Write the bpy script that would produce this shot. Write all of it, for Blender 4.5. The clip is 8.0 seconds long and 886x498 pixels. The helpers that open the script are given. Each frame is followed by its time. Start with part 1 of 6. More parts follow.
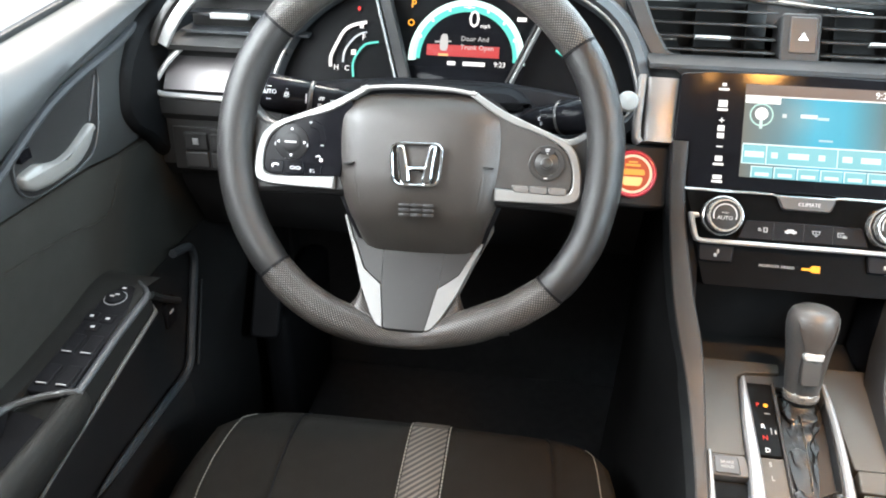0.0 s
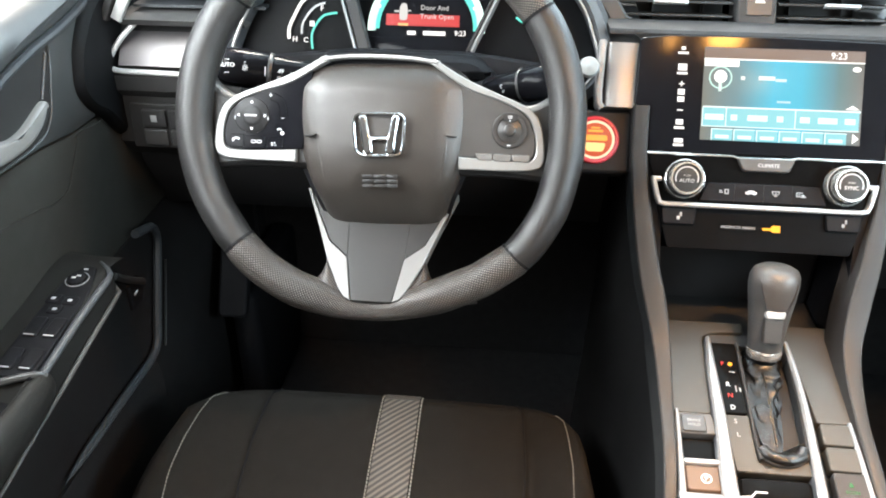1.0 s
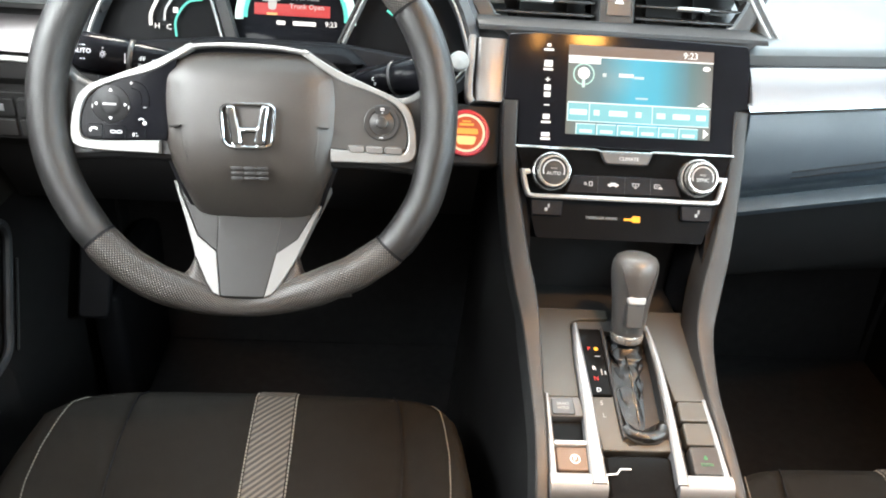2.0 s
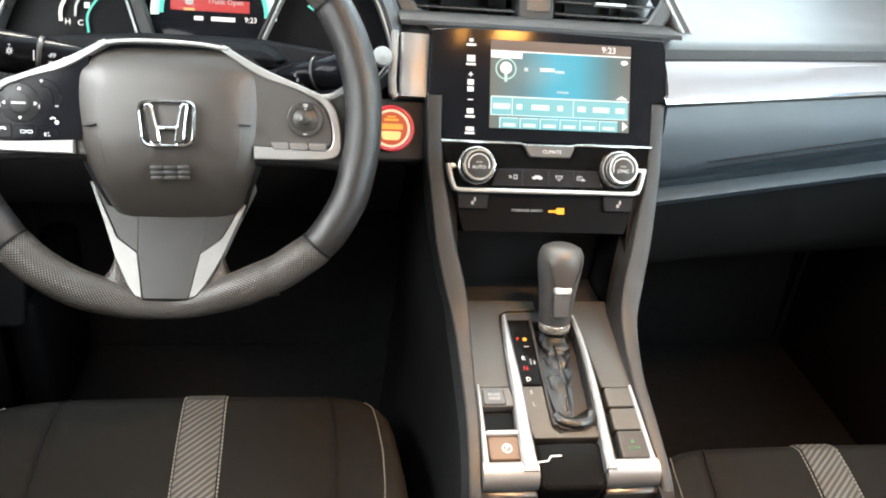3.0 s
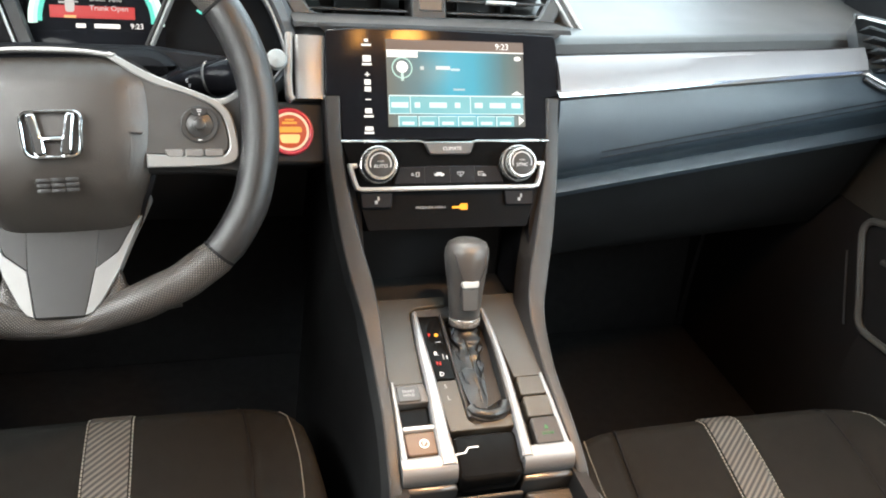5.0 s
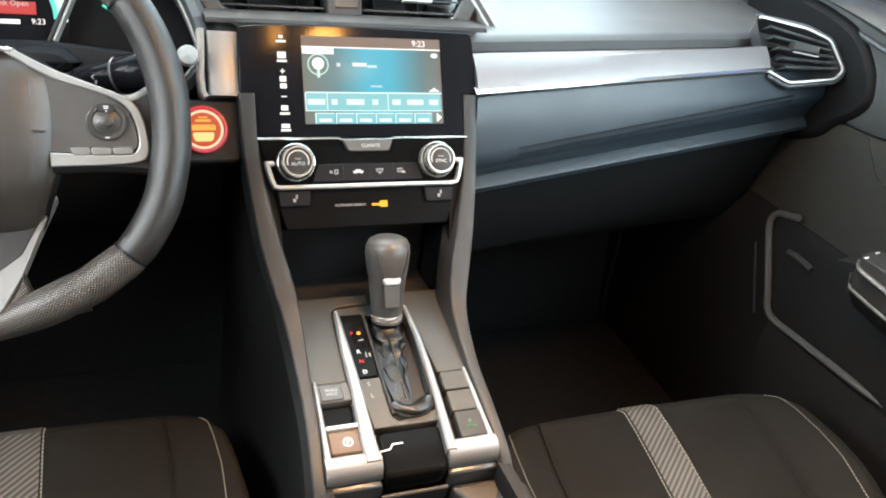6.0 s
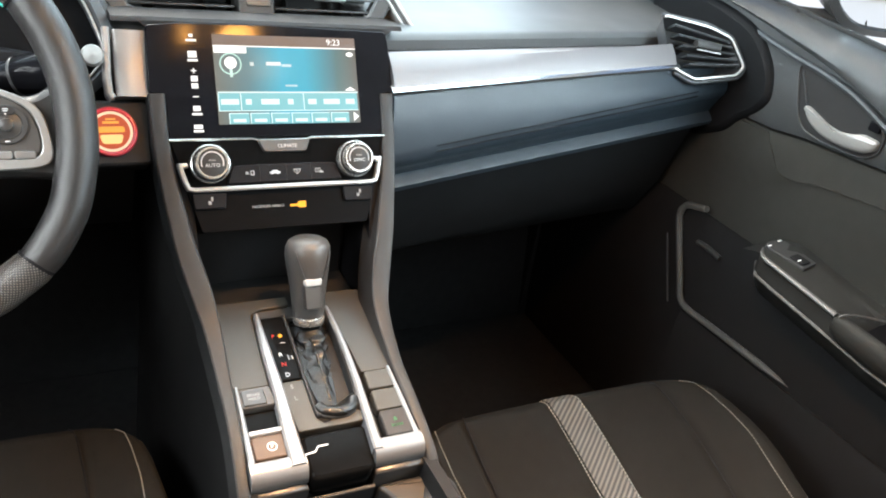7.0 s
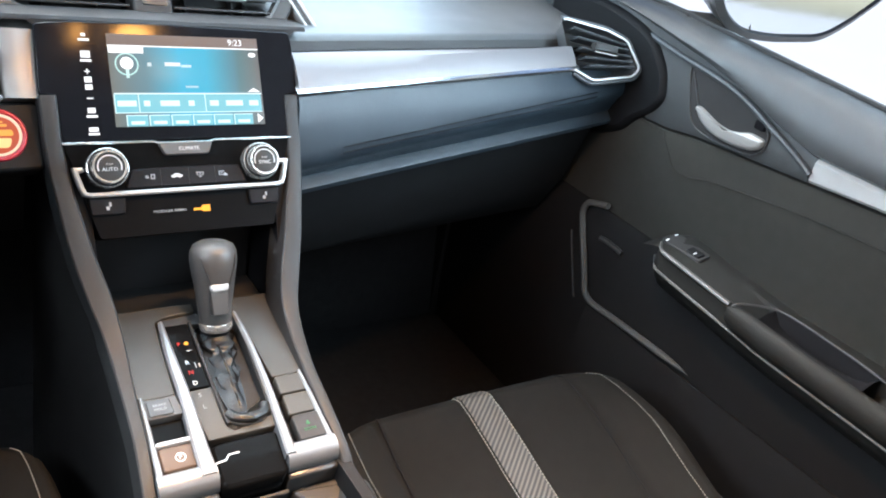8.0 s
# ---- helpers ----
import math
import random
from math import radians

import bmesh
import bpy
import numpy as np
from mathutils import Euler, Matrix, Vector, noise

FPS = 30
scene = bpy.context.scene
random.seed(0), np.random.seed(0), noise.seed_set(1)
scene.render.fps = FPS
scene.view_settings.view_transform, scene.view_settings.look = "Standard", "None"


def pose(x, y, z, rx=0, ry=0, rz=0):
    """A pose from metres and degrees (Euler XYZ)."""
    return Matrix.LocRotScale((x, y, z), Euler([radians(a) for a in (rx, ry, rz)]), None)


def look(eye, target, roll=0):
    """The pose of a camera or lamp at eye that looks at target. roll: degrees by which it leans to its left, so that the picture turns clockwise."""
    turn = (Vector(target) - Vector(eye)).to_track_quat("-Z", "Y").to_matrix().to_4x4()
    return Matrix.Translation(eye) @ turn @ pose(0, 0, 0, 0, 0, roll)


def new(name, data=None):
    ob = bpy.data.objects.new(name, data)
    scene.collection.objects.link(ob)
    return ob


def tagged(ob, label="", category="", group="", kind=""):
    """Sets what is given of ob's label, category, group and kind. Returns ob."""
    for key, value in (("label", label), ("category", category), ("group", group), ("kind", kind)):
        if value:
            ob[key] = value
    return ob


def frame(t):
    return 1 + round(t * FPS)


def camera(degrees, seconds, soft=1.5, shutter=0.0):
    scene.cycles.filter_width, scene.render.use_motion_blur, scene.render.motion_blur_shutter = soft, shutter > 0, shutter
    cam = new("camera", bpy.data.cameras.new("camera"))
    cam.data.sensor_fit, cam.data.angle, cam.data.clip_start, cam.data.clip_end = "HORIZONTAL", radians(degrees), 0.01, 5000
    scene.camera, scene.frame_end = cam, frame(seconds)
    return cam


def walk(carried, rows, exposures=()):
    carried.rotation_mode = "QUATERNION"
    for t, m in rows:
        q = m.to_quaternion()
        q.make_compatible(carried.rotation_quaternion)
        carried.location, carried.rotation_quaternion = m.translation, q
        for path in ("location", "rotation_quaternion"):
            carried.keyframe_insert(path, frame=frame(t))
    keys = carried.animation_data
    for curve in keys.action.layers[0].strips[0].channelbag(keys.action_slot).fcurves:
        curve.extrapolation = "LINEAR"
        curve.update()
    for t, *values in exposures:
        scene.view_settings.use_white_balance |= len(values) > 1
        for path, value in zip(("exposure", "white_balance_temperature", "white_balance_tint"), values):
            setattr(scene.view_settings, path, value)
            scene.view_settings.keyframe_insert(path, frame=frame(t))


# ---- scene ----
cam = camera(58.2, 8.0, soft=1.9)
PATH = [
    (0, (-0.2453, -0.6146, 0.9680), (-0.3719, 0.2423, 0.4682), 0.48),
    (0.5, (-0.2416, -0.6162, 0.9637), (-0.3383, 0.2425, 0.4605), 0.45),
    (1, (-0.2423, -0.6176, 0.9612), (-0.3281, 0.2302, 0.4378), 0.11),
    (1.5, (-0.2410, -0.6204, 0.9585), (-0.2438, 0.2326, 0.4366), 2.71),
    (2, (-0.2392, -0.6202, 0.9591), (-0.1710, 0.2298, 0.4368), 4.75),
    (3.5, (-0.2371, -0.6250, 0.9580), (-0.0665, 0.2137, 0.4409), 6.35),
    (4, (-0.2389, -0.6265, 0.9566), (-0.0687, 0.2146, 0.4431), 5.76),
    (4.5, (-0.2373, -0.6275, 0.9561), (-0.0171, 0.2064, 0.4499), 6.15),
    (6, (-0.2261, -0.6365, 0.9470), (0.1241, 0.1645, 0.4613), 8.33),
    (6.5, (-0.2270, -0.6364, 0.9478), (0.1916, 0.1362, 0.4706), 9.85),
    (7, (-0.2256, -0.6384, 0.9483), (0.2140, 0.1244, 0.4740), 9.81),
    (7.5, (-0.2282, -0.6394, 0.9475), (0.2651, 0.0970, 0.4844), 10.89),
    (8, (-0.2272, -0.6417, 0.9485), (0.3109, 0.0688, 0.4949), 11.76),
]
walk(cam, [(t, look(eye, target, roll)) for t, eye, target, roll in PATH], exposures=[(0, 0.40, 6850, 12), (1.5, 0.53, 7050, 12), (2.2, 0.42, 7100, 12), (3.5, 0.31, 7200, 12), (4.5, 0.26, 7200, 12), (6.5, 0.23, 7050, 12), (7.5, 0.24, 6850, 12), (8, 0.27, 6300, 12)])

# ---- light ----
world = bpy.data.worlds.new("overcast_sky")
scene.world = world
world.use_nodes = True
wn = world.node_tree
sky = wn.nodes.new("ShaderNodeTexSky")
sky.sky_type = "NISHITA"
sky.sun_disc = False
sky.sun_elevation, sky.sun_rotation = radians(50), radians(-11)
wn.links.new(sky.outputs[0], wn.nodes["Background"].inputs[0])
wn.nodes["Background"].inputs[1].default_value = 0.15


def lamp(name, kind, m, energy, color=(1, 1, 1), **more):
    data = bpy.data.lights.new(name, kind)
    data.energy, data.color = energy, color
    for k, v in more.items():
        if k == "size":
            data.size = v
        if k == "size_y":
            data.shape, data.size_y = "RECTANGLE", v
        if k == "angle":
            data.angle = v
        if k == "spread":
            data.spread = v
    ob = new(name, data)
    ob.matrix_world = m
    return ob


lamp("sun", "SUN", look((-0.6, 3, 3.7), (0, 0, 0)), 3.8, (1, 0.96, 0.9), angle=radians(20))
# daylight in the windscreen opening and in the side windows
lamp("windscreen_daylight", "AREA", look((0, 0.34, 0.965), (0, -0.07, 0.08)), 12.2, (0.64, 0.86, 1.0), size=1.1, size_y=0.60)
lamp("side_daylight_right", "AREA", look((0.70, -0.42, 0.97), (-0.25, 0.20, 0.77)), 10.0, (0.66, 0.86, 1.0), size=0.7, size_y=0.26, spread=radians(145))
lamp("side_daylight_left", "AREA", look((-0.72, -0.17, 0.965), (-0.1, 0.03, 0.62)), 9.0, (0.84, 0.93, 1.0), size=0.55, size_y=0.26)
# warm map lamp in the roof console
lamp("map_lamp_glow", "AREA", look((0.105, -0.236, 1.1215), (0.10, -0.42, 0.3)), 6.4, (1.0, 0.60, 0.32), size=0.09, size_y=0.04, spread=radians(100))
# warm fill added behind the seats; the rear wall has no window
lamp("rear_fill", "AREA", look((0, -1.42, 0.98), (0, 0.2, 0.62)), 2.6, (1.0, 0.95, 0.88), size=1.1, size_y=0.3)


# ---- materials ----
def mat(name, color, rough=0.5, metal=0.0, vary=0.12, scale=60.0, bump=0.0, grain=900.0, coat=0.0, kind="noise", spec=0.5):
    m = bpy.data.materials.new(name)
    m.use_nodes = True
    nt = m.node_tree
    b = nt.nodes["Principled BSDF"]
    b.inputs["Roughness"].default_value = rough
    b.inputs["Metallic"].default_value = metal
    b.inputs["Coat Weight"].default_value = coat
    b.inputs["Specular IOR Level"].default_value = spec
    co = nt.nodes.new("ShaderNodeTexCoord")
    n1 = nt.nodes.new("ShaderNodeTexNoise")
    n1.inputs["Scale"].default_value = scale
    n1.inputs["Detail"].default_value = 5
    nt.links.new(co.outputs["Object"], n1.inputs["Vector"])
    ramp = nt.nodes.new("ShaderNodeMix")
    ramp.data_type = "RGBA"
    ramp.inputs[6].default_value = (*[c * (1 - vary) for c in color], 1)
    ramp.inputs[7].default_value = (*[min(1, c * (1 + vary)) for c in color], 1)
    nt.links.new(n1.outputs["Fac"], ramp.inputs[0])
    nt.links.new(ramp.outputs[2], b.inputs["Base Color"])
    # roughness wanders a little, as handled plastic does
    mr = nt.nodes.new("ShaderNodeMapRange")
    mr.inputs[3].default_value, mr.inputs[4].default_value = max(0.02, rough - 0.06), min(1, rough + 0.06)
    n0 = nt.nodes.new("ShaderNodeTexNoise")
    n0.inputs["Scale"].default_value = scale * 0.3
    nt.links.new(co.outputs["Object"], n0.inputs["Vector"])
    nt.links.new(n0.outputs["Fac"], mr.inputs[0])
    nt.links.new(mr.outputs[0], b.inputs["Roughness"])
    if bump > 0:
        bp = nt.nodes.new("ShaderNodeBump")
        bp.inputs["Strength"].default_value = bump
        bp.inputs["Distance"].default_value = 0.0006
        if kind == "noise":
            g = nt.nodes.new("ShaderNodeTexNoise")
            g.inputs["Scale"].default_value = grain
            g.inputs["Detail"].default_value = 2
            out = g.outputs["Fac"]
        else:
            g = nt.nodes.new("ShaderNodeTexVoronoi")
            g.inputs["Scale"].default_value = grain
            g.inputs["Randomness"].default_value = 0.15 if bump >= 1 else 1.0
            out = g.outputs["Distance"]
        nt.links.new(co.outputs["Object"], g.inputs["Vector"])
        nt.links.new(out, bp.inputs["Height"])
        nt.links.new(bp.outputs["Normal"], b.inputs["Normal"])
    return m


def glow(name, color, strength):
    m = bpy.data.materials.new(name)
    m.use_nodes = True
    b = m.node_tree.nodes["Principled BSDF"]
    b.inputs["Base Color"].default_value = (0.02, 0.02, 0.02, 1)
    b.inputs["Emission Color"].default_value = (*color, 1)
    b.inputs["Emission Strength"].default_value = strength
    b.inputs["Roughness"].default_value = 0.4
    b.inputs["Specular IOR Level"].default_value = 0.06
    return m


def stripes(name, a, c, scale, turn, rough=0.7, bump=0.5):
    """Woven cloth with slanting ribs."""
    m = mat(name, a, rough, 0, 0.1, 200)
    nt = m.node_tree
    b = nt.nodes["Principled BSDF"]
    co = nt.nodes.new("ShaderNodeTexCoord")
    mp = nt.nodes.new("ShaderNodeMapping")
    mp.inputs["Rotation"].default_value = (0, 0, radians(turn))
    wv = nt.nodes.new("ShaderNodeTexWave")
    wv.inputs["Scale"].default_value = scale
    wv.inputs["Distortion"].default_value = 0.4
    nt.links.new(co.outputs["Object"], mp.inputs["Vector"])
    nt.links.new(mp.outputs[0], wv.inputs["Vector"])
    mx = nt.nodes.new("ShaderNodeMix")
    mx.data_type = "RGBA"
    mx.inputs[6].default_value, mx.inputs[7].default_value = (*a, 1), (*c, 1)
    nt.links.new(wv.outputs["Fac"], mx.inputs[0])
    nt.links.new(mx.outputs[2], b.inputs["Base Color"])
    bp = nt.nodes.new("ShaderNodeBump")
    bp.inputs["Strength"].default_value, bp.inputs["Distance"].default_value = bump, 0.0008
    nt.links.new(wv.outputs["Fac"], bp.inputs["Height"])
    nt.links.new(bp.outputs["Normal"], b.inputs["Normal"])
    return m


def perforated(name, a, c, scale):
    """Leather with rows of small punched holes, laid out along the rim."""
    m = mat(name, a, 0.36)
    nt = m.node_tree
    b = nt.nodes["Principled BSDF"]
    uv = nt.nodes.new("ShaderNodeUVMap")
    uv.uv_map = "along"
    mp = nt.nodes.new("ShaderNodeMapping")
    mp.inputs["Rotation"].default_value = (0, 0, radians(45))
    v = nt.nodes.new("ShaderNodeTexVoronoi")
    v.voronoi_dimensions = "2D"
    v.inputs["Scale"].default_value = scale
    v.inputs["Randomness"].default_value = 0.06
    nt.links.new(uv.outputs[0], mp.inputs["Vector"])
    nt.links.new(mp.outputs[0], v.inputs["Vector"])
    r = nt.nodes.new("ShaderNodeMapRange")
    r.inputs[1].default_value, r.inputs[2].default_value = 0.12, 0.40
    nt.links.new(v.outputs["Distance"], r.inputs[0])
    mx = nt.nodes.new("ShaderNodeMix")
    mx.data_type = "RGBA"
    mx.inputs[6].default_value, mx.inputs[7].default_value = (*a, 1), (*c, 1)
    nt.links.new(r.outputs[0], mx.inputs[0])
    nt.links.new(mx.outputs[2], b.inputs["Base Color"])
    bp = nt.nodes.new("ShaderNodeBump")
    bp.inputs["Strength"].default_value, bp.inputs["Distance"].default_value = 0.9, 0.0006
    bp.invert = True
    nt.links.new(r.outputs[0], bp.inputs["Height"])
    nt.links.new(bp.outputs["Normal"], b.inputs["Normal"])
    return m


def rim_uv(bm, flat=False):
    """Lengths along the rim and round its tube, in metres, as the layer "along"."""
    uv = bm.loops.layers.uv.new("along")
    for f in bm.faces:
        first = None
        for l in f.loops:
            x, y, z = l.vert.co
            if flat:
                l[uv].uv = (x, y)
                continue
            p, q = math.atan2(y, x), math.atan2(z, math.hypot(x, y) - 0.1755)
            if first is None:
                first = (p, q)
            p += 2 * math.pi * round((first[0] - p) / (2 * math.pi))
            q += 2 * math.pi * round((first[1] - q) / (2 * math.pi))
            l[uv].uv = (p * 0.1735, q * 0.0175)
    return bm


def gradient(name, stops, strength, axis=0):
    """A lit display whose picture runs through the given colours along the object's own x or y."""
    m = bpy.data.materials.new(name)
    m.use_nodes = True
    nt = m.node_tree
    b = nt.nodes["Principled BSDF"]
    co = nt.nodes.new("ShaderNodeTexCoord")
    sp = nt.nodes.new("ShaderNodeSeparateXYZ")
    nt.links.new(co.outputs["Generated"], sp.inputs[0])
    r = nt.nodes.new("ShaderNodeValToRGB")
    els = r.color_ramp.elements
    els[0].position, els[0].color = stops[0][0], (*stops[0][1], 1)
    els[1].position, els[1].color = stops[-1][0], (*stops[-1][1], 1)
    for p, c in stops[1:-1]:
        e = els.new(p)
        e.color = (*c, 1)
    nt.links.new(sp.outputs[axis], r.inputs[0])
    nt.links.new(r.outputs[0], b.inputs["Emission Color"])
    b.inputs["Base Color"].default_value = (0.02, 0.02, 0.02, 1)
    b.inputs["Emission Strength"].default_value = strength
    b.inputs["Roughness"].default_value = 0.3
    b.inputs["Specular IOR Level"].default_value = 0.08
    return m


M = {
    "topskin": mat("dash_top_skin", (0.042, 0.044, 0.0445), 0.42, bump=0.25, grain=1400, spec=0.6),
    "dialface": mat("dial_black", (0.006, 0.006, 0.007), 0.6, spec=0.1),
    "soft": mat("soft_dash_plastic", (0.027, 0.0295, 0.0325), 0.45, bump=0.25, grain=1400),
    "dashblue": mat("grained_dash_skin", (0.0155, 0.0222, 0.0285), 0.4, bump=0.3, grain=1200, spec=0.3),
    "door": mat("door_skin", (0.033, 0.0350, 0.0355), 0.42, bump=0.25, grain=1200),
    "cloth": mat("door_cloth", (0.019, 0.0188, 0.016), 0.9, bump=0.5, grain=1500, vary=0.2, spec=0.25),
    "leather": mat("wheel_leather", (0.0135, 0.0130, 0.0127), 0.33, bump=0.35, grain=1400, kind="voronoi", spec=0.45),
    "grip": perforated("perforated_grip", (0.135, 0.115, 0.098), (0.006, 0.0054, 0.005), 470),
    "airbag": mat("airbag_skin", (0.0270, 0.0233, 0.0200), 0.36, bump=0.3, grain=1500, kind="voronoi", spec=0.6),
    "dark": mat("dark_plastic", (0.019, 0.0185, 0.0183), 0.5, bump=0.1, spec=0.25),
    "hard": mat("hard_black_plastic", (0.0130, 0.0126, 0.0130), 0.55, bump=0.2, spec=0.2),
    "black": mat("gloss_black", (0.005, 0.005, 0.006), 0.11, vary=0.3, spec=0.065),
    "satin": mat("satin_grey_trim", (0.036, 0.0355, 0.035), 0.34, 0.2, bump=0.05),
    "rail": mat("matt_rail_plastic", (0.0160, 0.0160, 0.0160), 0.52, bump=0.15, grain=1400, spec=0.3),
    "console": mat("console_warm_grey", (0.031, 0.0275, 0.0218), 0.42, 0.2, bump=0.05),
    "silver": mat("matt_silver", (0.44, 0.44, 0.435), 0.36, 0.65, vary=0.05),
    "trim": mat("satin_wheel_trim", (0.255, 0.252, 0.245), 0.38, 0.6, vary=0.05),
    "brushed": mat("pearl_silver_strip", (0.186, 0.173, 0.172), 0.42, 0.75, vary=0.06, scale=25),
    "chrome": mat("chrome", (0.82, 0.82, 0.82), 0.2, 1.0, vary=0.03),
    # shade of the gap between dash and door, put into the colour
    "end_shade": mat("end_cap_shade", (0.0045, 0.0048, 0.0054), 0.6, bump=0.2, grain=1400, spec=0.12),
    # near-black for low parts, the shade under dash and armrests put into the colour
    "low_shade": mat("low_cabin_shade", (0.0068, 0.0065, 0.0066), 0.7, bump=0.25, grain=1000, spec=0.15),
    # paler copy for armrest and pocket edges, their highlight put into the colour
    "rim_lit": mat("lit_rim_grey", (0.055, 0.0535, 0.050), 0.45, bump=0.1),
    "button_black": mat("key_black", (0.0085, 0.0085, 0.009), 0.4, spec=0.22),
    "button": mat("grey_button", (0.04, 0.039, 0.038), 0.45),
    "carpet": mat("black_carpet", (0.0125, 0.0121, 0.0125), 0.95, bump=1.0, grain=700, vary=0.4, spec=0.1),
    "bulkhead": mat("grey_bulkhead_carpet", (0.0115, 0.0112, 0.0116), 0.95, bump=1.0, grain=700, vary=0.4, spec=0.1),
    "seat": mat("seat_fabric", (0.0078, 0.0069, 0.0059), 0.9, bump=0.6, grain=1300, vary=0.25, spec=0.12),
    "stripe": stripes("ribbed_seat_stripe", (0.085, 0.075, 0.063), (0.007, 0.0065, 0.006), 54, 50),
    "thread": mat("pale_thread", (0.19, 0.18, 0.155), 0.8),
    "boot": mat("boot_leather", (0.0045, 0.0042, 0.0040), 0.28, bump=0.5, grain=600, kind="voronoi", spec=0.45),
    "white": glow("lit_white", (1, 1, 1), 1.2),
    "print": mat("white_print", (0.6, 0.6, 0.6), 0.6),
    "dimprint": mat("dim_print", (0.25, 0.25, 0.25), 0.6),
    "amber": glow("amber_lamp", (1.0, 0.40, 0.02), 1.5),
    "red": glow("red_lamp", (1.0, 0.04, 0.03), 1.0),
    "teal": glow("teal_light", (0.1, 0.85, 0.72), 0.9),
    "green": glow("dim_green", (0.05, 0.38, 0.12), 0.8),
    "rim_red": mat("red_ring", (0.34, 0.012, 0.022), 0.35, coat=0.2),
    "startring": glow("start_ring", (1.0, 0.72, 0.50), 0.95),
    "knobring": mat("bright_knob_ring", (0.50, 0.485, 0.46), 0.26, 0.85),
    "knob": mat("knob_leather", (0.040, 0.038, 0.036), 0.40, bump=0.35, grain=800, kind="voronoi"),
    "keyprint": mat("key_print", (0.38, 0.38, 0.38), 0.6),
    "pearl": mat("pearl_insert", (0.25, 0.245, 0.235), 0.42, 0.3, vary=0.05),
    "insert": mat("spoke_silver", (0.155, 0.152, 0.147), 0.40, 0.45, vary=0.05),
    "plate": mat("spoke_plate_grey", (0.0185, 0.0178, 0.0170), 0.36, 0.2, bump=0.05),
    "badge": mat("badge_chrome", (0.62, 0.62, 0.62), 0.13, 1.0, vary=0.03),
    "lid": mat("black_lid", (0.004, 0.004, 0.004), 0.08, vary=0.3, spec=0.035),
    "frame_silver": mat("console_silver", (0.205, 0.207, 0.210), 0.38, 0.6, vary=0.05),
    "strip_silver": mat("door_strip_silver", (0.55, 0.55, 0.54), 0.36, 0.6, vary=0.05),
    "panel": mat("pearl_panel", (0.195, 0.188, 0.182), 0.42, 0.5, vary=0.06, scale=25),
    "dial": mat("dark_grey_dial", (0.040, 0.0385, 0.037), 0.33, 0.35, vary=0.05),
    "gunmetal": mat("gunmetal_dial", (0.13, 0.125, 0.12), 0.3, 0.85),
    "roof": mat("roof_lining", (0.32, 0.31, 0.29), 0.95, bump=0.4),
    "ground": mat("pale_floor", (0.78, 0.79, 0.8), 0.5, vary=0.06, scale=0.6),
}
glass = bpy.data.materials.new("window_glass")
glass.use_nodes = True
gb = glass.node_tree.nodes["Principled BSDF"]
gb.inputs["Transmission Weight"].default_value, gb.inputs["Roughness"].default_value, gb.inputs["IOR"].default_value = 1.0, 0.0, 1.1
gb.inputs["Base Color"].default_value = (0.92, 0.95, 0.95, 1)
M["glass"] = glass


# ---- mesh helpers ----
def thing(name, at, label, category, group="", kind=""):
    ob = new(name)
    ob.location = at
    return tagged(ob, label, category, group, kind)


def base_of(ob):
    v = Vector((0, 0, 0))
    while ob:
        v += ob.location
        ob = ob.parent
    return v


def part(name, bm, material, parent=None, label="", smooth=True, sharp=40):
    """Links a bmesh in world coordinates as one mesh object, under a thing or a part."""
    me = bpy.data.meshes.new(name)
    bmesh.ops.recalc_face_normals(bm, faces=bm.faces)
    if parent:
        bmesh.ops.translate(bm, verts=bm.verts, vec=-base_of(parent))
    for e in bm.edges:
        if len(e.link_faces) == 2 and e.calc_face_angle(0) > radians(sharp):
            e.smooth = False
    for f in bm.faces:
        f.smooth = smooth
        if len(f.verts) > 4:
            for e in f.edges:
                e.smooth = False
    bm.to_mesh(me)
    bm.free()
    me.materials.append(material)
    ob = new(name, me)
    if parent:
        ob.parent = parent
    if label:
        ob["label"] = label
    return ob


def put(bm, m):
    bmesh.ops.transform(bm, matrix=m, verts=bm.verts)
    return bm


def rounded(pts, r, n=4):
    """The polygon with its corners rounded."""
    out = []
    k = len(pts)
    for i in range(k):
        p, a, b = Vector(pts[i]), Vector(pts[i - 1]), Vector(pts[(i + 1) % k])
        rr = min(r, (a - p).length * 0.45, (b - p).length * 0.45)
        s, e = p + (a - p).normalized() * rr, p + (b - p).normalized() * rr
        for j in range(n + 1):
            t = j / n
            out.append(((1 - t) ** 2 * s + 2 * t * (1 - t) * p + t * t * e)[:])
    return out


def inset(pts, d):
    """The closed polygon moved inwards by d (it runs anticlockwise)."""
    out = []
    k = len(pts)
    for i in range(k):
        p, a, b = Vector(pts[i]), Vector(pts[i - 1]), Vector(pts[(i + 1) % k])
        u, v = (p - a), (b - p)
        if u.length < 1e-7 or v.length < 1e-7:
            out.append(p[:])
            continue
        u, v = u.normalized(), v.normalized()
        n = Vector((-u.y - v.y, u.x + v.x))
        n = n.normalized() if n.length > 1e-6 else Vector((-u.y, u.x))
        c = max(0.45, n.dot(Vector((-u.y, u.x))))
        out.append((p + n * d / c)[:])
    return out


def area2(pts):
    return sum(pts[i - 1][0] * pts[i][1] - pts[i][0] * pts[i - 1][1] for i in range(len(pts)))


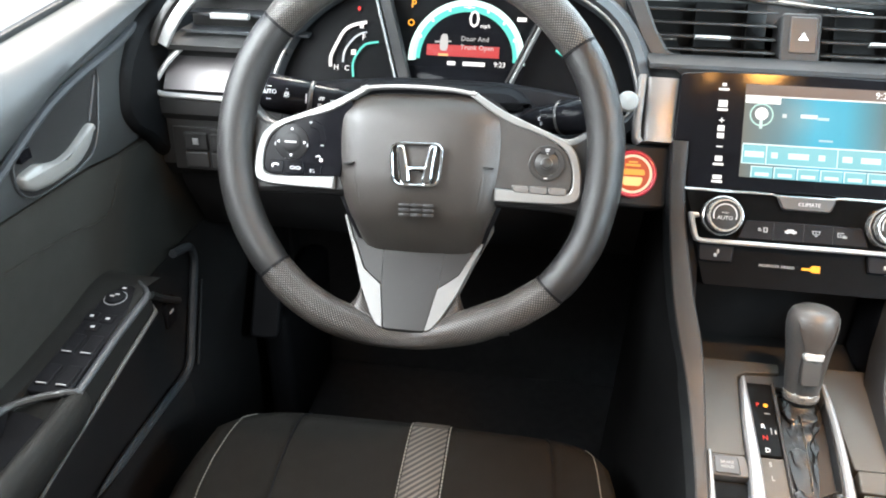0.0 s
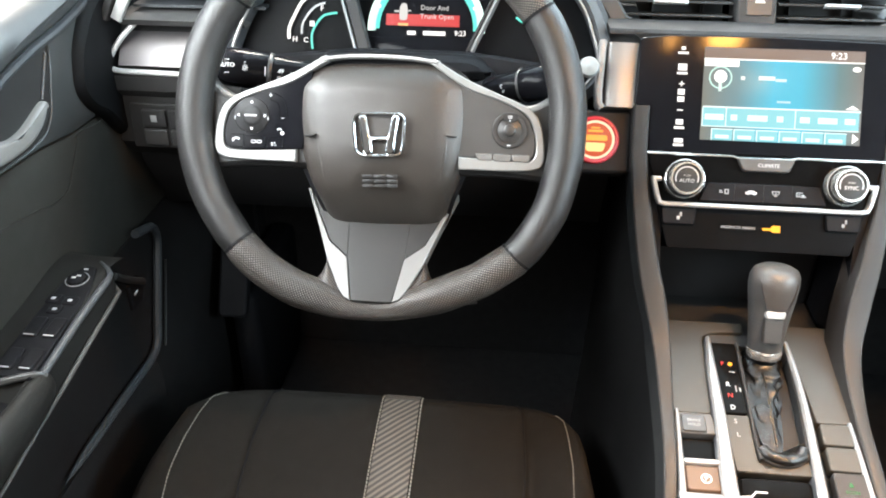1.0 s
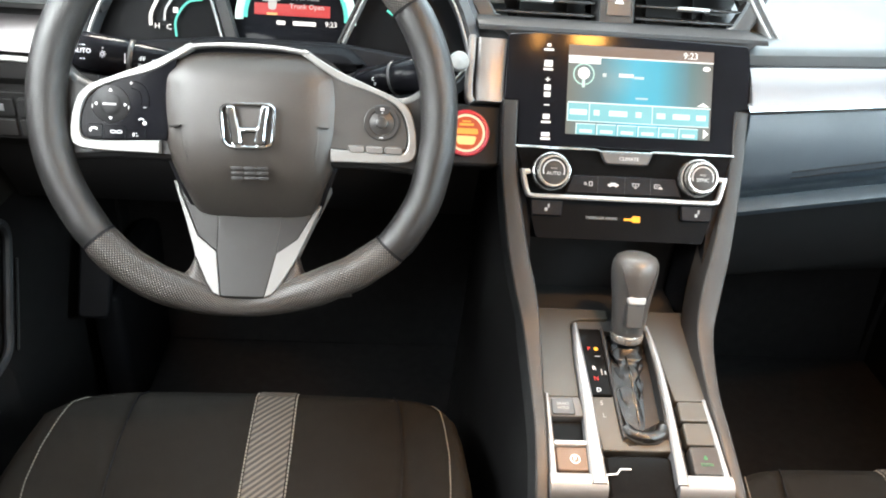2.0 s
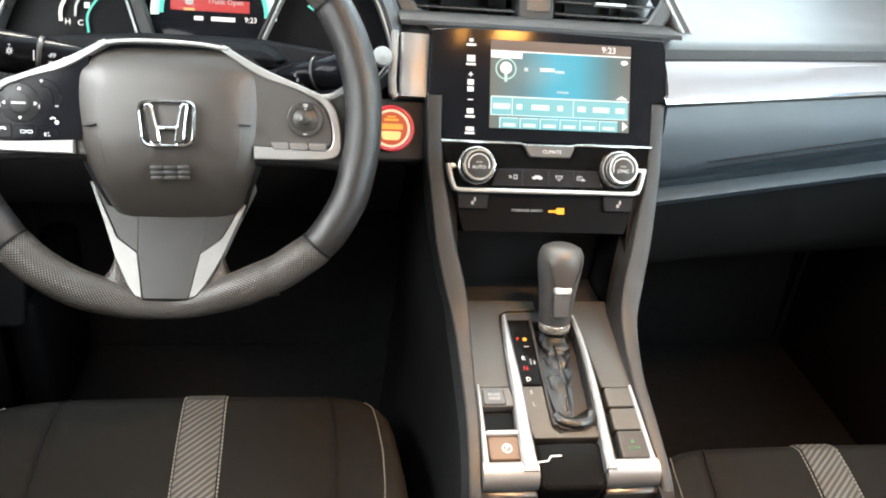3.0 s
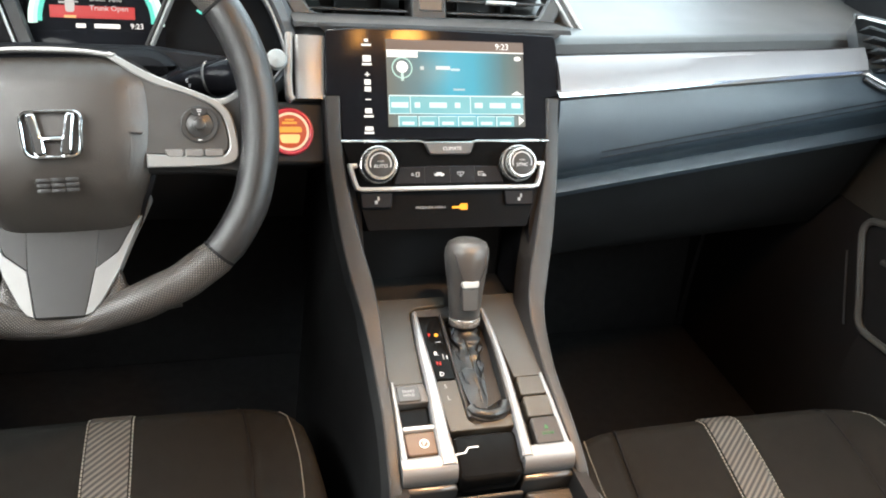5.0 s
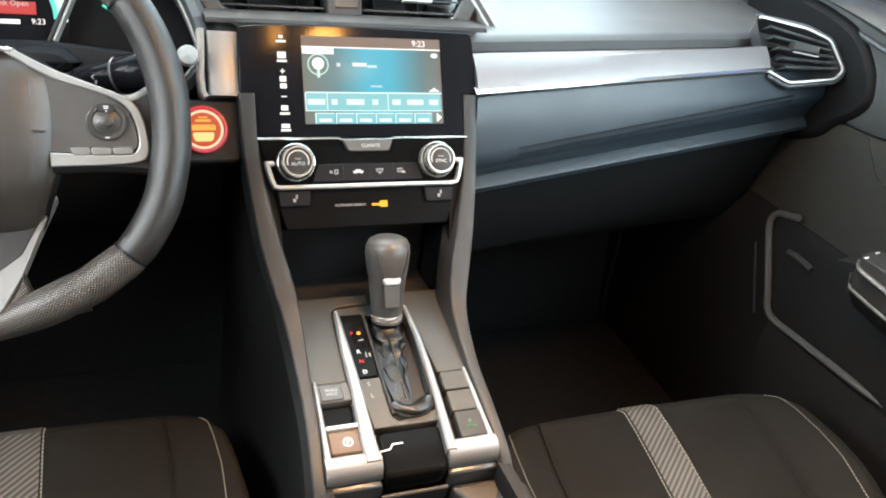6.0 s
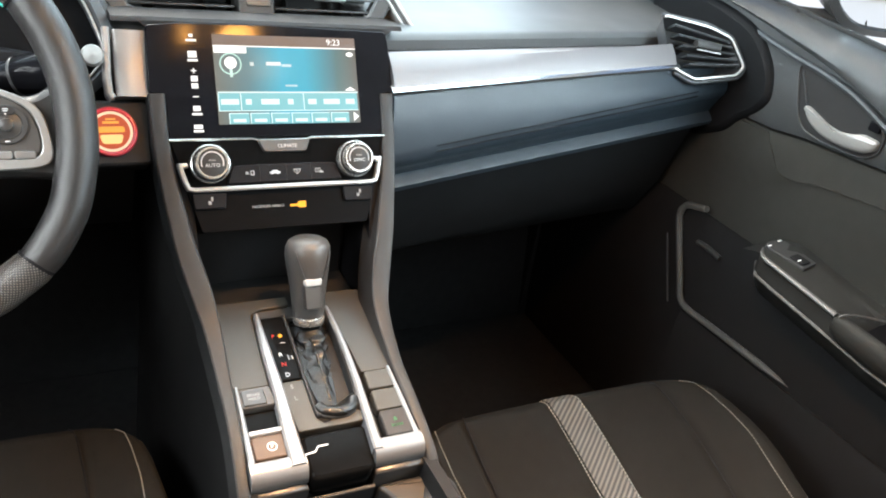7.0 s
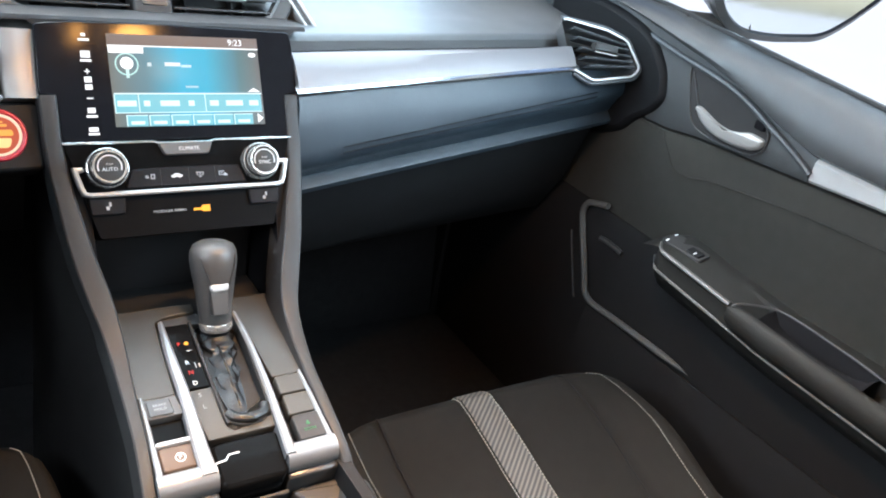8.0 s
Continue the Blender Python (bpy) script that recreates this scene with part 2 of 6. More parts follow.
def rings(bm, loops, closed=True, cap0=True, cap1=True):
    """Skin between loops of equal length."""
    vs = [[bm.verts.new(p) for p in l] for l in loops]
    n = len(vs[0])
    for a, b in zip(vs, vs[1:]):
        for i in range(n if closed else n - 1):
            j = (i + 1) % n
            bm.faces.new((a[i], a[j], b[j], b[i]))
    if cap0 and closed:
        bm.faces.new(vs[0][::-1])
    if cap1 and closed:
        bm.faces.new(vs[-1])
    return bm


def slab(pts, z0, z1, edge=0.001, r=0.0, bm=None, dome=0.0):
    """A plate over the polygon, from z0 to z1, with a softened upper edge; dome lifts the middle."""
    pts = [tuple(p) for p in pts]
    if area2(pts) < 0:
        pts = pts[::-1]
    if r:
        pts = rounded(pts, max(r, edge * 2.4))
    bm = bm or bmesh.new()
    loops = [[(x, y, z0) for x, y in pts], [(x, y, z1 - edge) for x, y in pts]]
    for k in (1, 2):
        q = inset(pts, edge * (0.35 if k == 1 else 1))
        loops.append([(x, y, z1 - (edge * 0.35 if k == 1 else 0)) for x, y in q])
    if dome:
        cx, cy = sum(p[0] for p in pts) / len(pts), sum(p[1] for p in pts) / len(pts)
        last = loops[-1]
        for f in (0.85, 0.65, 0.4, 0.15):
            loops.append([(cx + (x - cx) * f, cy + (y - cy) * f, z1 + dome * (1 - f * f)) for x, y, _ in last])
    return rings(bm, loops)


def box(x0, x1, y0, y1, z0, z1, edge=0.002, bm=None):
    return slab([(x0, y0), (x1, y0), (x1, y1), (x0, y1)], z0, z1, edge, min(edge * 2, 0.01), bm)


def lathe(profile, n=40, bm=None):
    """A turned shape about z from (radius, height) pairs."""
    bm = bm or bmesh.new()
    loops = [[(r * math.cos(2 * math.pi * i / n), r * math.sin(2 * math.pi * i / n), h) for i in range(n)] for r, h in profile]
    return rings(bm, loops)


def smooth_path(pts, n=6):
    """Catmull-Rom through the points."""
    pts = [Vector(p) for p in pts]
    ext = [2 * pts[0] - pts[1]] + pts + [2 * pts[-1] - pts[-2]]
    out = []
    for i in range(1, len(ext) - 2):
        a, b, c, d = ext[i - 1 : i + 3]
        for j in range(n):
            t = j / n
            out.append(0.5 * (2 * b + (c - a) * t + (2 * a - 5 * b + 4 * c - d) * t * t + (3 * b - a - 3 * c + d) * t**3))
    return out + [pts[-1]]


def sweep(path, section, up=(0, 0, 1), bm=None, scale=None):
    """Carries a closed section (across, up) along a path."""
    bm = bm or bmesh.new()
    loops = []
    up = Vector(up)
    for i, p in enumerate(path):
        a, b = path[max(0, i - 1)], path[min(len(path) - 1, i + 1)]
        t = (b - a).normalized()
        side = t.cross(up).normalized()
        top = side.cross(t)
        k = scale(i / (len(path) - 1)) if scale else 1
        loops.append([(p + side * x * k + top * y * k)[:] for x, y in section])
    return rings(bm, loops)


def circle(r, n=12, ry=None):
    return [(r * math.cos(2 * math.pi * i / n), (ry or r) * math.sin(2 * math.pi * i / n)) for i in range(n)]


def tube(pts, r, n=6, seg=10, up=(0, 0, 1)):
    return sweep(smooth_path(pts, n), circle(r, seg), up)


def band(pts, width, z0, z1, edge=0.001, closed=False):
    """A flat ribbon of that width along a 2D path, as a plate."""
    p = [Vector((*q, 0)) for q in pts]
    bm = bmesh.new()
    loops = []
    k = len(p)
    for i in range(k):
        a, b = (p[i - 1], p[(i + 1) % k]) if closed else (p[max(0, i - 1)], p[min(k - 1, i + 1)])
        t = (b - a).normalized()
        n = Vector((-t.y, t.x, 0))
        w = (width(i / (k - 1)) if callable(width) else width) / 2
        loops.append([(p[i] + n * s * w + Vector((0, 0, h)))[:] for s, h in ((-1, z0), (-1, z1 - edge), (-1 + edge / w, z1), (1 - edge / w, z1), (1, z1 - edge), (1, z0))])
    if closed:
        loops.append(loops[0])
    rings(bm, loops, cap0=not closed, cap1=not closed)
    if closed:
        bmesh.ops.remove_doubles(bm, verts=bm.verts, dist=1e-6)
    return bm


def words(text, size, align="CENTER", deep=0.0002):
    """Lettering in the built-in font as a bmesh in the xy plane."""
    cu = bpy.data.curves.new("lettering", "FONT")
    cu.body, cu.size, cu.align_x, cu.align_y, cu.extrude = text, size, align, "CENTER", deep
    cu.resolution_u = 2
    ob = new("lettering", cu)
    me = bpy.data.meshes.new_from_object(ob.evaluated_get(bpy.context.evaluated_depsgraph_get()))
    bm = bmesh.new()
    bm.from_mesh(me)
    bpy.data.objects.remove(ob)
    bpy.data.curves.remove(cu)
    bpy.data.meshes.remove(me)
    return bm


def frame_of(origin, u, n):
    u, n = Vector(u).normalized(), Vector(n).normalized()
    x = u.cross(n)
    m = Matrix((x, u, n)).transposed().to_4x4()
    m.translation = origin
    return m


def at2(x, y, z=0.0, turn=0.0):
    return pose(x, y, z, 0, 0, turn)


STACK = frame_of((0, 0.124, 0.628), (0, 0.5, 0.866), (0, -0.866, 0.5))
DECK = frame_of((0, 0, 0.448), (0, 0.9686, 0.2487), (0, -0.2487, 0.9686))
WHEEL = frame_of((-0.3715, 0.0583, 0.678), (0, 0.4067, 0.9135), (0, -0.9135, 0.4067))
DIAL = frame_of((-0.3555, 0.2, 0.70), (0, 0.43, 0.9), (0, -0.9, 0.43))


# ---- setting: ground, shell of the car ----
def sheet(pts, thick, name, material, label, category="", flip=False):
    """A plain panel through four corners, with thickness."""
    p = [Vector(q) for q in pts]
    n = (p[1] - p[0]).cross(p[2] - p[0]).normalized() * (-thick if flip else thick)
    bm = rings(bmesh.new(), [[q[:] for q in p], [(q + n)[:] for q in p]])
    return tagged(part(name, bm, material, smooth=False), label, category or name, kind="structure")


bm = bmesh.new()
bmesh.ops.create_grid(bm, x_segments=1, y_segments=1, size=400)
bmesh.ops.translate(bm, verts=bm.verts, vec=(0, 0, -0.3))
tagged(part("ground", bm, M["ground"], smooth=False), "pale smooth ground outside the car", "ground", kind="structure")

carpet = box(-0.77, 0.77, -1.5, 0.62, -0.03, 0.0, 0.004)
tagged(part("floor", carpet, M["carpet"]), "black carpeted car floor", "floor", kind="structure")
sheet([(-0.74, 0.6, 0), (0.74, 0.6, 0), (0.74, 0.72, 0.72), (-0.74, 0.72, 0.72)], 0.02, "wall_front", M["bulkhead"], "dark carpeted bulkhead behind the pedals", "wall")
sheet([(-0.74, -1.5, -0.03), (0.74, -1.5, -0.03), (0.70, -1.5, 1.16), (-0.70, -1.5, 1.16)], 0.02, "wall_rear", M["seat"], "plain dark rear of the cabin", "wall")
roof = box(-0.62, 0.62, -1.5, -0.12, 1.15, 1.17, 0.006)
tagged(part("ceiling", roof, M["roof"]), "pale grey woven roof lining", "ceiling", kind="structure")
for s in (1, -1):
    name = "right" if s > 0 else "left"
    # the side behind the front window, and the roof rail
    sheet([(s * 0.74, -1.5, 0), (s * 0.74, -0.8, 0), (s * 0.72, -0.72, 0.8), (s * 0.72, -1.5, 0.8)], 0.02, "wall_" + name, M["door"], "dark side trim behind the door", "wall", s < 0)
    sheet([(s * 0.725, -1.5, 0.8), (s * 0.725, -0.72, 0.8), (s * 0.62, -0.8, 1.16), (s * 0.62, -1.5, 1.16)], 0.02, "wall_pillar_" + name, M["roof"], "pale pillar trim behind the side window", "wall", s < 0)
    rail = sweep(smooth_path([(s * 0.7, 0.62, 0.80), (s * 0.665, 0.3, 0.97), (s * 0.625, -0.1, 1.14), (s * 0.615, -0.8, 1.165)], 6), rounded([(-0.03, -0.025), (0.03, -0.025), (0.03, 0.025), (-0.03, 0.025)], 0.015, 3))
    tagged(part("trim_pillar_" + name, rail, M["roof"]), "pale roof pillar beside the windscreen", "pillar", kind="structure")
    sheet([(s * 0.716, 0.58, 0.0), (s * 0.716, 0.74, 0.0), (s * 0.716, 0.74, 0.76), (s * 0.716, 0.58, 0.76)], 0.02, "wall_kick_" + name, M["bulkhead"], "dark kick panel ahead of the door", "wall", s > 0)
    # side window
    w = sheet([(s * 0.752, 0.28, 0.735), (s * 0.752, -0.74, 0.735), (s * 0.64, -0.74, 1.14), (s * 0.655, 0.1, 1.07)], 0.004, "window_" + ("1" if s > 0 else "2"), M["glass"], "clear side window of the door", "window", s > 0)
    w.visible_shadow = False
ws = sheet([(-0.68, 0.74, 0.80), (0.68, 0.74, 0.80), (0.6, -0.12, 1.16), (-0.6, -0.12, 1.16)], 0.005, "window_3", M["glass"], "clear sloping windscreen", "windscreen")
ws.visible_shadow = False

# roof console with its map lamp
rc = thing("roof_console", (0.02, -0.22, 1.15), "grey roof console with a lit warm map lamp", "roof lamp")
part("housing", box(-0.13, 0.17, -0.3, -0.14, 1.128, 1.15, 0.006), M["roof"], rc)
LENS = glow("map_lens", (1.0, 0.46, 0.11), 380.0)
for x, r, ry in ((0.092, 0.030, 0.020), (0.005, 0.0045, 0.022)):
    part("lens", put(slab(circle(r, 24, ry), 0, 0.004), pose(x, -0.236, 1.127, 180)), LENS, rc, "lit amber lens")


# ---- dashboard ----
dash = thing("dashboard", (0, 0.4, 0.6), "dark soft dashboard with silver and chrome trim", "dashboard")


def yc(x):
    return 0.14 + (abs(x) - 0.112) * 0.1417


def zc(x):
    return 0.671 + (abs(x) - 0.112) * 0.031


def loft(xs, section, closed=True):
    """Sections (y, z) drawn at each x, skinned."""
    return rings(bmesh.new(), [[(x, y, z) for y, z in section(x)] for x in xs], closed)


def span(a, b, n):
    return [a + (b - a) * i / n for i in range(n + 1)]


XP = span(0.118, 0.697, 20)


def top_section(x):
    y = yc(x)
    return [(y + 0.060, 0.700), (y + 0.060, 0.7125), (y + 0.064, 0.717), (y + 0.072, 0.7195), (y + 0.13, 0.724), (y + 0.2, 0.731), (0.55, 0.765), (0.745, 0.795), (0.745, 0.70)]


def groove_section(x):
    y = yc(x)
    return [(y + 0.034, 0.7075), (y + 0.062, 0.701), (y + 0.062, 0.68), (y + 0.034, 0.68)]


def strip_section(x):
    y, z = yc(x), zc(x)
    return [(y + 0.001, z + 0.003), (y + 0.010, z + 0.016), (y + 0.022, z + 0.028), (y + 0.030, 0.7055), (y + 0.034, 0.7075), (y + 0.036, 0.69), (y + 0.02, z)]


def chrome_section(x):
    y, z = yc(x), zc(x)
    return [(y + 0.012, z - 0.002), (y, z - 0.0022), (y - 0.003, z - 0.001), (y - 0.003, z + 0.0018), (y, z + 0.004), (y + 0.012, z + 0.006)]


def zst(x):
    return 0.605 + 0.1 * (x - 0.203)


def zlip(x):
    return 0.565 + 0.082 * (x - 0.159)


def pad_section(x):
    """The padded face leans towards the seats down to its stitched edge, then turns under to a lip."""
    y, z, s, l = yc(x), zc(x), zst(x) + 0.004, zlip(x) - 0.004
    return [(y + 0.02, z - 0.002), (y + 0.001, z - 0.003), (y - 0.005, z - 0.014), (y - 0.012, (z + s) / 2), (y - 0.0178, s + 0.006), (y - 0.0195, s - 0.002), (y - 0.0175, s - 0.011), (y - 0.011, s - 0.019), (y - 0.002, l + 0.018), (y + 0.002, l + 0.010), (y - 0.006, l + 0.004), (y - 0.010, l - 0.001), (y - 0.007, l - 0.008), (y + 0.01, l - 0.012), (y + 0.06, l - 0.01)]


def glove_section(x):
    y, l = yc(x), zlip(x)
    return [(y + 0.05, l - 0.008), (y + 0.018, l - 0.014), (y + 0.03, l - 0.05), (y + 0.06, l - 0.14), (y + 0.10, 0.40), (y + 0.13, 0.385), (y + 0.3, 0.38), (y + 0.3, 0.5)]


part("top_pad", loft(XP, top_section), M["topskin"], dash, "soft grained top pad")
part("groove", loft(span(0.132, 0.697, 20), groove_section), M["dialface"], dash)
def beside_rail(bm):
    """Slants the inner end along the console rail."""
    for v in bm.verts:
        k = max(0, 1 - (v.co.x - 0.1195) / 0.1)
        v.co.x += k * 0.0098 * min(1, max(0, (v.co.z - 0.555) / 0.11))
    return bm


part("silver_strip", loft(span(0.1300, 0.588, 16), strip_section), M["brushed"], dash, "pearl silver trim strip")
part("chrome_line", loft(span(0.1265, 0.592, 16), chrome_section), M["chrome"], dash, "thin bright chrome line")
part("lower_pad", beside_rail(loft(span(0.1195, 0.70, 24), pad_section)), M["dashblue"], dash, "grained pad with twin stitched seams")
# colour darkened to carry the shade below the dash
part("glove_box", loft(span(0.118, 0.69, 12), glove_section), M["low_shade"], dash, "glove box under the lip, near-black with painted shade")
for off in (0.0, -0.0065):
    pts = [(x, yc(x) - 0.0192 + (0.0 if off else 0.0012), zst(x) + 0.0075 + off) for x in span(0.187, 0.63, 20)]
    part("seam", tube(pts, 0.0012, 2, 6), M["dialface"], dash)
# rounded end of the dash; its near-black paints the shade against the door
for s in (-1, 1):
    e = rounded([(0.42, 0.56), (0.42, 0.775), (0.26, 0.768), (0.182, 0.750), (0.136, 0.7055), (0.124, 0.667), (0.142, 0.640), (0.171, 0.621), (0.190, 0.595), (0.26, 0.56)], 0.04, 4)
    part("dash_end", put(slab(e, 0.0, 0.010, 0.0095), Matrix(((0, 0, -s, s * 0.703), (1, 0, 0, 0), (0, 1, 0, 0), (0, 0, 0, 1)))), M["end_shade"], dash, "rounded end cap, near-black for the shade beside the door")
# driver side of the dash: top, strip, lower panel
def mirror(section):
    return lambda x: section(-x)


XD = span(-0.70, -0.56, 5)
part("top_pad", loft(span(-0.1185, 0.1185, 6), lambda x: [(0.335, 0.74), (0.340, 0.790), (0.36, 0.800), (0.55, 0.802), (0.745, 0.798), (0.745, 0.70)]), M["topskin"], dash)
part("top_pad", loft(span(-0.70, -0.556, 6), mirror(top_section)), M["topskin"], dash)
part("top_pad", loft(span(-0.160, -0.118, 3), mirror(top_section)), M["topskin"], dash)
part("top_pad", loft(span(-0.556, -0.160, 12), lambda x: [(0.285, 0.74), (0.285, 0.775), (0.295, 0.788), (0.36, 0.795), (0.55, 0.800), (0.745, 0.798), (0.745, 0.70)]), M["topskin"], dash, "top pad behind the instruments")
part("groove", loft(XD, lambda x: [(0.232, 0.70), (0.25, 0.722), (0.27, 0.70), (0.24, 0.68)]), M["dark"], dash)
part("silver_strip", loft(span(-0.688, -0.55, 6), lambda x: [(0.201, 0.672), (0.212, 0.687), (0.224, 0.697), (0.232, 0.702), (0.236, 0.69), (0.22, 0.67)]), M["brushed"], dash, "pearl silver trim strip")
edge = [Vector(p) for p in ((-0.668, 0.222, 0.715), (-0.683, 0.212, 0.70), (-0.696, 0.204, 0.681), (-0.697, 0.2, 0.671), (-0.688, 0.198, 0.667), (-0.66, 0.198, 0.666), (-0.55, 0.197, 0.664))]
part("chrome_line", sweep(smooth_path(edge, 5), circle(0.0032, 8), (0, -0.8, 0.6)), M["strip_silver"], dash, "thin bright chrome line")
part("side_panel", loft(span(-0.705, -0.50, 6), lambda x: [(0.21, 0.668), (0.196, 0.661), (0.196, 0.645), (0.205, 0.635), (0.203, 0.58), (0.22, 0.56), (0.32, 0.5), (0.4, 0.5), (0.4, 0.66)]), M["dark"], dash)
part("knee_panel", loft(span(-0.70, -0.135, 8), lambda x: [(0.235, 0.67), (0.22, 0.60), (0.235, 0.54), (0.28, 0.46), (0.36, 0.42), (0.5, 0.42), (0.5, 0.67)]), M["hard"], dash, "dark knee panel under the wheel")
# small switch bank by the driver's knee
bank = thing("switch_bank", (-0.655, 0.2, 0.6), "small bank of grey dash switches beside the wheel", "switches")
part("plate", put(slab([(-0.688, 0.574), (-0.606, 0.574), (-0.606, 0.628), (-0.685, 0.628)], 0, 0.003, 0.001, 0.003), Matrix(((1, 0, 0, 0), (0, 0, -1, 0.2035), (0, 1, 0, 0), (0, 0, 0, 1)))), M["dark"], bank)
for x0, x1, z0, z1 in ((-0.671, -0.643, 0.601, 0.622), (-0.639, -0.609, 0.601, 0.622), (-0.672, -0.644, 0.579, 0.598), (-0.640, -0.610, 0.579, 0.598)):
    part("switch", put(slab([(x0, z0), (x1, z0), (x1, z1), (x0, z1)], 0, 0.004, 0.001, 0.002), Matrix(((1, 0, 0, 0), (0, 0, -1, 0.2005), (0, 1, 0, 0), (0, 0, 0, 1)))), M["satin"] if z1 < 0.6 else M["dark"], bank)
part("icon", put(slab([(-0.6605, 0.608), (-0.6535, 0.608), (-0.6535, 0.616), (-0.6605, 0.616)], 0, 0.0005, 0.0001), Matrix(((1, 0, 0, 0), (0, 0, -1, 0.1963), (0, 1, 0, 0), (0, 0, 0, 1)))), M["dimprint"], bank)

# ---- middle vents and hazard switch ----
VENT = frame_of((0, 0.252, 0.724), (0, 0.5, 0.866), (0, -0.866, 0.5))
part("vent_shelf", loft(span(-0.156, 0.150, 24), lambda x: [(0.190, 0.716 if abs(x) < 0.13 else 0.7275), (0.1905, 0.7290), (0.194, 0.7318), (0.25, 0.7265), (0.262, 0.7205), (0.262, 0.70 if abs(x) < 0.13 else 0.7175)]), M["hard"], dash, "dark shelf between vents and screen")
for s in (-1, 1):
    v = part("air_vent", put(slab([(s * 0.022, -0.004), (s * 0.130, -0.004), (s * 0.172, 0.075), (s * 0.022, 0.075)], -0.06, -0.05, 0.001), VENT), M["dark"], dash, "slatted centre air vent")
    for i in range(6):
        w = 0.007 + 0.0142 * i
        xo = 0.130 + (w + 0.004) * 0.53
        bm = slab([(s * 0.023, -0.0012), (s * xo, -0.0012), (s * xo, 0.0012), (s * 0.023, 0.0012)], -0.045, 0.0, 0.0005)
        part("slat", put(bm, VENT @ pose(0, w, 0, 18)), M["dark"], v)
    part("tab", put(slab([(s * 0.070, 0.0190), (s * 0.106, 0.0190), (s * 0.106, 0.0225), (s * 0.070, 0.0225)], -0.003, 0.004, 0.0012), VENT), M["silver"], v, "silver vent tab")
    for xx in (0.045, 0.10):
        part("vane", put(slab([(s * xx, 0), (s * (xx + 0.002), 0), (s * (xx + 0.002), 0.07), (s * xx, 0.07)], -0.05, -0.035, 0.0004), VENT), M["dark"], v)
    fr = [(s * 0.128, -0.008), (s * 0.14, -0.002), (s * 0.155, 0.022), (s * 0.172, 0.062), (s * 0.178, 0.085)]
    part("vent_frame", put(band(fr, 0.02, -0.02, 0.004, 0.003), VENT), M["satin"], dash)
    st = [(s * 0.1945, -0.028), (s * 0.189, -0.0195), (s * 0.175, 0.004), (s * 0.161, 0.028), (s * 0.139, 0.070)]
    if s < 0:
        continue
    web = part("silver_edge", put(band(st, 0.012, -0.03, 0.0045, 0.001), VENT), M["satin"], dash, "slanting satin trim with two bright lines")
    for d, w in ((-0.0062, 0.0028), (0.0050, 0.0040)):
        part("bright_line", put(band([(x + d, y) for x, y in st], w, -0.02, 0.0065, 0.001), VENT), M["silver"], web)
part("vent_foot", put(band([(-0.135, -0.007), (0.135, -0.007)], 0.012, -0.03, 0.002, 0.003), VENT), M["soft"], dash)
part("chrome_line", sweep(smooth_path([(-0.07, 0.3330, 0.7715), (-0.0145, 0.3330, 0.7668), (0.033, 0.3330, 0.7622), (0.105, 0.3330, 0.7540), (0.122, 0.3330, 0.7520)], 5), rounded([(-0.0034, -0.0034), (0.0034, -0.0034), (0.0034, 0.0034), (-0.0034, 0.0034)], 0.0012, 2)), M["chrome"], dash, "bright line above the vents")
hz = thing("hazard_switch", (0, 0.25, 0.74), "grey hazard switch with a white triangle between vents", "switch")
part("housing", put(slab([(-0.02, -0.004), (0.02, -0.004), (0.02, 0.049), (-0.02, 0.049)], -0.03, 0.006, 0.002, 0.002), VENT), M["dark"], hz)
part("button", put(slab([(-0.0115, 0.007), (0.0155, 0.007), (0.0155, 0.045), (-0.0115, 0.045)], 0.005, 0.0072, 0.001, 0.002), VENT), M["satin"], hz, "grey push button")
part("triangle", put(slab([(-0.003, 0.0205), (0.0075, 0.0205), (0.0022, 0.029)], 0.0072, 0.0076, 0.0001), VENT), M["print"], hz)

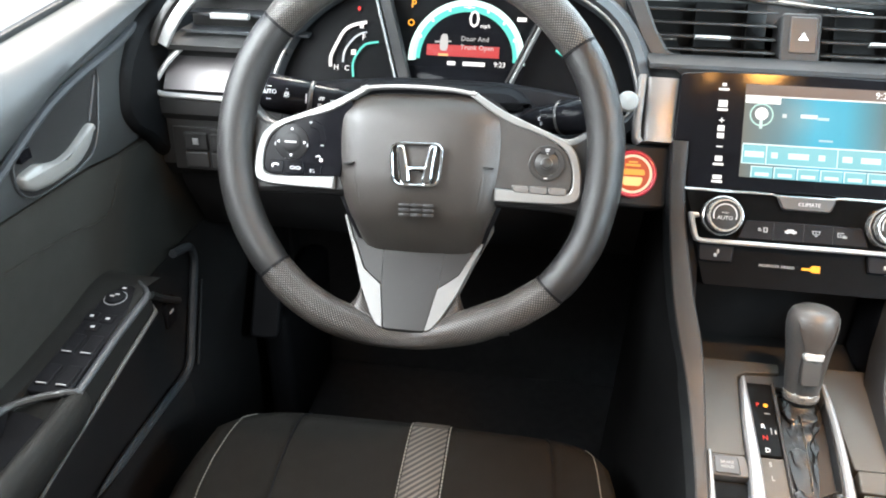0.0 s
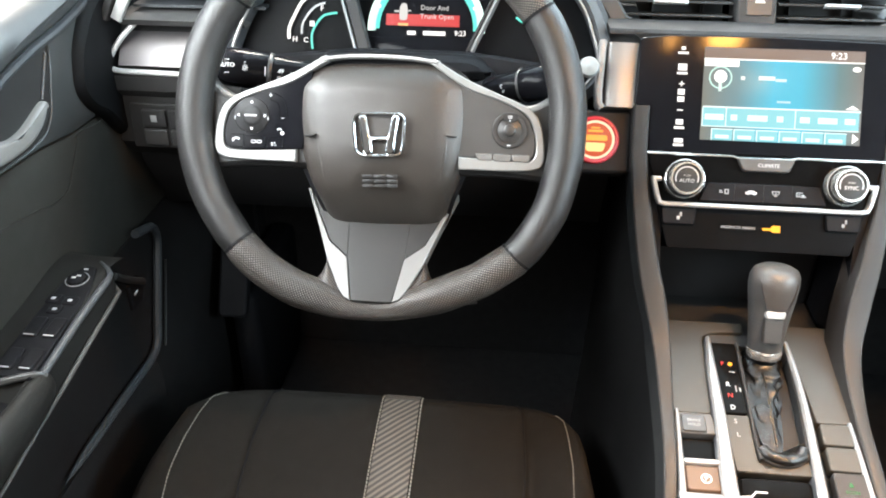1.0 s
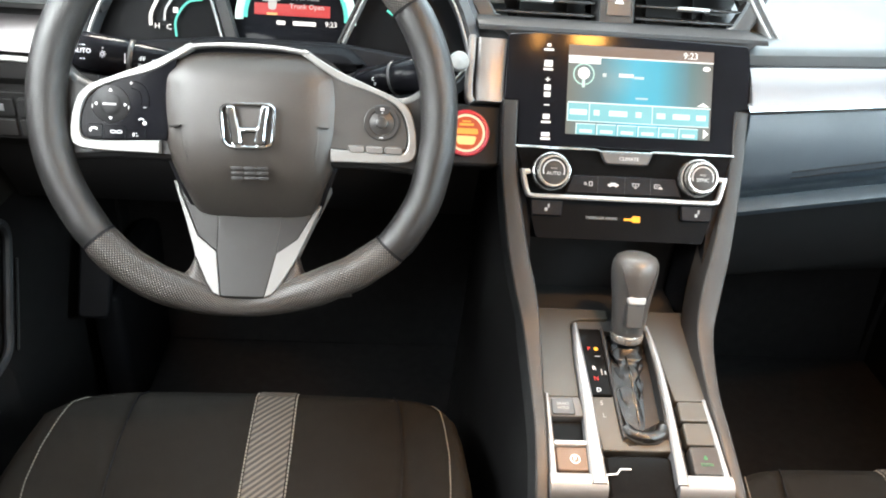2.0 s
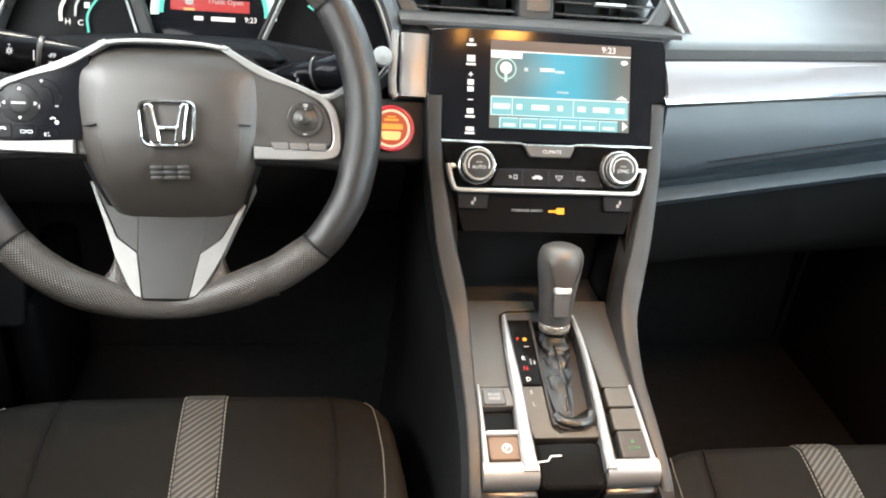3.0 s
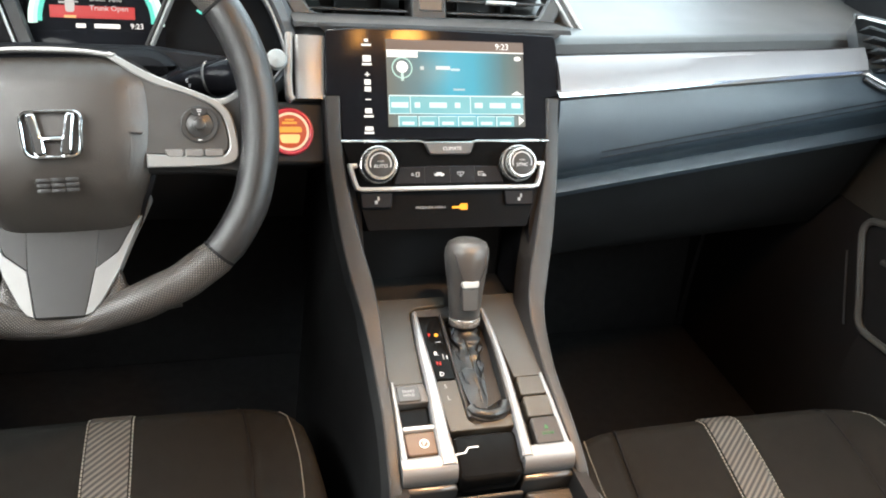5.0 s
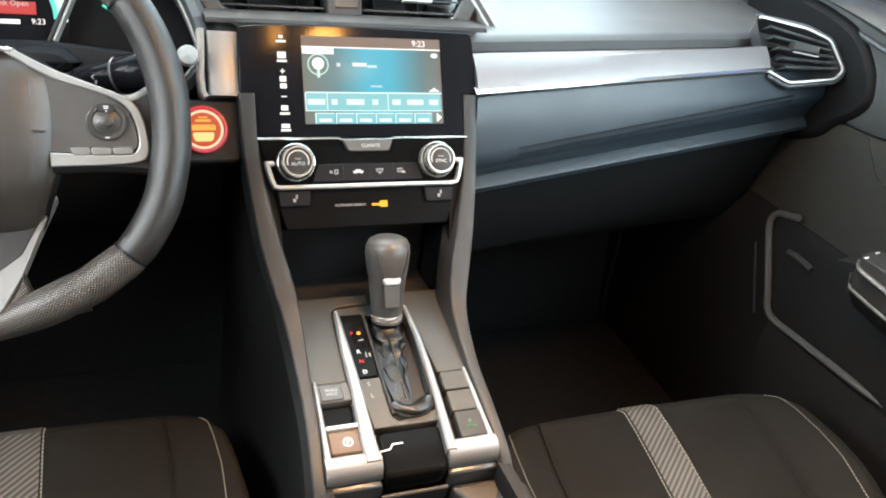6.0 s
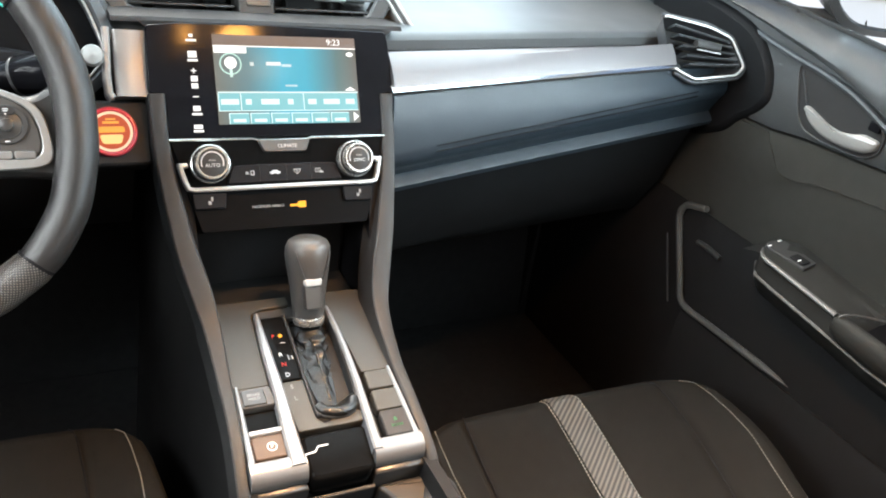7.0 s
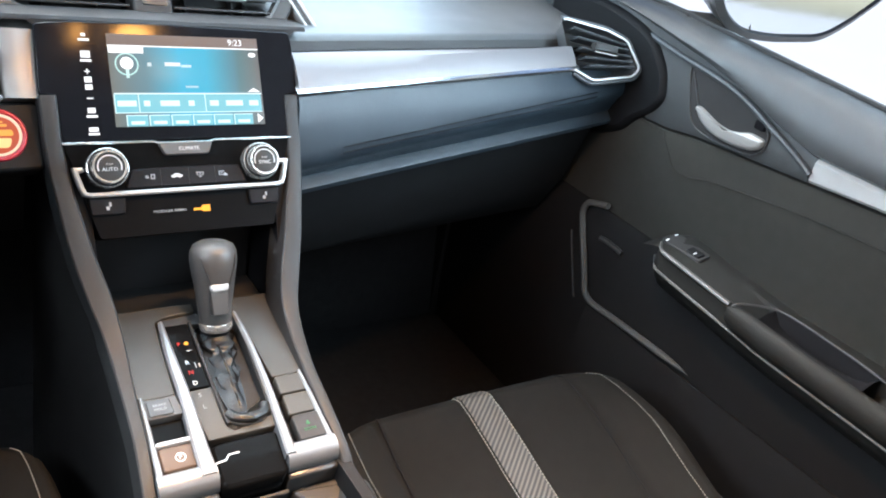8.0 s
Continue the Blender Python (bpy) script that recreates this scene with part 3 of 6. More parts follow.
# ---- side vents ----
def side_vent(s):
    v = thing("air_vent", (s * 0.63, 0.2, 0.71), "black slatted side air vent with a chrome frame", "air vent", "side vents")
    o = [(0.580, 0.2534, 0.748), (0.6467, 0.227, 0.7401), (0.6771, 0.210, 0.7302), (0.6870, 0.180, 0.6975), (0.6735, 0.1765, 0.6862), (0.6071, 0.1876, 0.6761), (0.5800, 0.2045, 0.6870)]
    o = [Vector(p) for p in rounded(o, 0.007, 3)]
    if s < 0:
        o = [Vector((-p.x, p.y, p.z)) for p in o]
    part("chrome_frame", sweep(o[1:-2], circle(0.0017, 8), (-0.2, -0.7, 0.65)), M["strip_silver"], v, "bright chrome outline")
    part("vent_surround", sweep([p + (p - sum(o, Vector()) / len(o)).normalized() * 0.005 + Vector((0, 0.003, -0.002)) for p in o[2:-3]], circle(0.0032, 8), (-0.2, -0.7, 0.65)), M["soft"], v)
    c = sum(o, Vector()) / len(o)
    back = [p + (c - p) * 0.22 + Vector((0, 0.035, -0.016)) for p in o]
    bm = bmesh.new()
    rings(bm, [[(p + Vector((0, 0.004, -0.002)))[:] for p in o], [p[:] for p in back]], cap0=False)
    part("duct", bm, M["soft"], v)
    l0, l1 = Vector((s * 0.588, 0.243, 0.744)), Vector((s * 0.606, 0.194, 0.685))
    r0, r1 = Vector((s * 0.674, 0.212, 0.727)), Vector((s * 0.674, 0.176, 0.694))
    for f in (0.10, 0.29, 0.50, 0.69, 0.86):
        sec = [(-0.022, -0.0012), (0.002, -0.0018), (0.0035, 0), (0.002, 0.0018), (-0.022, 0.0012)]
        part("slat", sweep([l0.lerp(l1, f), r0.lerp(r1, f)], sec if s > 0 else [(-p, q) for p, q in sec], (0, 0.45, 0.9)), M["soft"], v)
    m0, m1 = l0.lerp(l1, 0.42), r0.lerp(r1, 0.42)
    up = Vector((0, -0.006, 0.002))
    tab = [m0.lerp(m1, 0.22) + up, m0.lerp(m1, 0.66) + up]
    part("tab", sweep(tab, rounded([(-0.008, -0.0055), (0.008, -0.0055), (0.008, 0.0055), (-0.008, 0.0055)], 0.002, 2), (0, 0.45, 0.9)), M["dark"], v)
    part("tab_edge", sweep([p + Vector((0, -0.0065, -0.0058)) for p in tab], circle(0.0013, 8), (0, 0.45, 0.9)), M["silver"], v, "bright lower edge of the tab")
    return v


side_vent(1)
# driver's side vent above the strip
lv = thing("air_vent", (-0.6, 0.22, 0.74), "black slatted side air vent with a silver edge", "air vent", "side vents")
part("duct", box(-0.67, -0.52, 0.26, 0.275, 0.715, 0.80, 0.002), M["dark"], lv)
for i in range(4):
    part("slat", sweep([Vector((-0.668 + 0.01 * i, 0.235 + 0.006 * i, 0.733 + 0.018 * i)), Vector((-0.52, 0.235 + 0.006 * i, 0.733 + 0.018 * i))], [(-0.012, -0.001), (0.012, -0.0015), (0.012, 0.0015), (-0.012, 0.001)]), M["soft"], lv)
part("tab", sweep([Vector((-0.628, 0.222, 0.752)), Vector((-0.585, 0.222, 0.752))], rounded([(-0.004, -0.003), (0.004, -0.003), (0.004, 0.003), (-0.004, 0.003)], 0.001, 2)), M["silver"], lv, "silver vent tab")
part("silver_edge", sweep(smooth_path([(-0.681, 0.205, 0.722), (-0.668, 0.21, 0.745), (-0.65, 0.22, 0.768), (-0.62, 0.24, 0.795)], 5), rounded([(-0.006, -0.004), (0.006, -0.004), (0.006, 0.004), (-0.006, 0.004)], 0.002, 2), (0, -1, 0.2)), M["silver"], lv, "slanting silver edge")
part("outer_edge", sweep(smooth_path([(-0.694, 0.205, 0.722), (-0.683, 0.21, 0.745), (-0.667, 0.22, 0.768), (-0.64, 0.24, 0.795)], 5), rounded([(-0.004, -0.006), (0.004, -0.006), (0.004, 0.006), (-0.004, 0.006)], 0.002, 2), (0, -1, 0.2)), M["satin"], lv)
part("sill", loft(span(-0.68, -0.54, 4), lambda x: [(0.205, 0.722), (0.215, 0.727), (0.255, 0.727), (0.255, 0.715), (0.21, 0.715)]), M["satin"], lv)

# ---- screen ----
scr = thing("touch_screen", (0, 0.15, 0.68), "glossy black touch screen showing a blue radio menu", "screen")
part("bezel", put(slab([(-0.113, 0.0025), (0.1135, 0.0025), (0.1140, 0.0465), (0.1293, 0.0490), (0.1286, 0.1020), (0.1264, 0.1160), (0.0, 0.1190), (-0.0949, 0.1182), (-0.1262, 0.1150), (-0.1285, 0.0480), (-0.1140, 0.0465)], -0.03, 0.0, 0.0015, 0.004), STACK), M["black"], scr)


def plate(x0, x1, w0, w1, h, name, m, parent, fr=STACK, t=0.0004, r=0.0, label=""):
    return part(name, put(slab([(x0, w0), (x1, w0), (x1, w1), (x0, w1)], h, h + t, min(0.0003, t / 2), r), fr), m, parent, label)


def lettering(text, x, w, size, h, m, parent, fr=STACK, turn=0.0, name="lettering"):
    return part(name, put(words(text, size), fr @ at2(x, w, h, turn)), m, parent, smooth=False)


SCREEN = gradient("radio_picture", [(0.0, (0.16, 0.17, 0.15)), (0.22, (0.1, 0.22, 0.26)), (0.45, (0.03, 0.42, 0.62)), (0.62, (0.03, 0.4, 0.58)), (0.85, (0.08, 0.17, 0.18)), (1.0, (0.13, 0.12, 0.1))], 1.0)
plate(-0.0635, 0.0885, 0.016, 0.107, 0.0004, "display", SCREEN, scr, label="lit radio menu")
plate(-0.0635, 0.0885, 0.0962, 0.107, 0.0010, "title_bar", glow("screen_brown", (0.2, 0.14, 0.11), 1.0), scr)
plate(-0.0635, 0.0885, 0.0950, 0.0962, 0.0010, "line", M["white"], scr)
plate(-0.063, -0.030, 0.0885, 0.0950, 0.0010, "caption_bar", M["white"], scr)
part("radio_ring", put(band(circle(0.0105, 28), 0.0014, 0.001, 0.0013, 0.0001, True), STACK @ at2(-0.047, 0.0775)), glow("ring_light", (0.5, 0.8, 0.75), 1.0), scr)
part("radio_disc", put(slab(circle(0.0062, 20), 0.001, 0.0013, 0.0001), STACK @ at2(-0.047, 0.0785)), M["white"], scr)
plate(-0.0485, -0.0455, 0.064, 0.073, 0.0010, "mast", glow("mast_light", (0.6, 0.85, 0.8), 1.0), scr)
plate(-0.0275, -0.0235, 0.0757, 0.0795, 0.0010, "mark", glow("pale_square", (0.75, 0.9, 0.92), 0.8), scr)
plate(-0.0105, 0.005, 0.0762, 0.0800, 0.0010, "mark", glow("soft_white", (0.85, 0.95, 0.98), 0.9), scr)
plate(0.0055, 0.016, 0.0752, 0.0778, 0.0010, "mark", glow("pale_blue", (0.6, 0.85, 0.95), 0.9), scr)
plate(0.008, 0.021, 0.0545, 0.0565, 0.0010, "mark", glow("pale_blue_dim", (0.45, 0.7, 0.8), 0.9), scr)
part("mark", put(slab([(0.073, 0.0505), (0.086, 0.0505), (0.0795, 0.0545)], 0.001, 0.0014, 0.0001), STACK), M["white"], scr)
part("mark", put(slab(circle(0.004, 14, 0.0025), 0.001, 0.0014, 0.0001), STACK @ at2(0.0815, 0.0895)), M["white"], scr)
lettering("9:23", 0.064, 0.1015, 0.0092, 0.0015, M["white"], scr)
CYAN = glow("cyan_box", (0.20, 0.55, 0.62), 1.0)
EDGE = glow("pale_box_edge", (0.72, 0.94, 0.98), 1.1)
plate(-0.062, 0.0875, 0.0478, 0.0492, 0.0011, "line", EDGE, scr)
for x0, x1 in ((-0.062, -0.0405), (-0.0395, 0.0255), (0.0265, 0.0865)):
    plate(x0, x1, 0.030, 0.0475, 0.0008, "menu_key", CYAN, scr)
    plate(x0, x1, 0.0292, 0.0300, 0.0011, "line", EDGE, scr)
    plate(x0 - 0.0006, x0 + 0.0003, 0.0292, 0.0478, 0.0011, "line", EDGE, scr)
for x0, x1 in ((-0.060, -0.042), (-0.035, -0.029), (-0.019, 0.000), (0.009, 0.015), (0.031, 0.040), (0.048, 0.066), (0.073, 0.083)):
    plate(x0, x1, 0.036, 0.0415, 0.0013, "mark", EDGE, scr)
for i in range(6):
    x = -0.053 + i * 0.0216
    plate(x, x + 0.0205, 0.0163, 0.0272, 0.0008, "preset_key", CYAN, scr)
    plate(x, x + 0.0205, 0.0266, 0.0274, 0.0011, "line", EDGE, scr)
    plate(x, x + 0.0009, 0.0163, 0.0272, 0.0011, "line", EDGE, scr)
    plate(x + 0.004, x + 0.017, 0.018, 0.0212, 0.0013, "mark", EDGE, scr)
part("arrow", put(slab([(0.081, 0.0175), (0.0868, 0.0225), (0.081, 0.0275)], 0.001, 0.0016, 0.0001), STACK), M["white"], scr)
# touch icons along the dark edge
for w, hh, ww in ((0.1005, 0.0022, 0.010), (0.1052, 0.003, 0.004), (0.0865, 0.0065, 0.0085), (0.0805, 0.0022, 0.010), (0.0622, 0.0055, 0.0065), (0.055, 0.005, 0.0065), (0.0442, 0.0011, 0.0058), (0.0325, 0.005, 0.007), (0.0268, 0.0022, 0.010), (0.0142, 0.004, 0.0085), (0.0098, 0.0022, 0.010)):
    plate(-0.084 - ww / 2, -0.084 + ww / 2, w - hh / 2, w + hh / 2, 0.0005, "touch_icon", M["white"], scr)
plate(-0.0865, -0.0815, 0.0696, 0.0706, 0.0005, "touch_icon", M["white"], scr)
plate(-0.0845, -0.0835, 0.0676, 0.0726, 0.0005, "touch_icon", M["white"], scr)

# ---- climate panel ----
clim = thing("climate_panel", (0, 0.1, 0.6), "gloss black climate panel with two chrome-ringed knobs", "climate panel")
part("face", put(slab([(-0.098, -0.05), (0.098, -0.05), (0.114, 0.002), (-0.1135, 0.002)], -0.03, -0.001, 0.001, 0.003), STACK), M["lid"], clim)
part("chrome_bar", put(band([(-0.114, 0.001), (-0.0305, 0.0008), (-0.026, -0.0008), (0.026, -0.0008), (0.0305, 0.0008), (0.1145, 0.001)], 0.0022, -0.002, 0.0026, 0.0006), STACK), M["chrome"], clim, "thin chrome bar")
part("climate_key", put(slab([(-0.0265, -0.001), (0.0285, -0.001), (0.0235, -0.0135), (-0.0205, -0.0135)], -0.001, 0.004, 0.0012, 0.002), STACK), M["button"], clim, "grey tab key")
lettering("CLIMATE", 0.0035, -0.0075, 0.0052, 0.0042, M["keyprint"], clim)
br = [(-0.106, -0.0225), (-0.1045, -0.03), (-0.1015, -0.0415), (-0.099, -0.0475), (-0.094, -0.0490), (0.094, -0.0490), (0.099, -0.0475), (0.1015, -0.0415), (0.1045, -0.03), (0.106, -0.0225)]
part("silver_bracket", put(band(br, 0.0045, -0.004, 0.006, 0.0014), STACK), M["silver"], clim, "silver U-shaped trim")
for s in (-1, 1):
    part("silver_tip", put(slab([(s * 0.1045, -0.028), (s * 0.0975, -0.026), (s * 0.099, -0.022), (s * 0.108, -0.022)], -0.004, 0.005, 0.0012), STACK), M["silver"], clim)
part("key_strip", put(slab([(-0.061, -0.0445), (0.061, -0.0445), (0.054, -0.0262), (0.02, -0.0255), (-0.02, -0.0255), (-0.054, -0.0262)], -0.002, 0.003, 0.001, 0.002), STACK), M["dialface"], clim, "dark strip of climate keys")
for x in (-0.0275, 0.0005, 0.0275):
    plate(x - 0.0002, x + 0.0002, -0.0442, -0.0262, 0.0030, "key_gap", M["dark"], clim)
# key symbols: fresh air, recirculation, windscreen and rear heater
for x, bars in ((-0.037, ((-5, -1.5, -1, 0), (-5, -2.5, 0.6, 1.6), (0, 4, -2.2, -1.2), (0, 1, -1.2, 1.8), (3, 4, -1.2, 1.8), (0, 4, 1.8, 2.6))),
                (-0.0115, ((-5.5, 5.5, -1.2, 0.8), (-3, 3, 0.8, 2.2), (-4, -2, -2, -1.2), (2, 4, -2, -1.2))),
                (0.012, ((-4, 4, 1.8, 2.6), (-3.4, -2.6, -0.4, 1.8), (2.6, 3.4, -0.4, 1.8), (-2.6, 2.6, -1.0, -0.4), (-1.2, 1.2, -2.6, -1.6), (-0.4, 0.4, 0, 1.4))),
                (0.0355, ((-4, 2, 1.8, 2.6), (-4, -3.2, -1.4, 1.8), (-4, 0, -1.8, -1), (-2, 0, 0, 0.7), (0.5, 5, -2.4, -1), (1, 3.4, -1, 0.4)))):
    for a0, a1, b0, b1 in bars:
        plate(x + a0 * 0.001, x + a1 * 0.001, -0.0345 + b0 * 0.001, -0.0345 + b1 * 0.001, 0.0031, "key_icon", M["keyprint"] if x == -0.0115 else M["dimprint"], clim)
for s, txt in ((-1, "AUTO"), (1, "SYNC")):
    kn = part("knob", put(lathe([(0.0195, -0.002), (0.0197, 0.006), (0.0192, 0.0088), (0.0184, 0.0092), (0.0178, 0.0085)]), STACK @ at2(s * 0.0768, -0.0238)), M["knobring"], clim, "round knob with chrome rings")
    part("groove", put(lathe([(0.0182, 0.004), (0.0182, 0.0086), (0.0150, 0.0086), (0.0150, 0.004)]), STACK @ at2(s * 0.0768, -0.0238)), M["dialface"], kn)
    part("ring", put(lathe([(0.0164, 0.008), (0.0160, 0.018), (0.0155, 0.0195), (0.0138, 0.0195), (0.0134, 0.0180), (0.0134, 0.012)]), STACK @ at2(s * 0.0768, -0.0238)), M["knobring"], kn)
    part("face", put(lathe([(0.0136, 0.012), (0.0136, 0.0172), (0.0120, 0.0178), (0.0006, 0.018)]), STACK @ at2(s * 0.0768, -0.0238)), M["dark"], kn)
    arc = [(0.0108 * math.cos(a), 0.0108 * math.sin(a)) for a in [radians(d) for d in range(-20, 201, 10)]]
    part("arc", put(band(arc, 0.0012, 0.0178, 0.0184, 0.0002), STACK @ at2(s * 0.0768, -0.0238)), M["keyprint"], kn)
    part("lettering", put(words(txt, 0.0052), STACK @ at2(s * 0.0768, -0.0265, 0.0182)), M["keyprint"], kn, smooth=False)
    part("lettering", put(words("PUSH", 0.0026), STACK @ at2(s * 0.0768, -0.0215, 0.0182)), M["dimprint"], kn, smooth=False)

# ---- lower switch panel ----
low = thing("lower_switch_panel", (0, 0.08, 0.56), "black panel with seat heater keys and airbag lamp", "switch panel")
part("face", put(slab([(-0.088, -0.092), (0.088, -0.092), (0.1, -0.05), (-0.1, -0.05)], -0.04, -0.004, 0.0004, 0.003), STACK), mat("panel_black", (0.0026, 0.0026, 0.0028), 0.45, spec=0.03), low)
for s in (-1, 1):
    x = s * 0.079
    part("heater_key", put(slab([(x - 0.0155, -0.0685), (x + 0.0155, -0.0685), (x + 0.017, -0.052), (x - 0.017, -0.052)], -0.004, 0.0, 0.001, 0.0015), STACK), M["dialface"], low, "dark seat heater key")
    plate(x - 0.002, x + 0.001, -0.064, -0.0605, 0.0, "key_icon", M["dimprint"], low)
    plate(x + 0.001, x + 0.003, -0.0605, -0.0565, 0.0, "key_icon", M["dimprint"], low)
lettering("PASSENGER AIRBAG", -0.02, -0.069, 0.0037, -0.0037, M["dimprint"], low)
part("airbag_lamp", put(slab([(0.0035, -0.0705), (0.011, -0.0705), (0.0135, -0.0722), (0.0205, -0.0722), (0.0205, -0.0655), (0.013, -0.0655), (0.011, -0.0682), (0.0035, -0.0682)], -0.004, -0.0034, 0.0002), STACK), M["amber"], low, "lit amber airbag symbol")

# left of the screen: satin block and start button
bm = rings(bmesh.new(), [[(x, w, h - 0.0045 * math.sin(math.pi * (w - 0.044) / 0.072)) for x, h in ((-0.1570, -0.03), (-0.1570, -0.004), (-0.1556, -0.0012), (-0.1530, 0.0), (-0.1400, -0.0015), (-0.1260, -0.003), (-0.1260, -0.03))] for w in span(0.0455, 0.110, 10)])
part("satin_panel", put(bm, STACK @ at2(0, 0, -0.002)), M["panel"], dash, "pearl grey panel beside the screen")
part("start_panel", put(slab([(-0.205, -0.02), (-0.127, -0.02), (-0.127, 0.0440), (-0.205, 0.0440)], -0.05, 0.0, 0.003, 0.006), STACK @ at2(0, 0, -0.016)), M["hard"], dash)
part("chrome_post", put(band([(-0.1600, 0.0440), (-0.1632, 0.049), (-0.1640, 0.065), (-0.1625, 0.090), (-0.1620, 0.112)], 0.0068, -0.02, 0.002, 0.002), STACK @ at2(0, 0, -0.004)), M["panel"], dash, "satin grey upright beside the cluster")
sb = thing("start_button", (-0.1615, 0.1445, 0.6335), "round red-ringed start button with an amber lit face", "button")
SB = STACK @ at2(-0.1642, 0.0128, -0.016)
part("red_ring", put(lathe([(0.0242, -0.002), (0.0242, 0.004), (0.0232, 0.0058), (0.0212, 0.0062), (0.0196, 0.005), (0.0196, 0.002)]), SB), M["rim_red"], sb, "glossy red ring")
part("lit_ring", put(lathe([(0.0197, 0.001), (0.0195, 0.0058), (0.0186, 0.0062), (0.0172, 0.0056), (0.0170, 0.002)]), SB), M["startring"], sb, "pale glowing ring")
part("face", put(lathe([(0.0171, 0.001), (0.0171, 0.0042), (0.0152, 0.0050), (0.0005, 0.0053)]), SB), glow("red_amber_face", (1.0, 0.13, 0.03), 0.5), sb, "red lit face")
AMB = glow("amber_word", (1.0, 0.42, 0.06), 0.95)
part("amber_glow", put(slab([(-0.0125, -0.0010), (0.0125, -0.0010), (0.0118, 0.0048), (-0.0118, 0.0048)], 0.0051, 0.0056, 0.0002, 0.002), SB), AMB, sb, "amber lit word")
part("amber_glow", put(slab([(-0.0085, -0.0120), (0.0085, -0.0120), (0.0110, -0.0030), (-0.0110, -0.0030)], 0.0051, 0.0056, 0.0002, 0.003), SB), glow("amber_word_pale", (1.0, 0.62, 0.24), 1.1), sb, "pale amber lit word")
for w, hw, h in ((0.0088, 0.0075, 0.0012), (0.0120, 0.0045, 0.0008)):
    plate(-hw, hw, w - h, w + h, 0.0052, "letter_bar", AMB, sb, SB)

# ---- instrument cluster ----
ic = thing("instrument_cluster", (-0.3555, 0.2, 0.72), "black instrument cluster with a teal ringed speed display", "instrument cluster")
hood = [(-0.196, -0.02), (-0.193, 0.005), (-0.171, 0.05), (-0.131, 0.083), (-0.07, 0.108), (0.0, 0.116), (0.07, 0.110), (0.12, 0.093), (0.160, 0.066), (0.183, 0.026), (0.187, -0.02), (0.12, -0.05), (-0.12, -0.05)]
hood = [(p.x, p.y) for p in smooth_path([(*q, 0) for q in hood + hood[:1]], 4)[:-1]]
part("face", put(slab(hood, -0.03, -0.02, 0.001), DIAL), mat("cluster_face", (0.0028, 0.0030, 0.0034), 0.5, spec=0.06), ic, "black cluster face")
bm = bmesh.new()
hin = hood
hout = inset(hood if area2(hood) > 0 else hood[::-1], -0.014)
hmid = inset(hood if area2(hood) > 0 else hood[::-1], -0.005)
if area2(hood) < 0:
    hin = hood[::-1]
hfar = inset(hin, -0.03)
rings(bm, [[(x, y, -0.03) for x, y in hin], [(x, y, 0.004) for x, y in hin], [(x, y, 0.010) for x, y in hmid], [(x, y, 0.006) for x, y in hout], [(x, y, -0.05) for x, y in hfar]], cap0=False, cap1=False)
part("hood", put(bm, DIAL), M["soft"], ic, "curved dark hood")
part("binnacle_base", put(slab([(-0.186, -0.062), (0.178, -0.062), (0.176, -0.016), (0.110, -0.006), (0.056, 0.0), (-0.062, 0.0), (-0.120, -0.006), (-0.182, -0.014)], -0.02, 0.0108, 0.004, 0.006), DIAL), M["dialface"], ic, "black lower edge of the binnacle")
rimline = [(p[0], p[1]) for p in hin]
part("hood_line", put(band(rimline, 0.0022, 0.003, 0.0078, 0.0006, True), DIAL), M["pearl"], ic)
for a, b in (((-0.063, -0.002), (-0.090, 0.085)), ((0.0600, 0.0010), (0.0935, 0.0770))):
    part("silver_post", put(band([a, b], 0.0024, -0.02, 0.004, 0.0008), DIAL), M["trim"], ic, "slanting silver post")
    d, wd = (0.009, 0.012) if a[0] < 0 else (-0.0042, 0.004)
    part("dark_post", put(band([(a[0] + d, a[1]), (b[0] + d, b[1])], wd, -0.02, 0.001, 0.0012), DIAL), M["dark"], ic)
DC = DIAL @ at2(0.0085, 0.052, -0.018)


def flow2(pts, n=4):
    return [(p.x, p.y) for p in smooth_path([(*q, 0) for q in pts], n)]


def arc_pts(r, a0, a1, n=40):
    return [(r * math.cos(radians(a0 + (a1 - a0) * i / n)), r * math.sin(radians(a0 + (a1 - a0) * i / n))) for i in range(n + 1)]


RC = DC @ at2(0.0005, -0.0262)
part("speed_screen", put(slab(circle(0.0645, 48), -0.004, 0.0, 0.0005), RC), M["black"], ic)
part("bright_ring", put(band(arc_pts(0.0602, -3, 183), 0.0062, 0.0, 0.0006, 0.0002), RC), glow("bright_ring", (0.75, 1.0, 0.97), 1.3), ic, "glowing white ring")
part("teal_ring", put(band(arc_pts(0.0538, -1, 181), 0.0066, 0.0, 0.0006, 0.0002), RC), M["teal"], ic, "teal glowing ring")
part("base_bar", put(slab([(-0.064, -0.056), (0.064, -0.056), (0.064, -0.036), (-0.064, -0.036)], 0.0006, 0.0010, 0.0002), DC), M["black"], ic)
for i in range(7):
    a = radians(24 + 22 * i)
    plate(0.0555 * math.cos(a) - 0.0012, 0.0555 * math.cos(a) + 0.0012, 0.0555 * math.sin(a) - 0.0016, 0.0555 * math.sin(a) + 0.0016, 0.0007, "scale_mark", M["white"], ic, RC)
for a0, a1 in ((-3, 24), (156, 183)):
    part("bright_ring", put(band(arc_pts(0.0568, a0, a1, 12), 0.0040, 0.0, 0.0008, 0.0002), RC), glow("pale_ring_end", (0.55, 0.98, 0.92), 1.1), ic)
plate(-0.0058, 0.0058, 0.0546, 0.0556, 0.0008, "mark", M["white"], ic, RC)
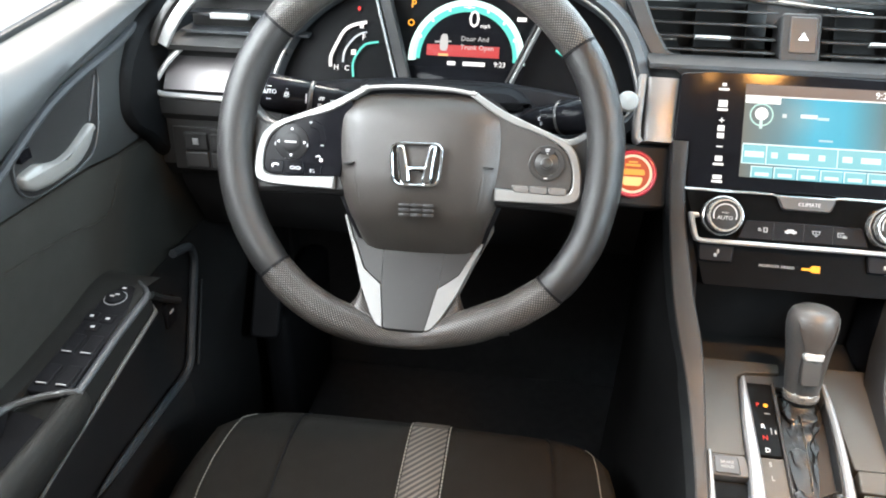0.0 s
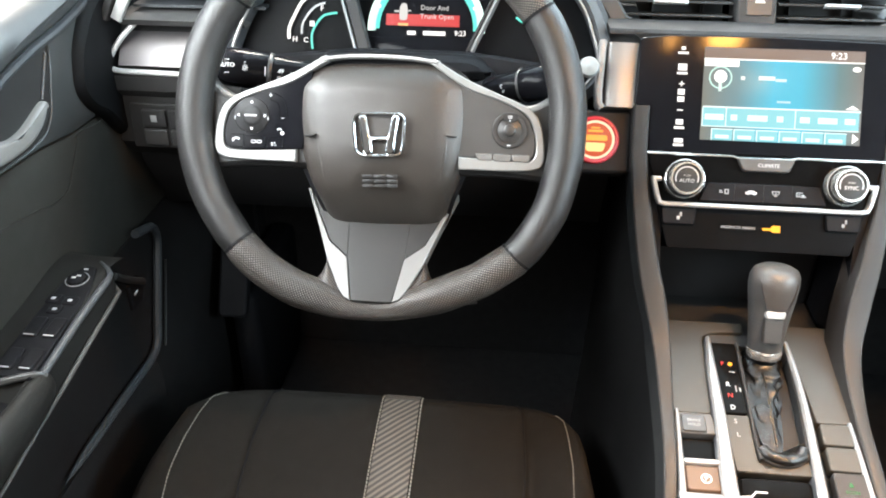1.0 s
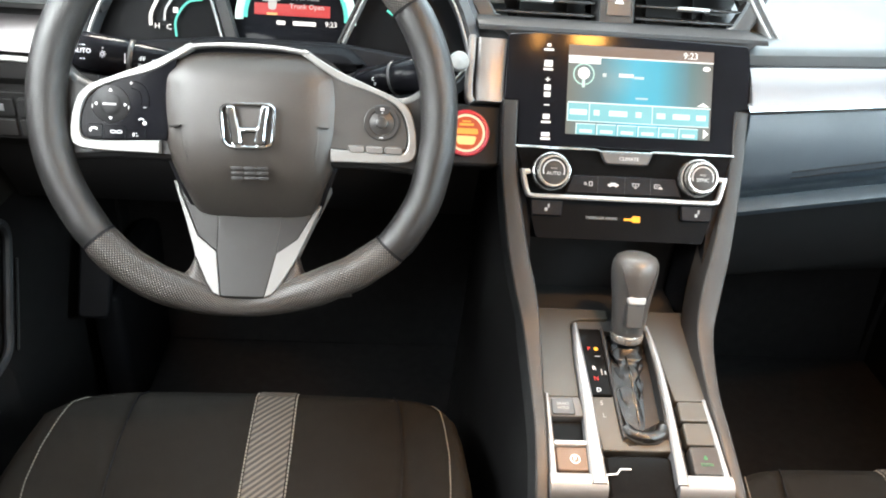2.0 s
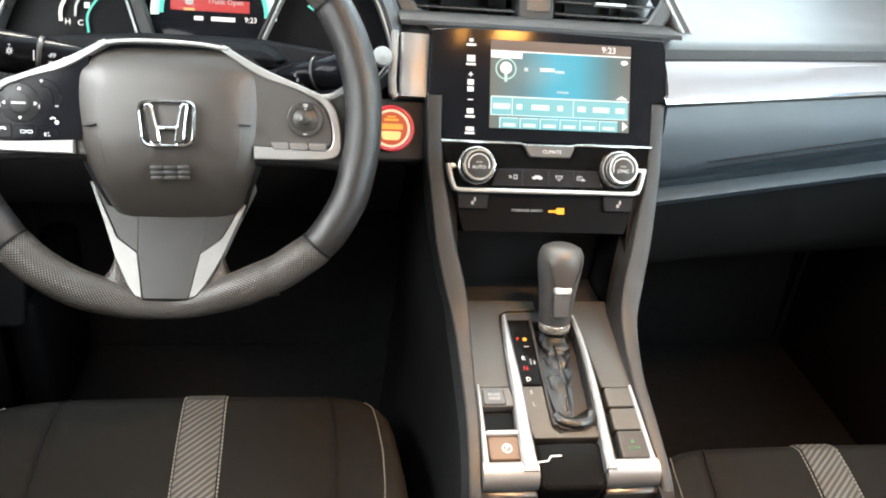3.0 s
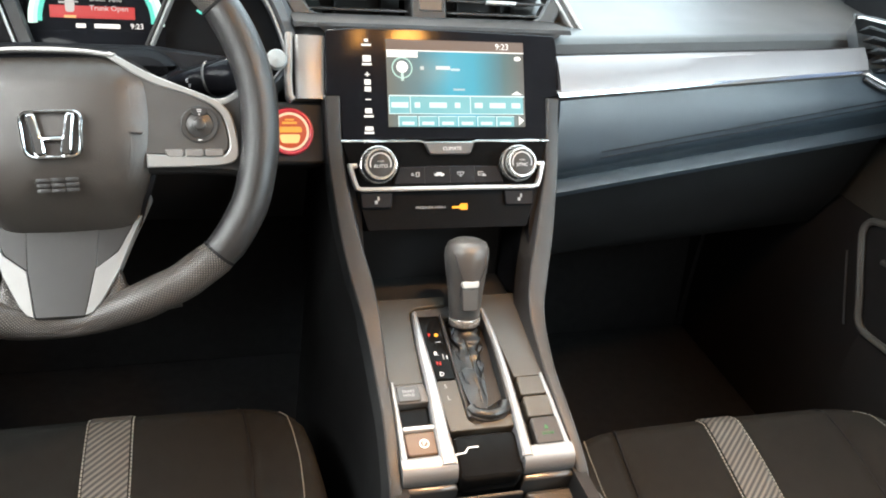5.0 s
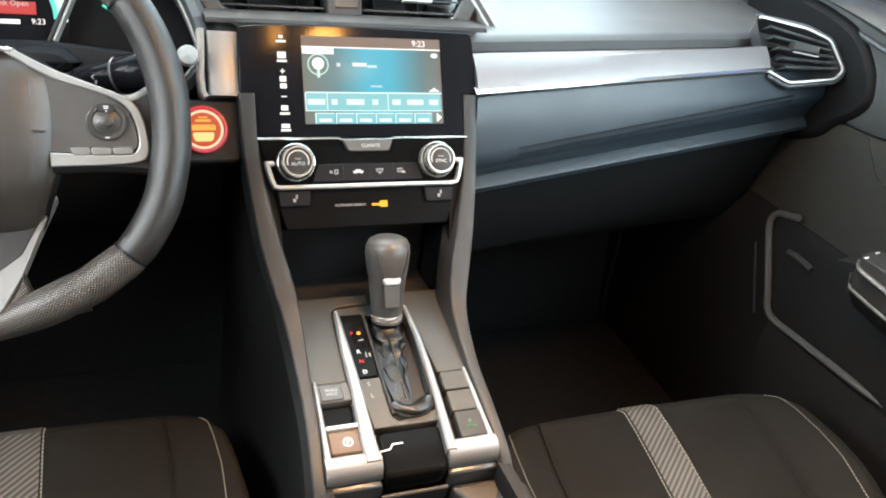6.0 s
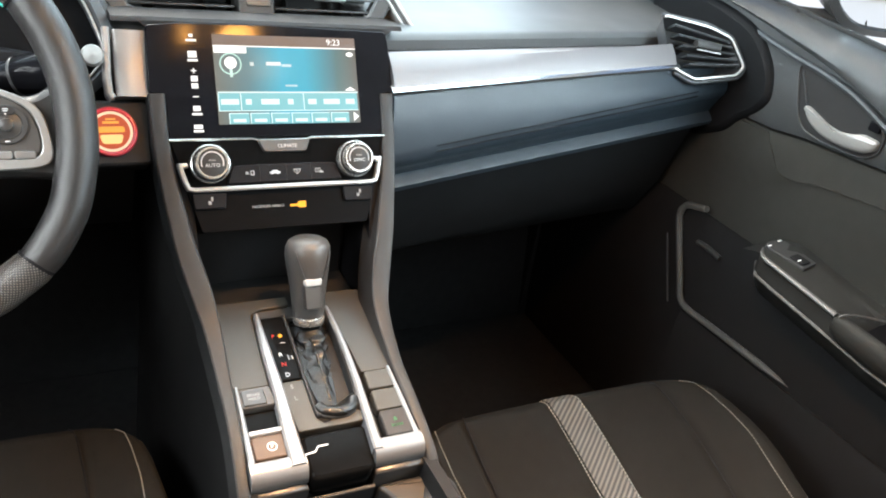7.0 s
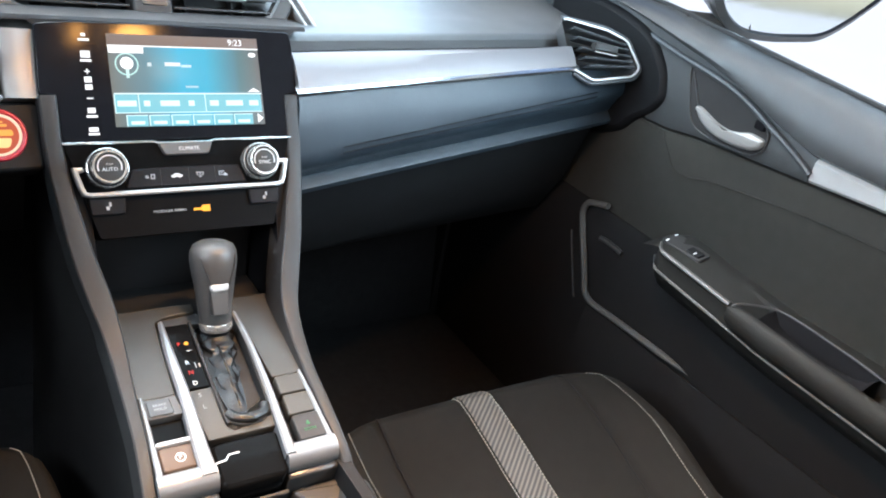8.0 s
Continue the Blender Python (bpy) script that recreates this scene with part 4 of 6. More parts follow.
lettering("0", 0.0068, 0.0160, 0.0255, 0.0008, M["white"], ic, DC)
lettering("mph", 0.0190, 0.0098, 0.0062, 0.0008, M["white"], ic, DC)
plate(-0.043, 0.036, -0.0235, -0.0115, 0.0004, "red_band", glow("red_band", (0.55, 0.03, 0.03), 1.0), ic, DC, label="red warning band")
SOFTW = glow("soft_letter", (0.9, 0.9, 0.9), 0.6)
lettering("Door And", 0.0090, -0.0045, 0.0072, 0.0010, SOFTW, ic, DC)
lettering("Trunk Open", 0.0118, -0.0135, 0.0072, 0.0010, SOFTW, ic, DC)
part("car_symbol", put(slab([(-0.0285, -0.018), (-0.0205, -0.018), (-0.0198, -0.009), (-0.0212, 0.000), (-0.0272, 0.000), (-0.029, -0.007)], 0.0006, 0.0010, 0.0002, 0.003), DC), SOFTW, ic)
plate(-0.0345, -0.029, -0.0095, -0.0078, 0.0006, "car_symbol_door", SOFTW, ic, DC)
plate(-0.0198, -0.0165, -0.0085, -0.0072, 0.0006, "car_symbol_door", SOFTW, ic, DC)
plate(-0.030, -0.019, -0.0235, -0.021, 0.0007, "mark", glow("orange_mark", (1, 0.5, 0.2), 1), ic, DC)
plate(-0.0195, -0.0105, -0.0330, -0.0290, 0.0012, "mark", M["white"], ic, DC)
plate(-0.0025, 0.0215, -0.0330, -0.0288, 0.0012, "mark", M["white"], ic, DC)
lettering("9:23", 0.0375, -0.0305, 0.0075, 0.0012, M["white"], ic, DC)
plate(0.0525, 0.0625, 0.0170, 0.0212, -0.002, "mark", M["white"], ic, DC)
GL = DIAL @ at2(0, 0, -0.016)
part("white_gauge", put(band(flow2([(-0.1402, 0.0105), (-0.1402, 0.0225), (-0.134, 0.037), (-0.1268, 0.0500), (-0.117, 0.0565), (-0.102, 0.0602)]), 0.0034, 0, 0.0006, 0.0002), GL), M["white"], ic)
part("grey_gauge", put(band(flow2([(-0.1265, 0.016), (-0.1255, 0.027), (-0.1194, 0.0378), (-0.111, 0.046), (-0.1012, 0.0496)]), 0.0022, 0, 0.0005, 0.0002), GL), M["dimprint"], ic)
part("teal_gauge", put(band(flow2([(-0.1139, 0.0005), (-0.1152, 0.0150), (-0.111, 0.026), (-0.1034, 0.0355), (-0.096, 0.0382), (-0.0878, 0.0395)]), 0.0022, 0, 0.0006, 0.0002), GL), M["teal"], ic)
part("teal_gauge", put(band([(0.1045, 0.0400), (0.1125, 0.0348)], 0.0024, 0, 0.0006, 0.0002), GL), M["teal"], ic)
for x, y, t in ((-0.1335, 0.010, "H"), (-0.1215, 0.0095, "C"), (-0.1045, 0.0435, "F")):
    lettering(t, x, y, 0.008, 0.0006, M["white"], ic, GL)
plate(-0.1175, -0.1125, 0.0245, 0.0300, 0.0006, "pump_icon", M["white"], ic, GL)
plate(-0.1095, -0.1055, 0.0535, 0.0585, 0.0006, "mark", M["white"], ic, GL)
lettering("P", -0.0512, 0.0814, 0.012, 0.0006, M["amber"], ic, GL)
part("lamp", put(band(circle(0.0030, 14), 0.0012, 0, 0.0005, 0.0001, True), GL @ at2(-0.0530, 0.0621)), M["amber"], ic)
part("lamp", put(slab(circle(0.0018, 12, 0.0024), 0, 0.0005, 0.0001), GL @ at2(-0.1116, 0.0745)), M["red"], ic)


# ---- steering wheel ----
sw = thing("steering_wheel", (-0.3715, 0.0583, 0.678), "black leather steering wheel with silver spoke trim", "steering wheel")


RIM = [(0, -0.0005), (150, 0.0), (180, 0.0), (212, 0.001), (232, 0.0030), (243, 0.0026), (256, 0.0), (270, -0.0010), (286, -0.0030), (297, -0.0022), (308, 0.0012), (321, 0.0052), (333, 0.0045), (348, 0.0010), (360, -0.0005)]


def swell(deg):
    """The rim is flatter at the bottom and fuller at the lower corners than a circle."""
    deg = deg % 360
    for (a, b), (c, d) in zip(RIM, RIM[1:]):
        if deg <= c:
            f = (deg - a) / (c - a)
            f = f * f * (3 - 2 * f)
            return b + (d - b) * f
    return 0.0


def rim(a0, a1, r, name, m, label, n):
    """A stretch of the rim; it flattens where the lower spoke runs into it."""
    loops = []
    for i in range(n + 1):
        deg = a0 + (a1 - a0) * i / n
        a = radians(deg)
        k = 0.95 if i in (0, n) else 1.0
        g = max(0, 1 - abs(deg - 271) / 24)
        g = g * g * (3 - 2 * g)
        rc, hr, hz = 0.1742 + swell(deg) + 0.0030 * g, (0.0168 - 0.0058 * g) * r * k, (0.0185 - 0.0085 * g) * r * k
        loops.append([((rc + hr * math.cos(2 * math.pi * q / 18)) * math.cos(a), (rc + hr * math.cos(2 * math.pi * q / 18)) * math.sin(a), hz * math.sin(2 * math.pi * q / 18)) for q in range(18)])
    part(name, put(rim_uv(rings(bmesh.new(), loops)), WHEEL), m, sw, label)


rim(-41.4, 35, 1.0, "leather_grip", M["leather"], "smooth stitched leather section", 24)
rim(141.6, 222.6, 1.0, "leather_grip", M["leather"], "smooth stitched leather section", 24)
rim(35.4, 141.2, 1.0, "textured_grip", M["grip"], "perforated upper section", 34)
rim(223, 318.2, 1.02, "textured_grip", M["grip"], "perforated lower section", 50)
for a in (-41.6, 35.2, 141.4, 222.8):
    sec = circle(0.0168, 16, 0.0188)
    loops = [[((0.1737 + swell(a) + x) * math.cos(radians(a + d)), (0.1737 + swell(a) + x) * math.sin(radians(a + d)), z) for x, z in sec] for d in (-0.4, 0.4)]
    part("seam", put(rings(bmesh.new(), loops), WHEEL), M["dialface"], sw, "dark seam between the leathers")
# hub and spokes
HUB = WHEEL @ at2(0.004, 0, -0.0085, 1.9)
SPK = WHEEL @ at2(0, 0, -0.006)


def sided(pts, s):
    return [(s * x, y) for x, y in pts]


SIL_OUT = [(0.050, 0.0580), (0.080, 0.0412), (0.110, 0.0288), (0.134, 0.0190), (0.146, 0.0092), (0.1515, -0.004), (0.1540, -0.020), (0.1535, -0.032), (0.1455, -0.0385), (0.122, -0.0405), (0.076, -0.0410)]
SIL_IN = [(0.047, 0.0535), (0.080, 0.0330), (0.110, 0.0230), (0.130, 0.0145), (0.140, 0.0055), (0.1445, -0.006), (0.1462, -0.018), (0.1452, -0.0265), (0.1395, -0.0310), (0.122, -0.0315), (0.076, -0.0290)]


def flow(pts, n=4):
    return [(p.x, p.y) for p in smooth_path([(*q, 0) for q in pts], n)]


for s in (-1, 1):
    part("spoke", put(slab(sided([(0.05, 0.035), (0.1, 0.030), (0.14, 0.018), (0.158, 0.030), (0.166, 0.045), (0.169, -0.06), (0.155, -0.050), (0.12, -0.047), (0.05, -0.047)], s), -0.024, -0.006, 0.006, 0.012), WHEEL), M["leather"], sw)
    part("silver_trim", put(slab(flow(sided(SIL_OUT, s)) + flow(sided(SIL_IN, s))[::-1], -0.012, 0.0065, 0.0012), SPK), M["trim"], sw, "satin silver outline")
    pp = sided([(0.062, 0.0445), (0.080, 0.0363), (0.110, 0.0241), (0.1295, 0.0147), (0.1395, 0.0053), (0.1442, -0.007), (0.1455, -0.018), (0.1445, -0.026), (0.139, -0.0305), (0.122, -0.031), (0.07, -0.0285)], s)
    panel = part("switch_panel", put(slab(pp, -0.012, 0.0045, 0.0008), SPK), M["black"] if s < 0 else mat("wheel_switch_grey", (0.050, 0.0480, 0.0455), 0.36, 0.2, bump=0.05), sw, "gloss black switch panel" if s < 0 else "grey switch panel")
    if s < 0:
        c = (-0.119, 0.0008)
        part("direction_pad", put(lathe([(0.0168, 0.0042), (0.0166, 0.0053), (0.0158, 0.0057), (0.0100, 0.0052), (0.0092, 0.0056), (0.0070, 0.0062), (0.0004, 0.0060)], 32), SPK @ at2(*c)), M["button_black"], panel, "round black direction pad")
        for dx, dy, tr_ in ((0, 0.0122, 0), (0, -0.0122, 180), (-0.0126, 0, 90), (0.0126, 0, -90)):
            part("arrow", put(slab([(-0.0016, -0.0009), (0.0016, -0.0009), (0, 0.0017)], 0.0054, 0.0058, 0.0001), SPK @ at2(c[0] + dx, c[1] + dy, 0, tr_)), M["print"], panel)
        for k in (-1, 0, 1):
            plate(c[0] - 0.0033 + k * 0.0032, c[0] - 0.0009 + k * 0.0032 + 0.0028, c[1] - 0.0009, c[1] + 0.0009, 0.0062, "legend", M["keyprint"], panel, SPK)
        for sx in (-1, 1):
            plate(c[0] + sx * 0.0158 - 0.0005, c[0] + sx * 0.0158 + 0.0005, c[1] - 0.0042, c[1] - 0.0008, 0.0057, "legend", M["keyprint"], panel, SPK)
        plate(c[0] - 0.0062, c[0] + 0.0060, -0.0150, -0.0143, 0.0048, "legend", M["dimprint"], panel, SPK)
        # row of keys under the pad
        for kx0, kx1, y0, y1 in ((-0.1395, -0.1262, -0.0290, -0.0170), (-0.1248, -0.1062, -0.0296, -0.0178), (-0.1046, -0.0885, -0.0292, -0.0192)):
            part("key", put(slab([(kx0, y0), (kx1, y0), (kx1, y1), (kx0, y1)], 0.003, 0.0054, 0.0006, 0.0012), SPK), M["black"], panel, "small black wheel key")
        part("legend", put(band(flow([(-0.1362, -0.0238), (-0.1368, -0.0224), (-0.1355, -0.0210), (-0.1325, -0.0206), (-0.1312, -0.0212)], 3), 0.0016, 0.0053, 0.0057, 0.0001), SPK), M["print"], panel)
        plate(-0.1322, -0.1306, -0.0222, -0.0206, 0.0053, "legend", M["print"], panel, SPK)
        for x0 in (-0.1192, -0.1138):
            part("legend", put(band(rounded([(x0, -0.0244), (x0 + 0.0044, -0.0244), (x0 + 0.0044, -0.0222), (x0, -0.0222)], 0.001, 2), 0.0006, 0.0053, 0.0057, 0.0001, True), SPK), M["print"], panel)
        for dx, dy, w, h in ((-0.0018, 0, 0.0016, 0.0032), (0.0006, 0.0012, 0.0012, 0.0010), (0.0012, -0.0010, 0.0022, 0.0008)):
            plate(-0.0973 + dx - w / 2, -0.0973 + dx + w / 2, -0.0252 + dy - h / 2, -0.0252 + dy + h / 2, 0.0053, "legend", M["keyprint"], panel, SPK)
        # curved volume key
        vol = flow([(-0.1005, 0.0192), (-0.0925, 0.0158), (-0.0890, 0.0085), (-0.0890, 0.0005)], 4)
        part("volume_key", put(band(vol, 0.0072, 0.003, 0.0053, 0.0007), SPK), M["black"], panel, "curved black volume key")
        for x, y, tn in ((-0.1010, 0.0200, 1), (-0.0892, -0.0008, 0)):
            plate(x - 0.0015, x + 0.0015, y - 0.0003, y + 0.0003, 0.0054, "legend", M["print"], panel, SPK)
            if tn:
                plate(x - 0.0003, x + 0.0003, y - 0.0015, y + 0.0015, 0.0055, "legend", M["print"], panel, SPK)
        part("legend", put(slab(circle(0.0017, 14), 0.0045, 0.0050, 0.0001), SPK @ at2(-0.0897, -0.0146)), M["print"], panel)
        part("legend", put(band([(-0.0948, -0.0118), (-0.0925, -0.0105), (-0.0905, -0.0118)], 0.0011, 0.0045, 0.0050, 0.0001), SPK), M["print"], panel)
    else:
        c = (0.1215, -0.0035)
        part("dial", put(lathe([(0.0162, 0.0044), (0.0162, 0.0060), (0.0154, 0.0066), (0.0122, 0.0062), (0.0112, 0.0050), (0.009, 0.0056), (0.0004, 0.0083)], 32), SPK @ at2(*c)), M["dial"], panel, "round dark grey speed control dial")
        part("dial_segment", put(slab([(-0.0058, 0.0080), (0.0058, 0.0080), (0.0072, 0.0142), (0.0, 0.0156), (-0.0072, 0.0142)], 0.004, 0.0069, 0.0003), SPK @ at2(*c)), M["dark"], panel, "dark upper segment of the dial")
        part("dial_cap", put(lathe([(0.0055, 0.005), (0.005, 0.0095), (0.0035, 0.0102), (0.0004, 0.0104)], 20), SPK @ at2(*c)), M["dial"], panel)
        for dx, dy, w, h in ((0, 0.0128, 0.0042, 0.0007), (0, 0.0112, 0.0036, 0.0007), (0, 0.0088, 0.0012, 0.0010), (0, -0.0135, 0.0036, 0.0008)):
            plate(c[0] + dx - w / 2, c[0] + dx + w / 2, c[1] + dy - h / 2, c[1] + dy + h / 2, 0.0070, "legend", M["print"], panel, SPK)
        for i in range(3):
            x = 0.0905 + i * 0.0172
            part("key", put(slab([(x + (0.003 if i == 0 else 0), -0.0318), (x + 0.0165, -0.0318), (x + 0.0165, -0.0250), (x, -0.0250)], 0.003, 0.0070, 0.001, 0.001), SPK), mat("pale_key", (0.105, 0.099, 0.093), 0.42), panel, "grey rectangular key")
top_out = [(-0.055, 0.0560), (-0.03, 0.0590), (0.0, 0.0600), (0.03, 0.0590), (0.055, 0.0560)]
top_in = [(-0.053, 0.0525), (-0.03, 0.0555), (0.0, 0.0562), (0.03, 0.0555), (0.053, 0.0525)]
part("silver_trim", put(slab(flow(top_out) + flow(top_in)[::-1], -0.012, 0.0072, 0.0012), SPK), M["trim"], sw)
part("hub_body", put(slab(rounded([(-0.045, -0.085), (0.045, -0.085), (0.072, 0.045), (-0.072, 0.045)], 0.03), -0.03, -0.012, 0.006), WHEEL), M["dark"], sw)
# airbag cover
pad = [(0, 0.0535), (0.044, 0.0530), (0.067, 0.0450), (0.0800, 0.031), (0.0835, 0.002), (0.0785, -0.034), (0.0640, -0.072), (0.0510, -0.1010), (0.020, -0.1215), (0, -0.1242)]
pad = pad + [(-x, y) for x, y in pad[-2:0:-1]]
pad = [(p.x, p.y) for p in smooth_path([(*q, 0) for q in pad + pad[:1]], 4)[:-1]]
if area2(pad) < 0:
    pad = pad[::-1]


def DROP(x, y):
    """How the cover falls away from its middle."""
    roll = 0.09 * max(0, -0.030 - y) + 0.28 * max(0, -0.062 - y) + 3.0 * max(0, -0.062 - y) ** 2
    brow = 0.45 * max(0, y - 0.032) + 1.8 * (y + 0.02) ** 2 * (y < -0.02) + 0.03 * max(0, -y)
    side = 0.30 * max(0, abs(x) - 0.056) + 0.7 * x * x
    return 0.0012 - roll - brow - side


loops = [[(x, y, -0.022) for x, y in pad], [(x, y, 0.004) for x, y in pad]]
for k, h in ((0.0012, 0.009), (0.004, 0.013), (0.009, 0.0155), (0.015, 0.0165)):
    loops.append([(x, y, h) for x, y in inset(pad, k)])
ctr = (0, -0.015)
for f in (0.86, 0.72, 0.45, 0.2, 0.04):
    loops.append([(ctr[0] + (x - ctr[0]) * f * 0.98, ctr[1] + (y - ctr[1]) * f * 0.98, 0.0165 + 0.0035 * (1 - f)) for x, y in inset(pad, 0.015)])
loops = [loops[0]] + [[(x, y, z + DROP(x, y)) for x, y, z in l] for l in loops[1:]]
rim_ = inset(pad, -0.0032)
part("cover_gap", put(rings(bmesh.new(), [[(x, y, -0.022) for x, y in rim_], [(x, y, 0.0068 + DROP(x, y)) for x, y in rim_], [(x, y, 0.0070 + DROP(x, y)) for x, y in pad]]), HUB), M["dialface"], sw, "dark gap round the airbag cover")
part("airbag_cover", put(rings(bmesh.new(), loops), HUB), M["airbag"], sw, "domed grained airbag cover")
for s in (-1, 1):
    sm = [(s * 0.060, 0.026), (s * 0.060, 0.005), (s * 0.0580, -0.030), (s * 0.0545, -0.052)]
    part("crease", put(sweep(smooth_path([(q[0], q[1], 0.0154 + DROP(q[0], q[1])) for q in sm], 5), circle(0.0022, 8, 0.0011), (0, 0, 1)), HUB), M["airbag"], sw)
    part("notch", put(slab(sided([(0.060, -0.0120), (0.071, -0.0130), (0.069, -0.0147), (0.062, -0.0140)], s), 0.0115, 0.0172, 0.0003), HUB), M["dark"], sw)
for y in (-0.0500, -0.0545, -0.0590):
    for x0, x1 in ((-0.0168, -0.0065), (-0.0055, 0.0050), (0.006, 0.0162)):
        plate(x0, x1, y - 0.0016, y + 0.0016, 0.0190 - 1.8 * (y + 0.02) ** 2, "raised_mark", M["leather"], sw, HUB, 0.0002)
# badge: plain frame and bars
BM = HUB @ at2(0, -0.0125, 0.003)
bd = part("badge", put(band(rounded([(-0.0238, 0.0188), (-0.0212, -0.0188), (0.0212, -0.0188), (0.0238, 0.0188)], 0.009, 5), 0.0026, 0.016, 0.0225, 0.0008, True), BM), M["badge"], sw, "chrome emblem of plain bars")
for s in (-1, 1):
    part("bar", put(slab(sided([(0.0198, 0.0180), (0.0112, 0.0180), (0.0078, 0.0), (0.0066, -0.0025), (0.0046, -0.0180), (0.0150, -0.0180), (0.0162, -0.005)], s), 0.017, 0.0230, 0.0022, 0.0002), BM), M["badge"], bd)
part("bar", put(slab([(-0.0090, -0.0068), (0.0090, -0.0068), (0.0095, -0.001), (-0.0095, -0.001)], 0.017, 0.0228, 0.0026), BM), M["badge"], bd)
# lower spoke
WEB = WHEEL @ pose(0.001, -0.165, 0.005, -26.7) @ at2(0, 0.165, 0)
LSP = WHEEL @ pose(0.001, -0.165, 0.0095, -26.7) @ at2(0, 0.165, 0)
part("spoke_plate", put(slab([(-0.032, -0.065), (0.032, -0.065), (0.0278, -0.1255), (0.0200, -0.168), (-0.0200, -0.168), (-0.0278, -0.1255)], -0.012, 0.001, 0.0012, 0.0015), LSP), M["plate"], sw, "grey lower spoke plate")
for s in (-1, 1):
    part("silver_insert", put(slab(sided([(0.0715, -0.056), (0.066, -0.069), (0.0463, -0.110), (0.0276, -0.1252), (0.0200, -0.1675), (0.026, -0.165), (0.0325, -0.156), (0.0460, -0.129), (0.0590, -0.094), (0.0705, -0.066), (0.0745, -0.056)], s), -0.012, 0.0025, 0.0006), LSP), M["insert"], sw, "pale silver spoke insert")
    edge_in = flow([(0.019, -0.173), (0.026, -0.1658), (0.0325, -0.1568), (0.039, -0.1437), (0.043, -0.1357), (0.0468, -0.1275)], 3)
    edge_out = flow([(0.098, -0.158), (0.078, -0.1535), (0.065, -0.1492), (0.0560, -0.1425), (0.0510, -0.135), (0.0480, -0.1265)], 3)
    web = []
    for (ax_, ay), (cx, cy) in zip(edge_in, edge_out):
        row = [(s * (ax_ + (cx - ax_) * f), ay + (cy - ay) * f, 0.0022 + 0.002 * math.sin(math.pi * f) - 0.014 * f**4) for f in (0, 0.15, 0.35, 0.55, 0.75, 0.9, 1.0)]
        web.append(row + [(s * cx, cy, -0.022), (s * ax_, ay, -0.022)])
    part("spoke_web", put(rim_uv(rings(bmesh.new(), web), True), WEB), M["grip"], sw, "perforated web between rim and spoke")
    part("spoke_side", put(slab(sided([(0.030, -0.060), (0.0276, -0.1245), (0.0460, -0.1095), (0.066, -0.069), (0.072, -0.050)], s), -0.012, 0.0004, 0.0008), LSP), M["plate"], sw)
# column
bm = lathe([(0.04, -0.20), (0.04, -0.02), (0.03, -0.01)], 28)
col = thing("steering_column", (-0.3715, 0.15, 0.64), "dark plastic steering column shroud", "steering column")
part("shroud", put(slab(rounded([(-0.065, -0.055), (0.065, -0.055), (0.07, 0.045), (-0.07, 0.045)], 0.02), -0.19, -0.045, 0.01), WHEEL), M["dark"], col)
part("shaft", put(bm, WHEEL), M["dark"], col)
# fluted top of the shroud seen above the spokes
part("shroud_top", put(slab([(-0.09, 0.045), (0.095, 0.045), (0.11, 0.05), (0.085, 0.075), (-0.08, 0.075)], -0.16, -0.10, 0.01, 0.012), WHEEL), M["dialface"], col)


def stalk(name, root, tip, label, k=1.0):
    """A column stalk that widens through a ribbed sleeve to a broad round end."""
    t = thing(name, root, label, "stalk")
    a, b = Vector(root), Vector(tip)
    m = Matrix.Translation(a) @ (b - a).to_track_quat("Z", "Y").to_matrix().to_4x4()
    L = (b - a).length
    part("arm", put(lathe([(0.0105 * k, 0), (0.0115 * k, L * 0.14), (0.0125 * k, L * 0.22)], 20), m), M["dialface"], t)
    part("sleeve", put(lathe([(0.0125 * k, L * 0.20), (0.0145 * k, L * 0.23), (0.0158 * k, L * 0.60), (0.0152 * k, L * 0.62)], 24), m), M["black"], t, "printed turning sleeve")
    part("ring", put(lathe([(0.0165 * k, L * 0.61), (0.0172 * k, L * 0.62), (0.0172 * k, L * 0.635), (0.0165 * k, L * 0.645)], 24), m), M["satin"], t)
    part("cap", put(lathe([(0.0165 * k, L * 0.63), (0.0176 * k, L * 0.66), (0.0176 * k, L * 0.94), (0.0145 * k, L), (0.0005, L * 1.01)], 24), m), M["black"], t, "gloss black rounded end")

    def mark(text, f, up, size):
        """A white mark on the side that faces the driver."""
        r = (0.0156 if f < 0.62 else 0.0176) * k
        n, u = Vector((0, -0.93, 0.37)), Vector((0, 0.37, 0.93))
        p = a.lerp(b, f) + n * (math.sqrt(r * r - up * up) + 0.0003) + u * up
        fr = frame_of(p, u - n * (up / r) * 0.9, n + u * (up / r) * 0.9)
        if text == "*":
            part("legend", put(band(circle(size * 0.28, 12), size * 0.12, 0, 0.0003, 0.0001, True), fr), M["print"], t)
            for i in range(8):
                part("legend", put(slab([(-size * 0.05, size * 0.42), (size * 0.05, size * 0.42), (size * 0.05, size * 0.62), (-size * 0.05, size * 0.62)], 0, 0.0003, 0.0001), fr @ at2(0, 0, 0, 45 * i)), M["print"], t)
        elif text:
            part("lettering", put(words(text, size), fr), M["print"], t, smooth=False)
        else:
            part("legend", put(slab(circle(size / 2, 8), 0, 0.0003, 0.0001), fr), M["print"], t)

    return t, mark


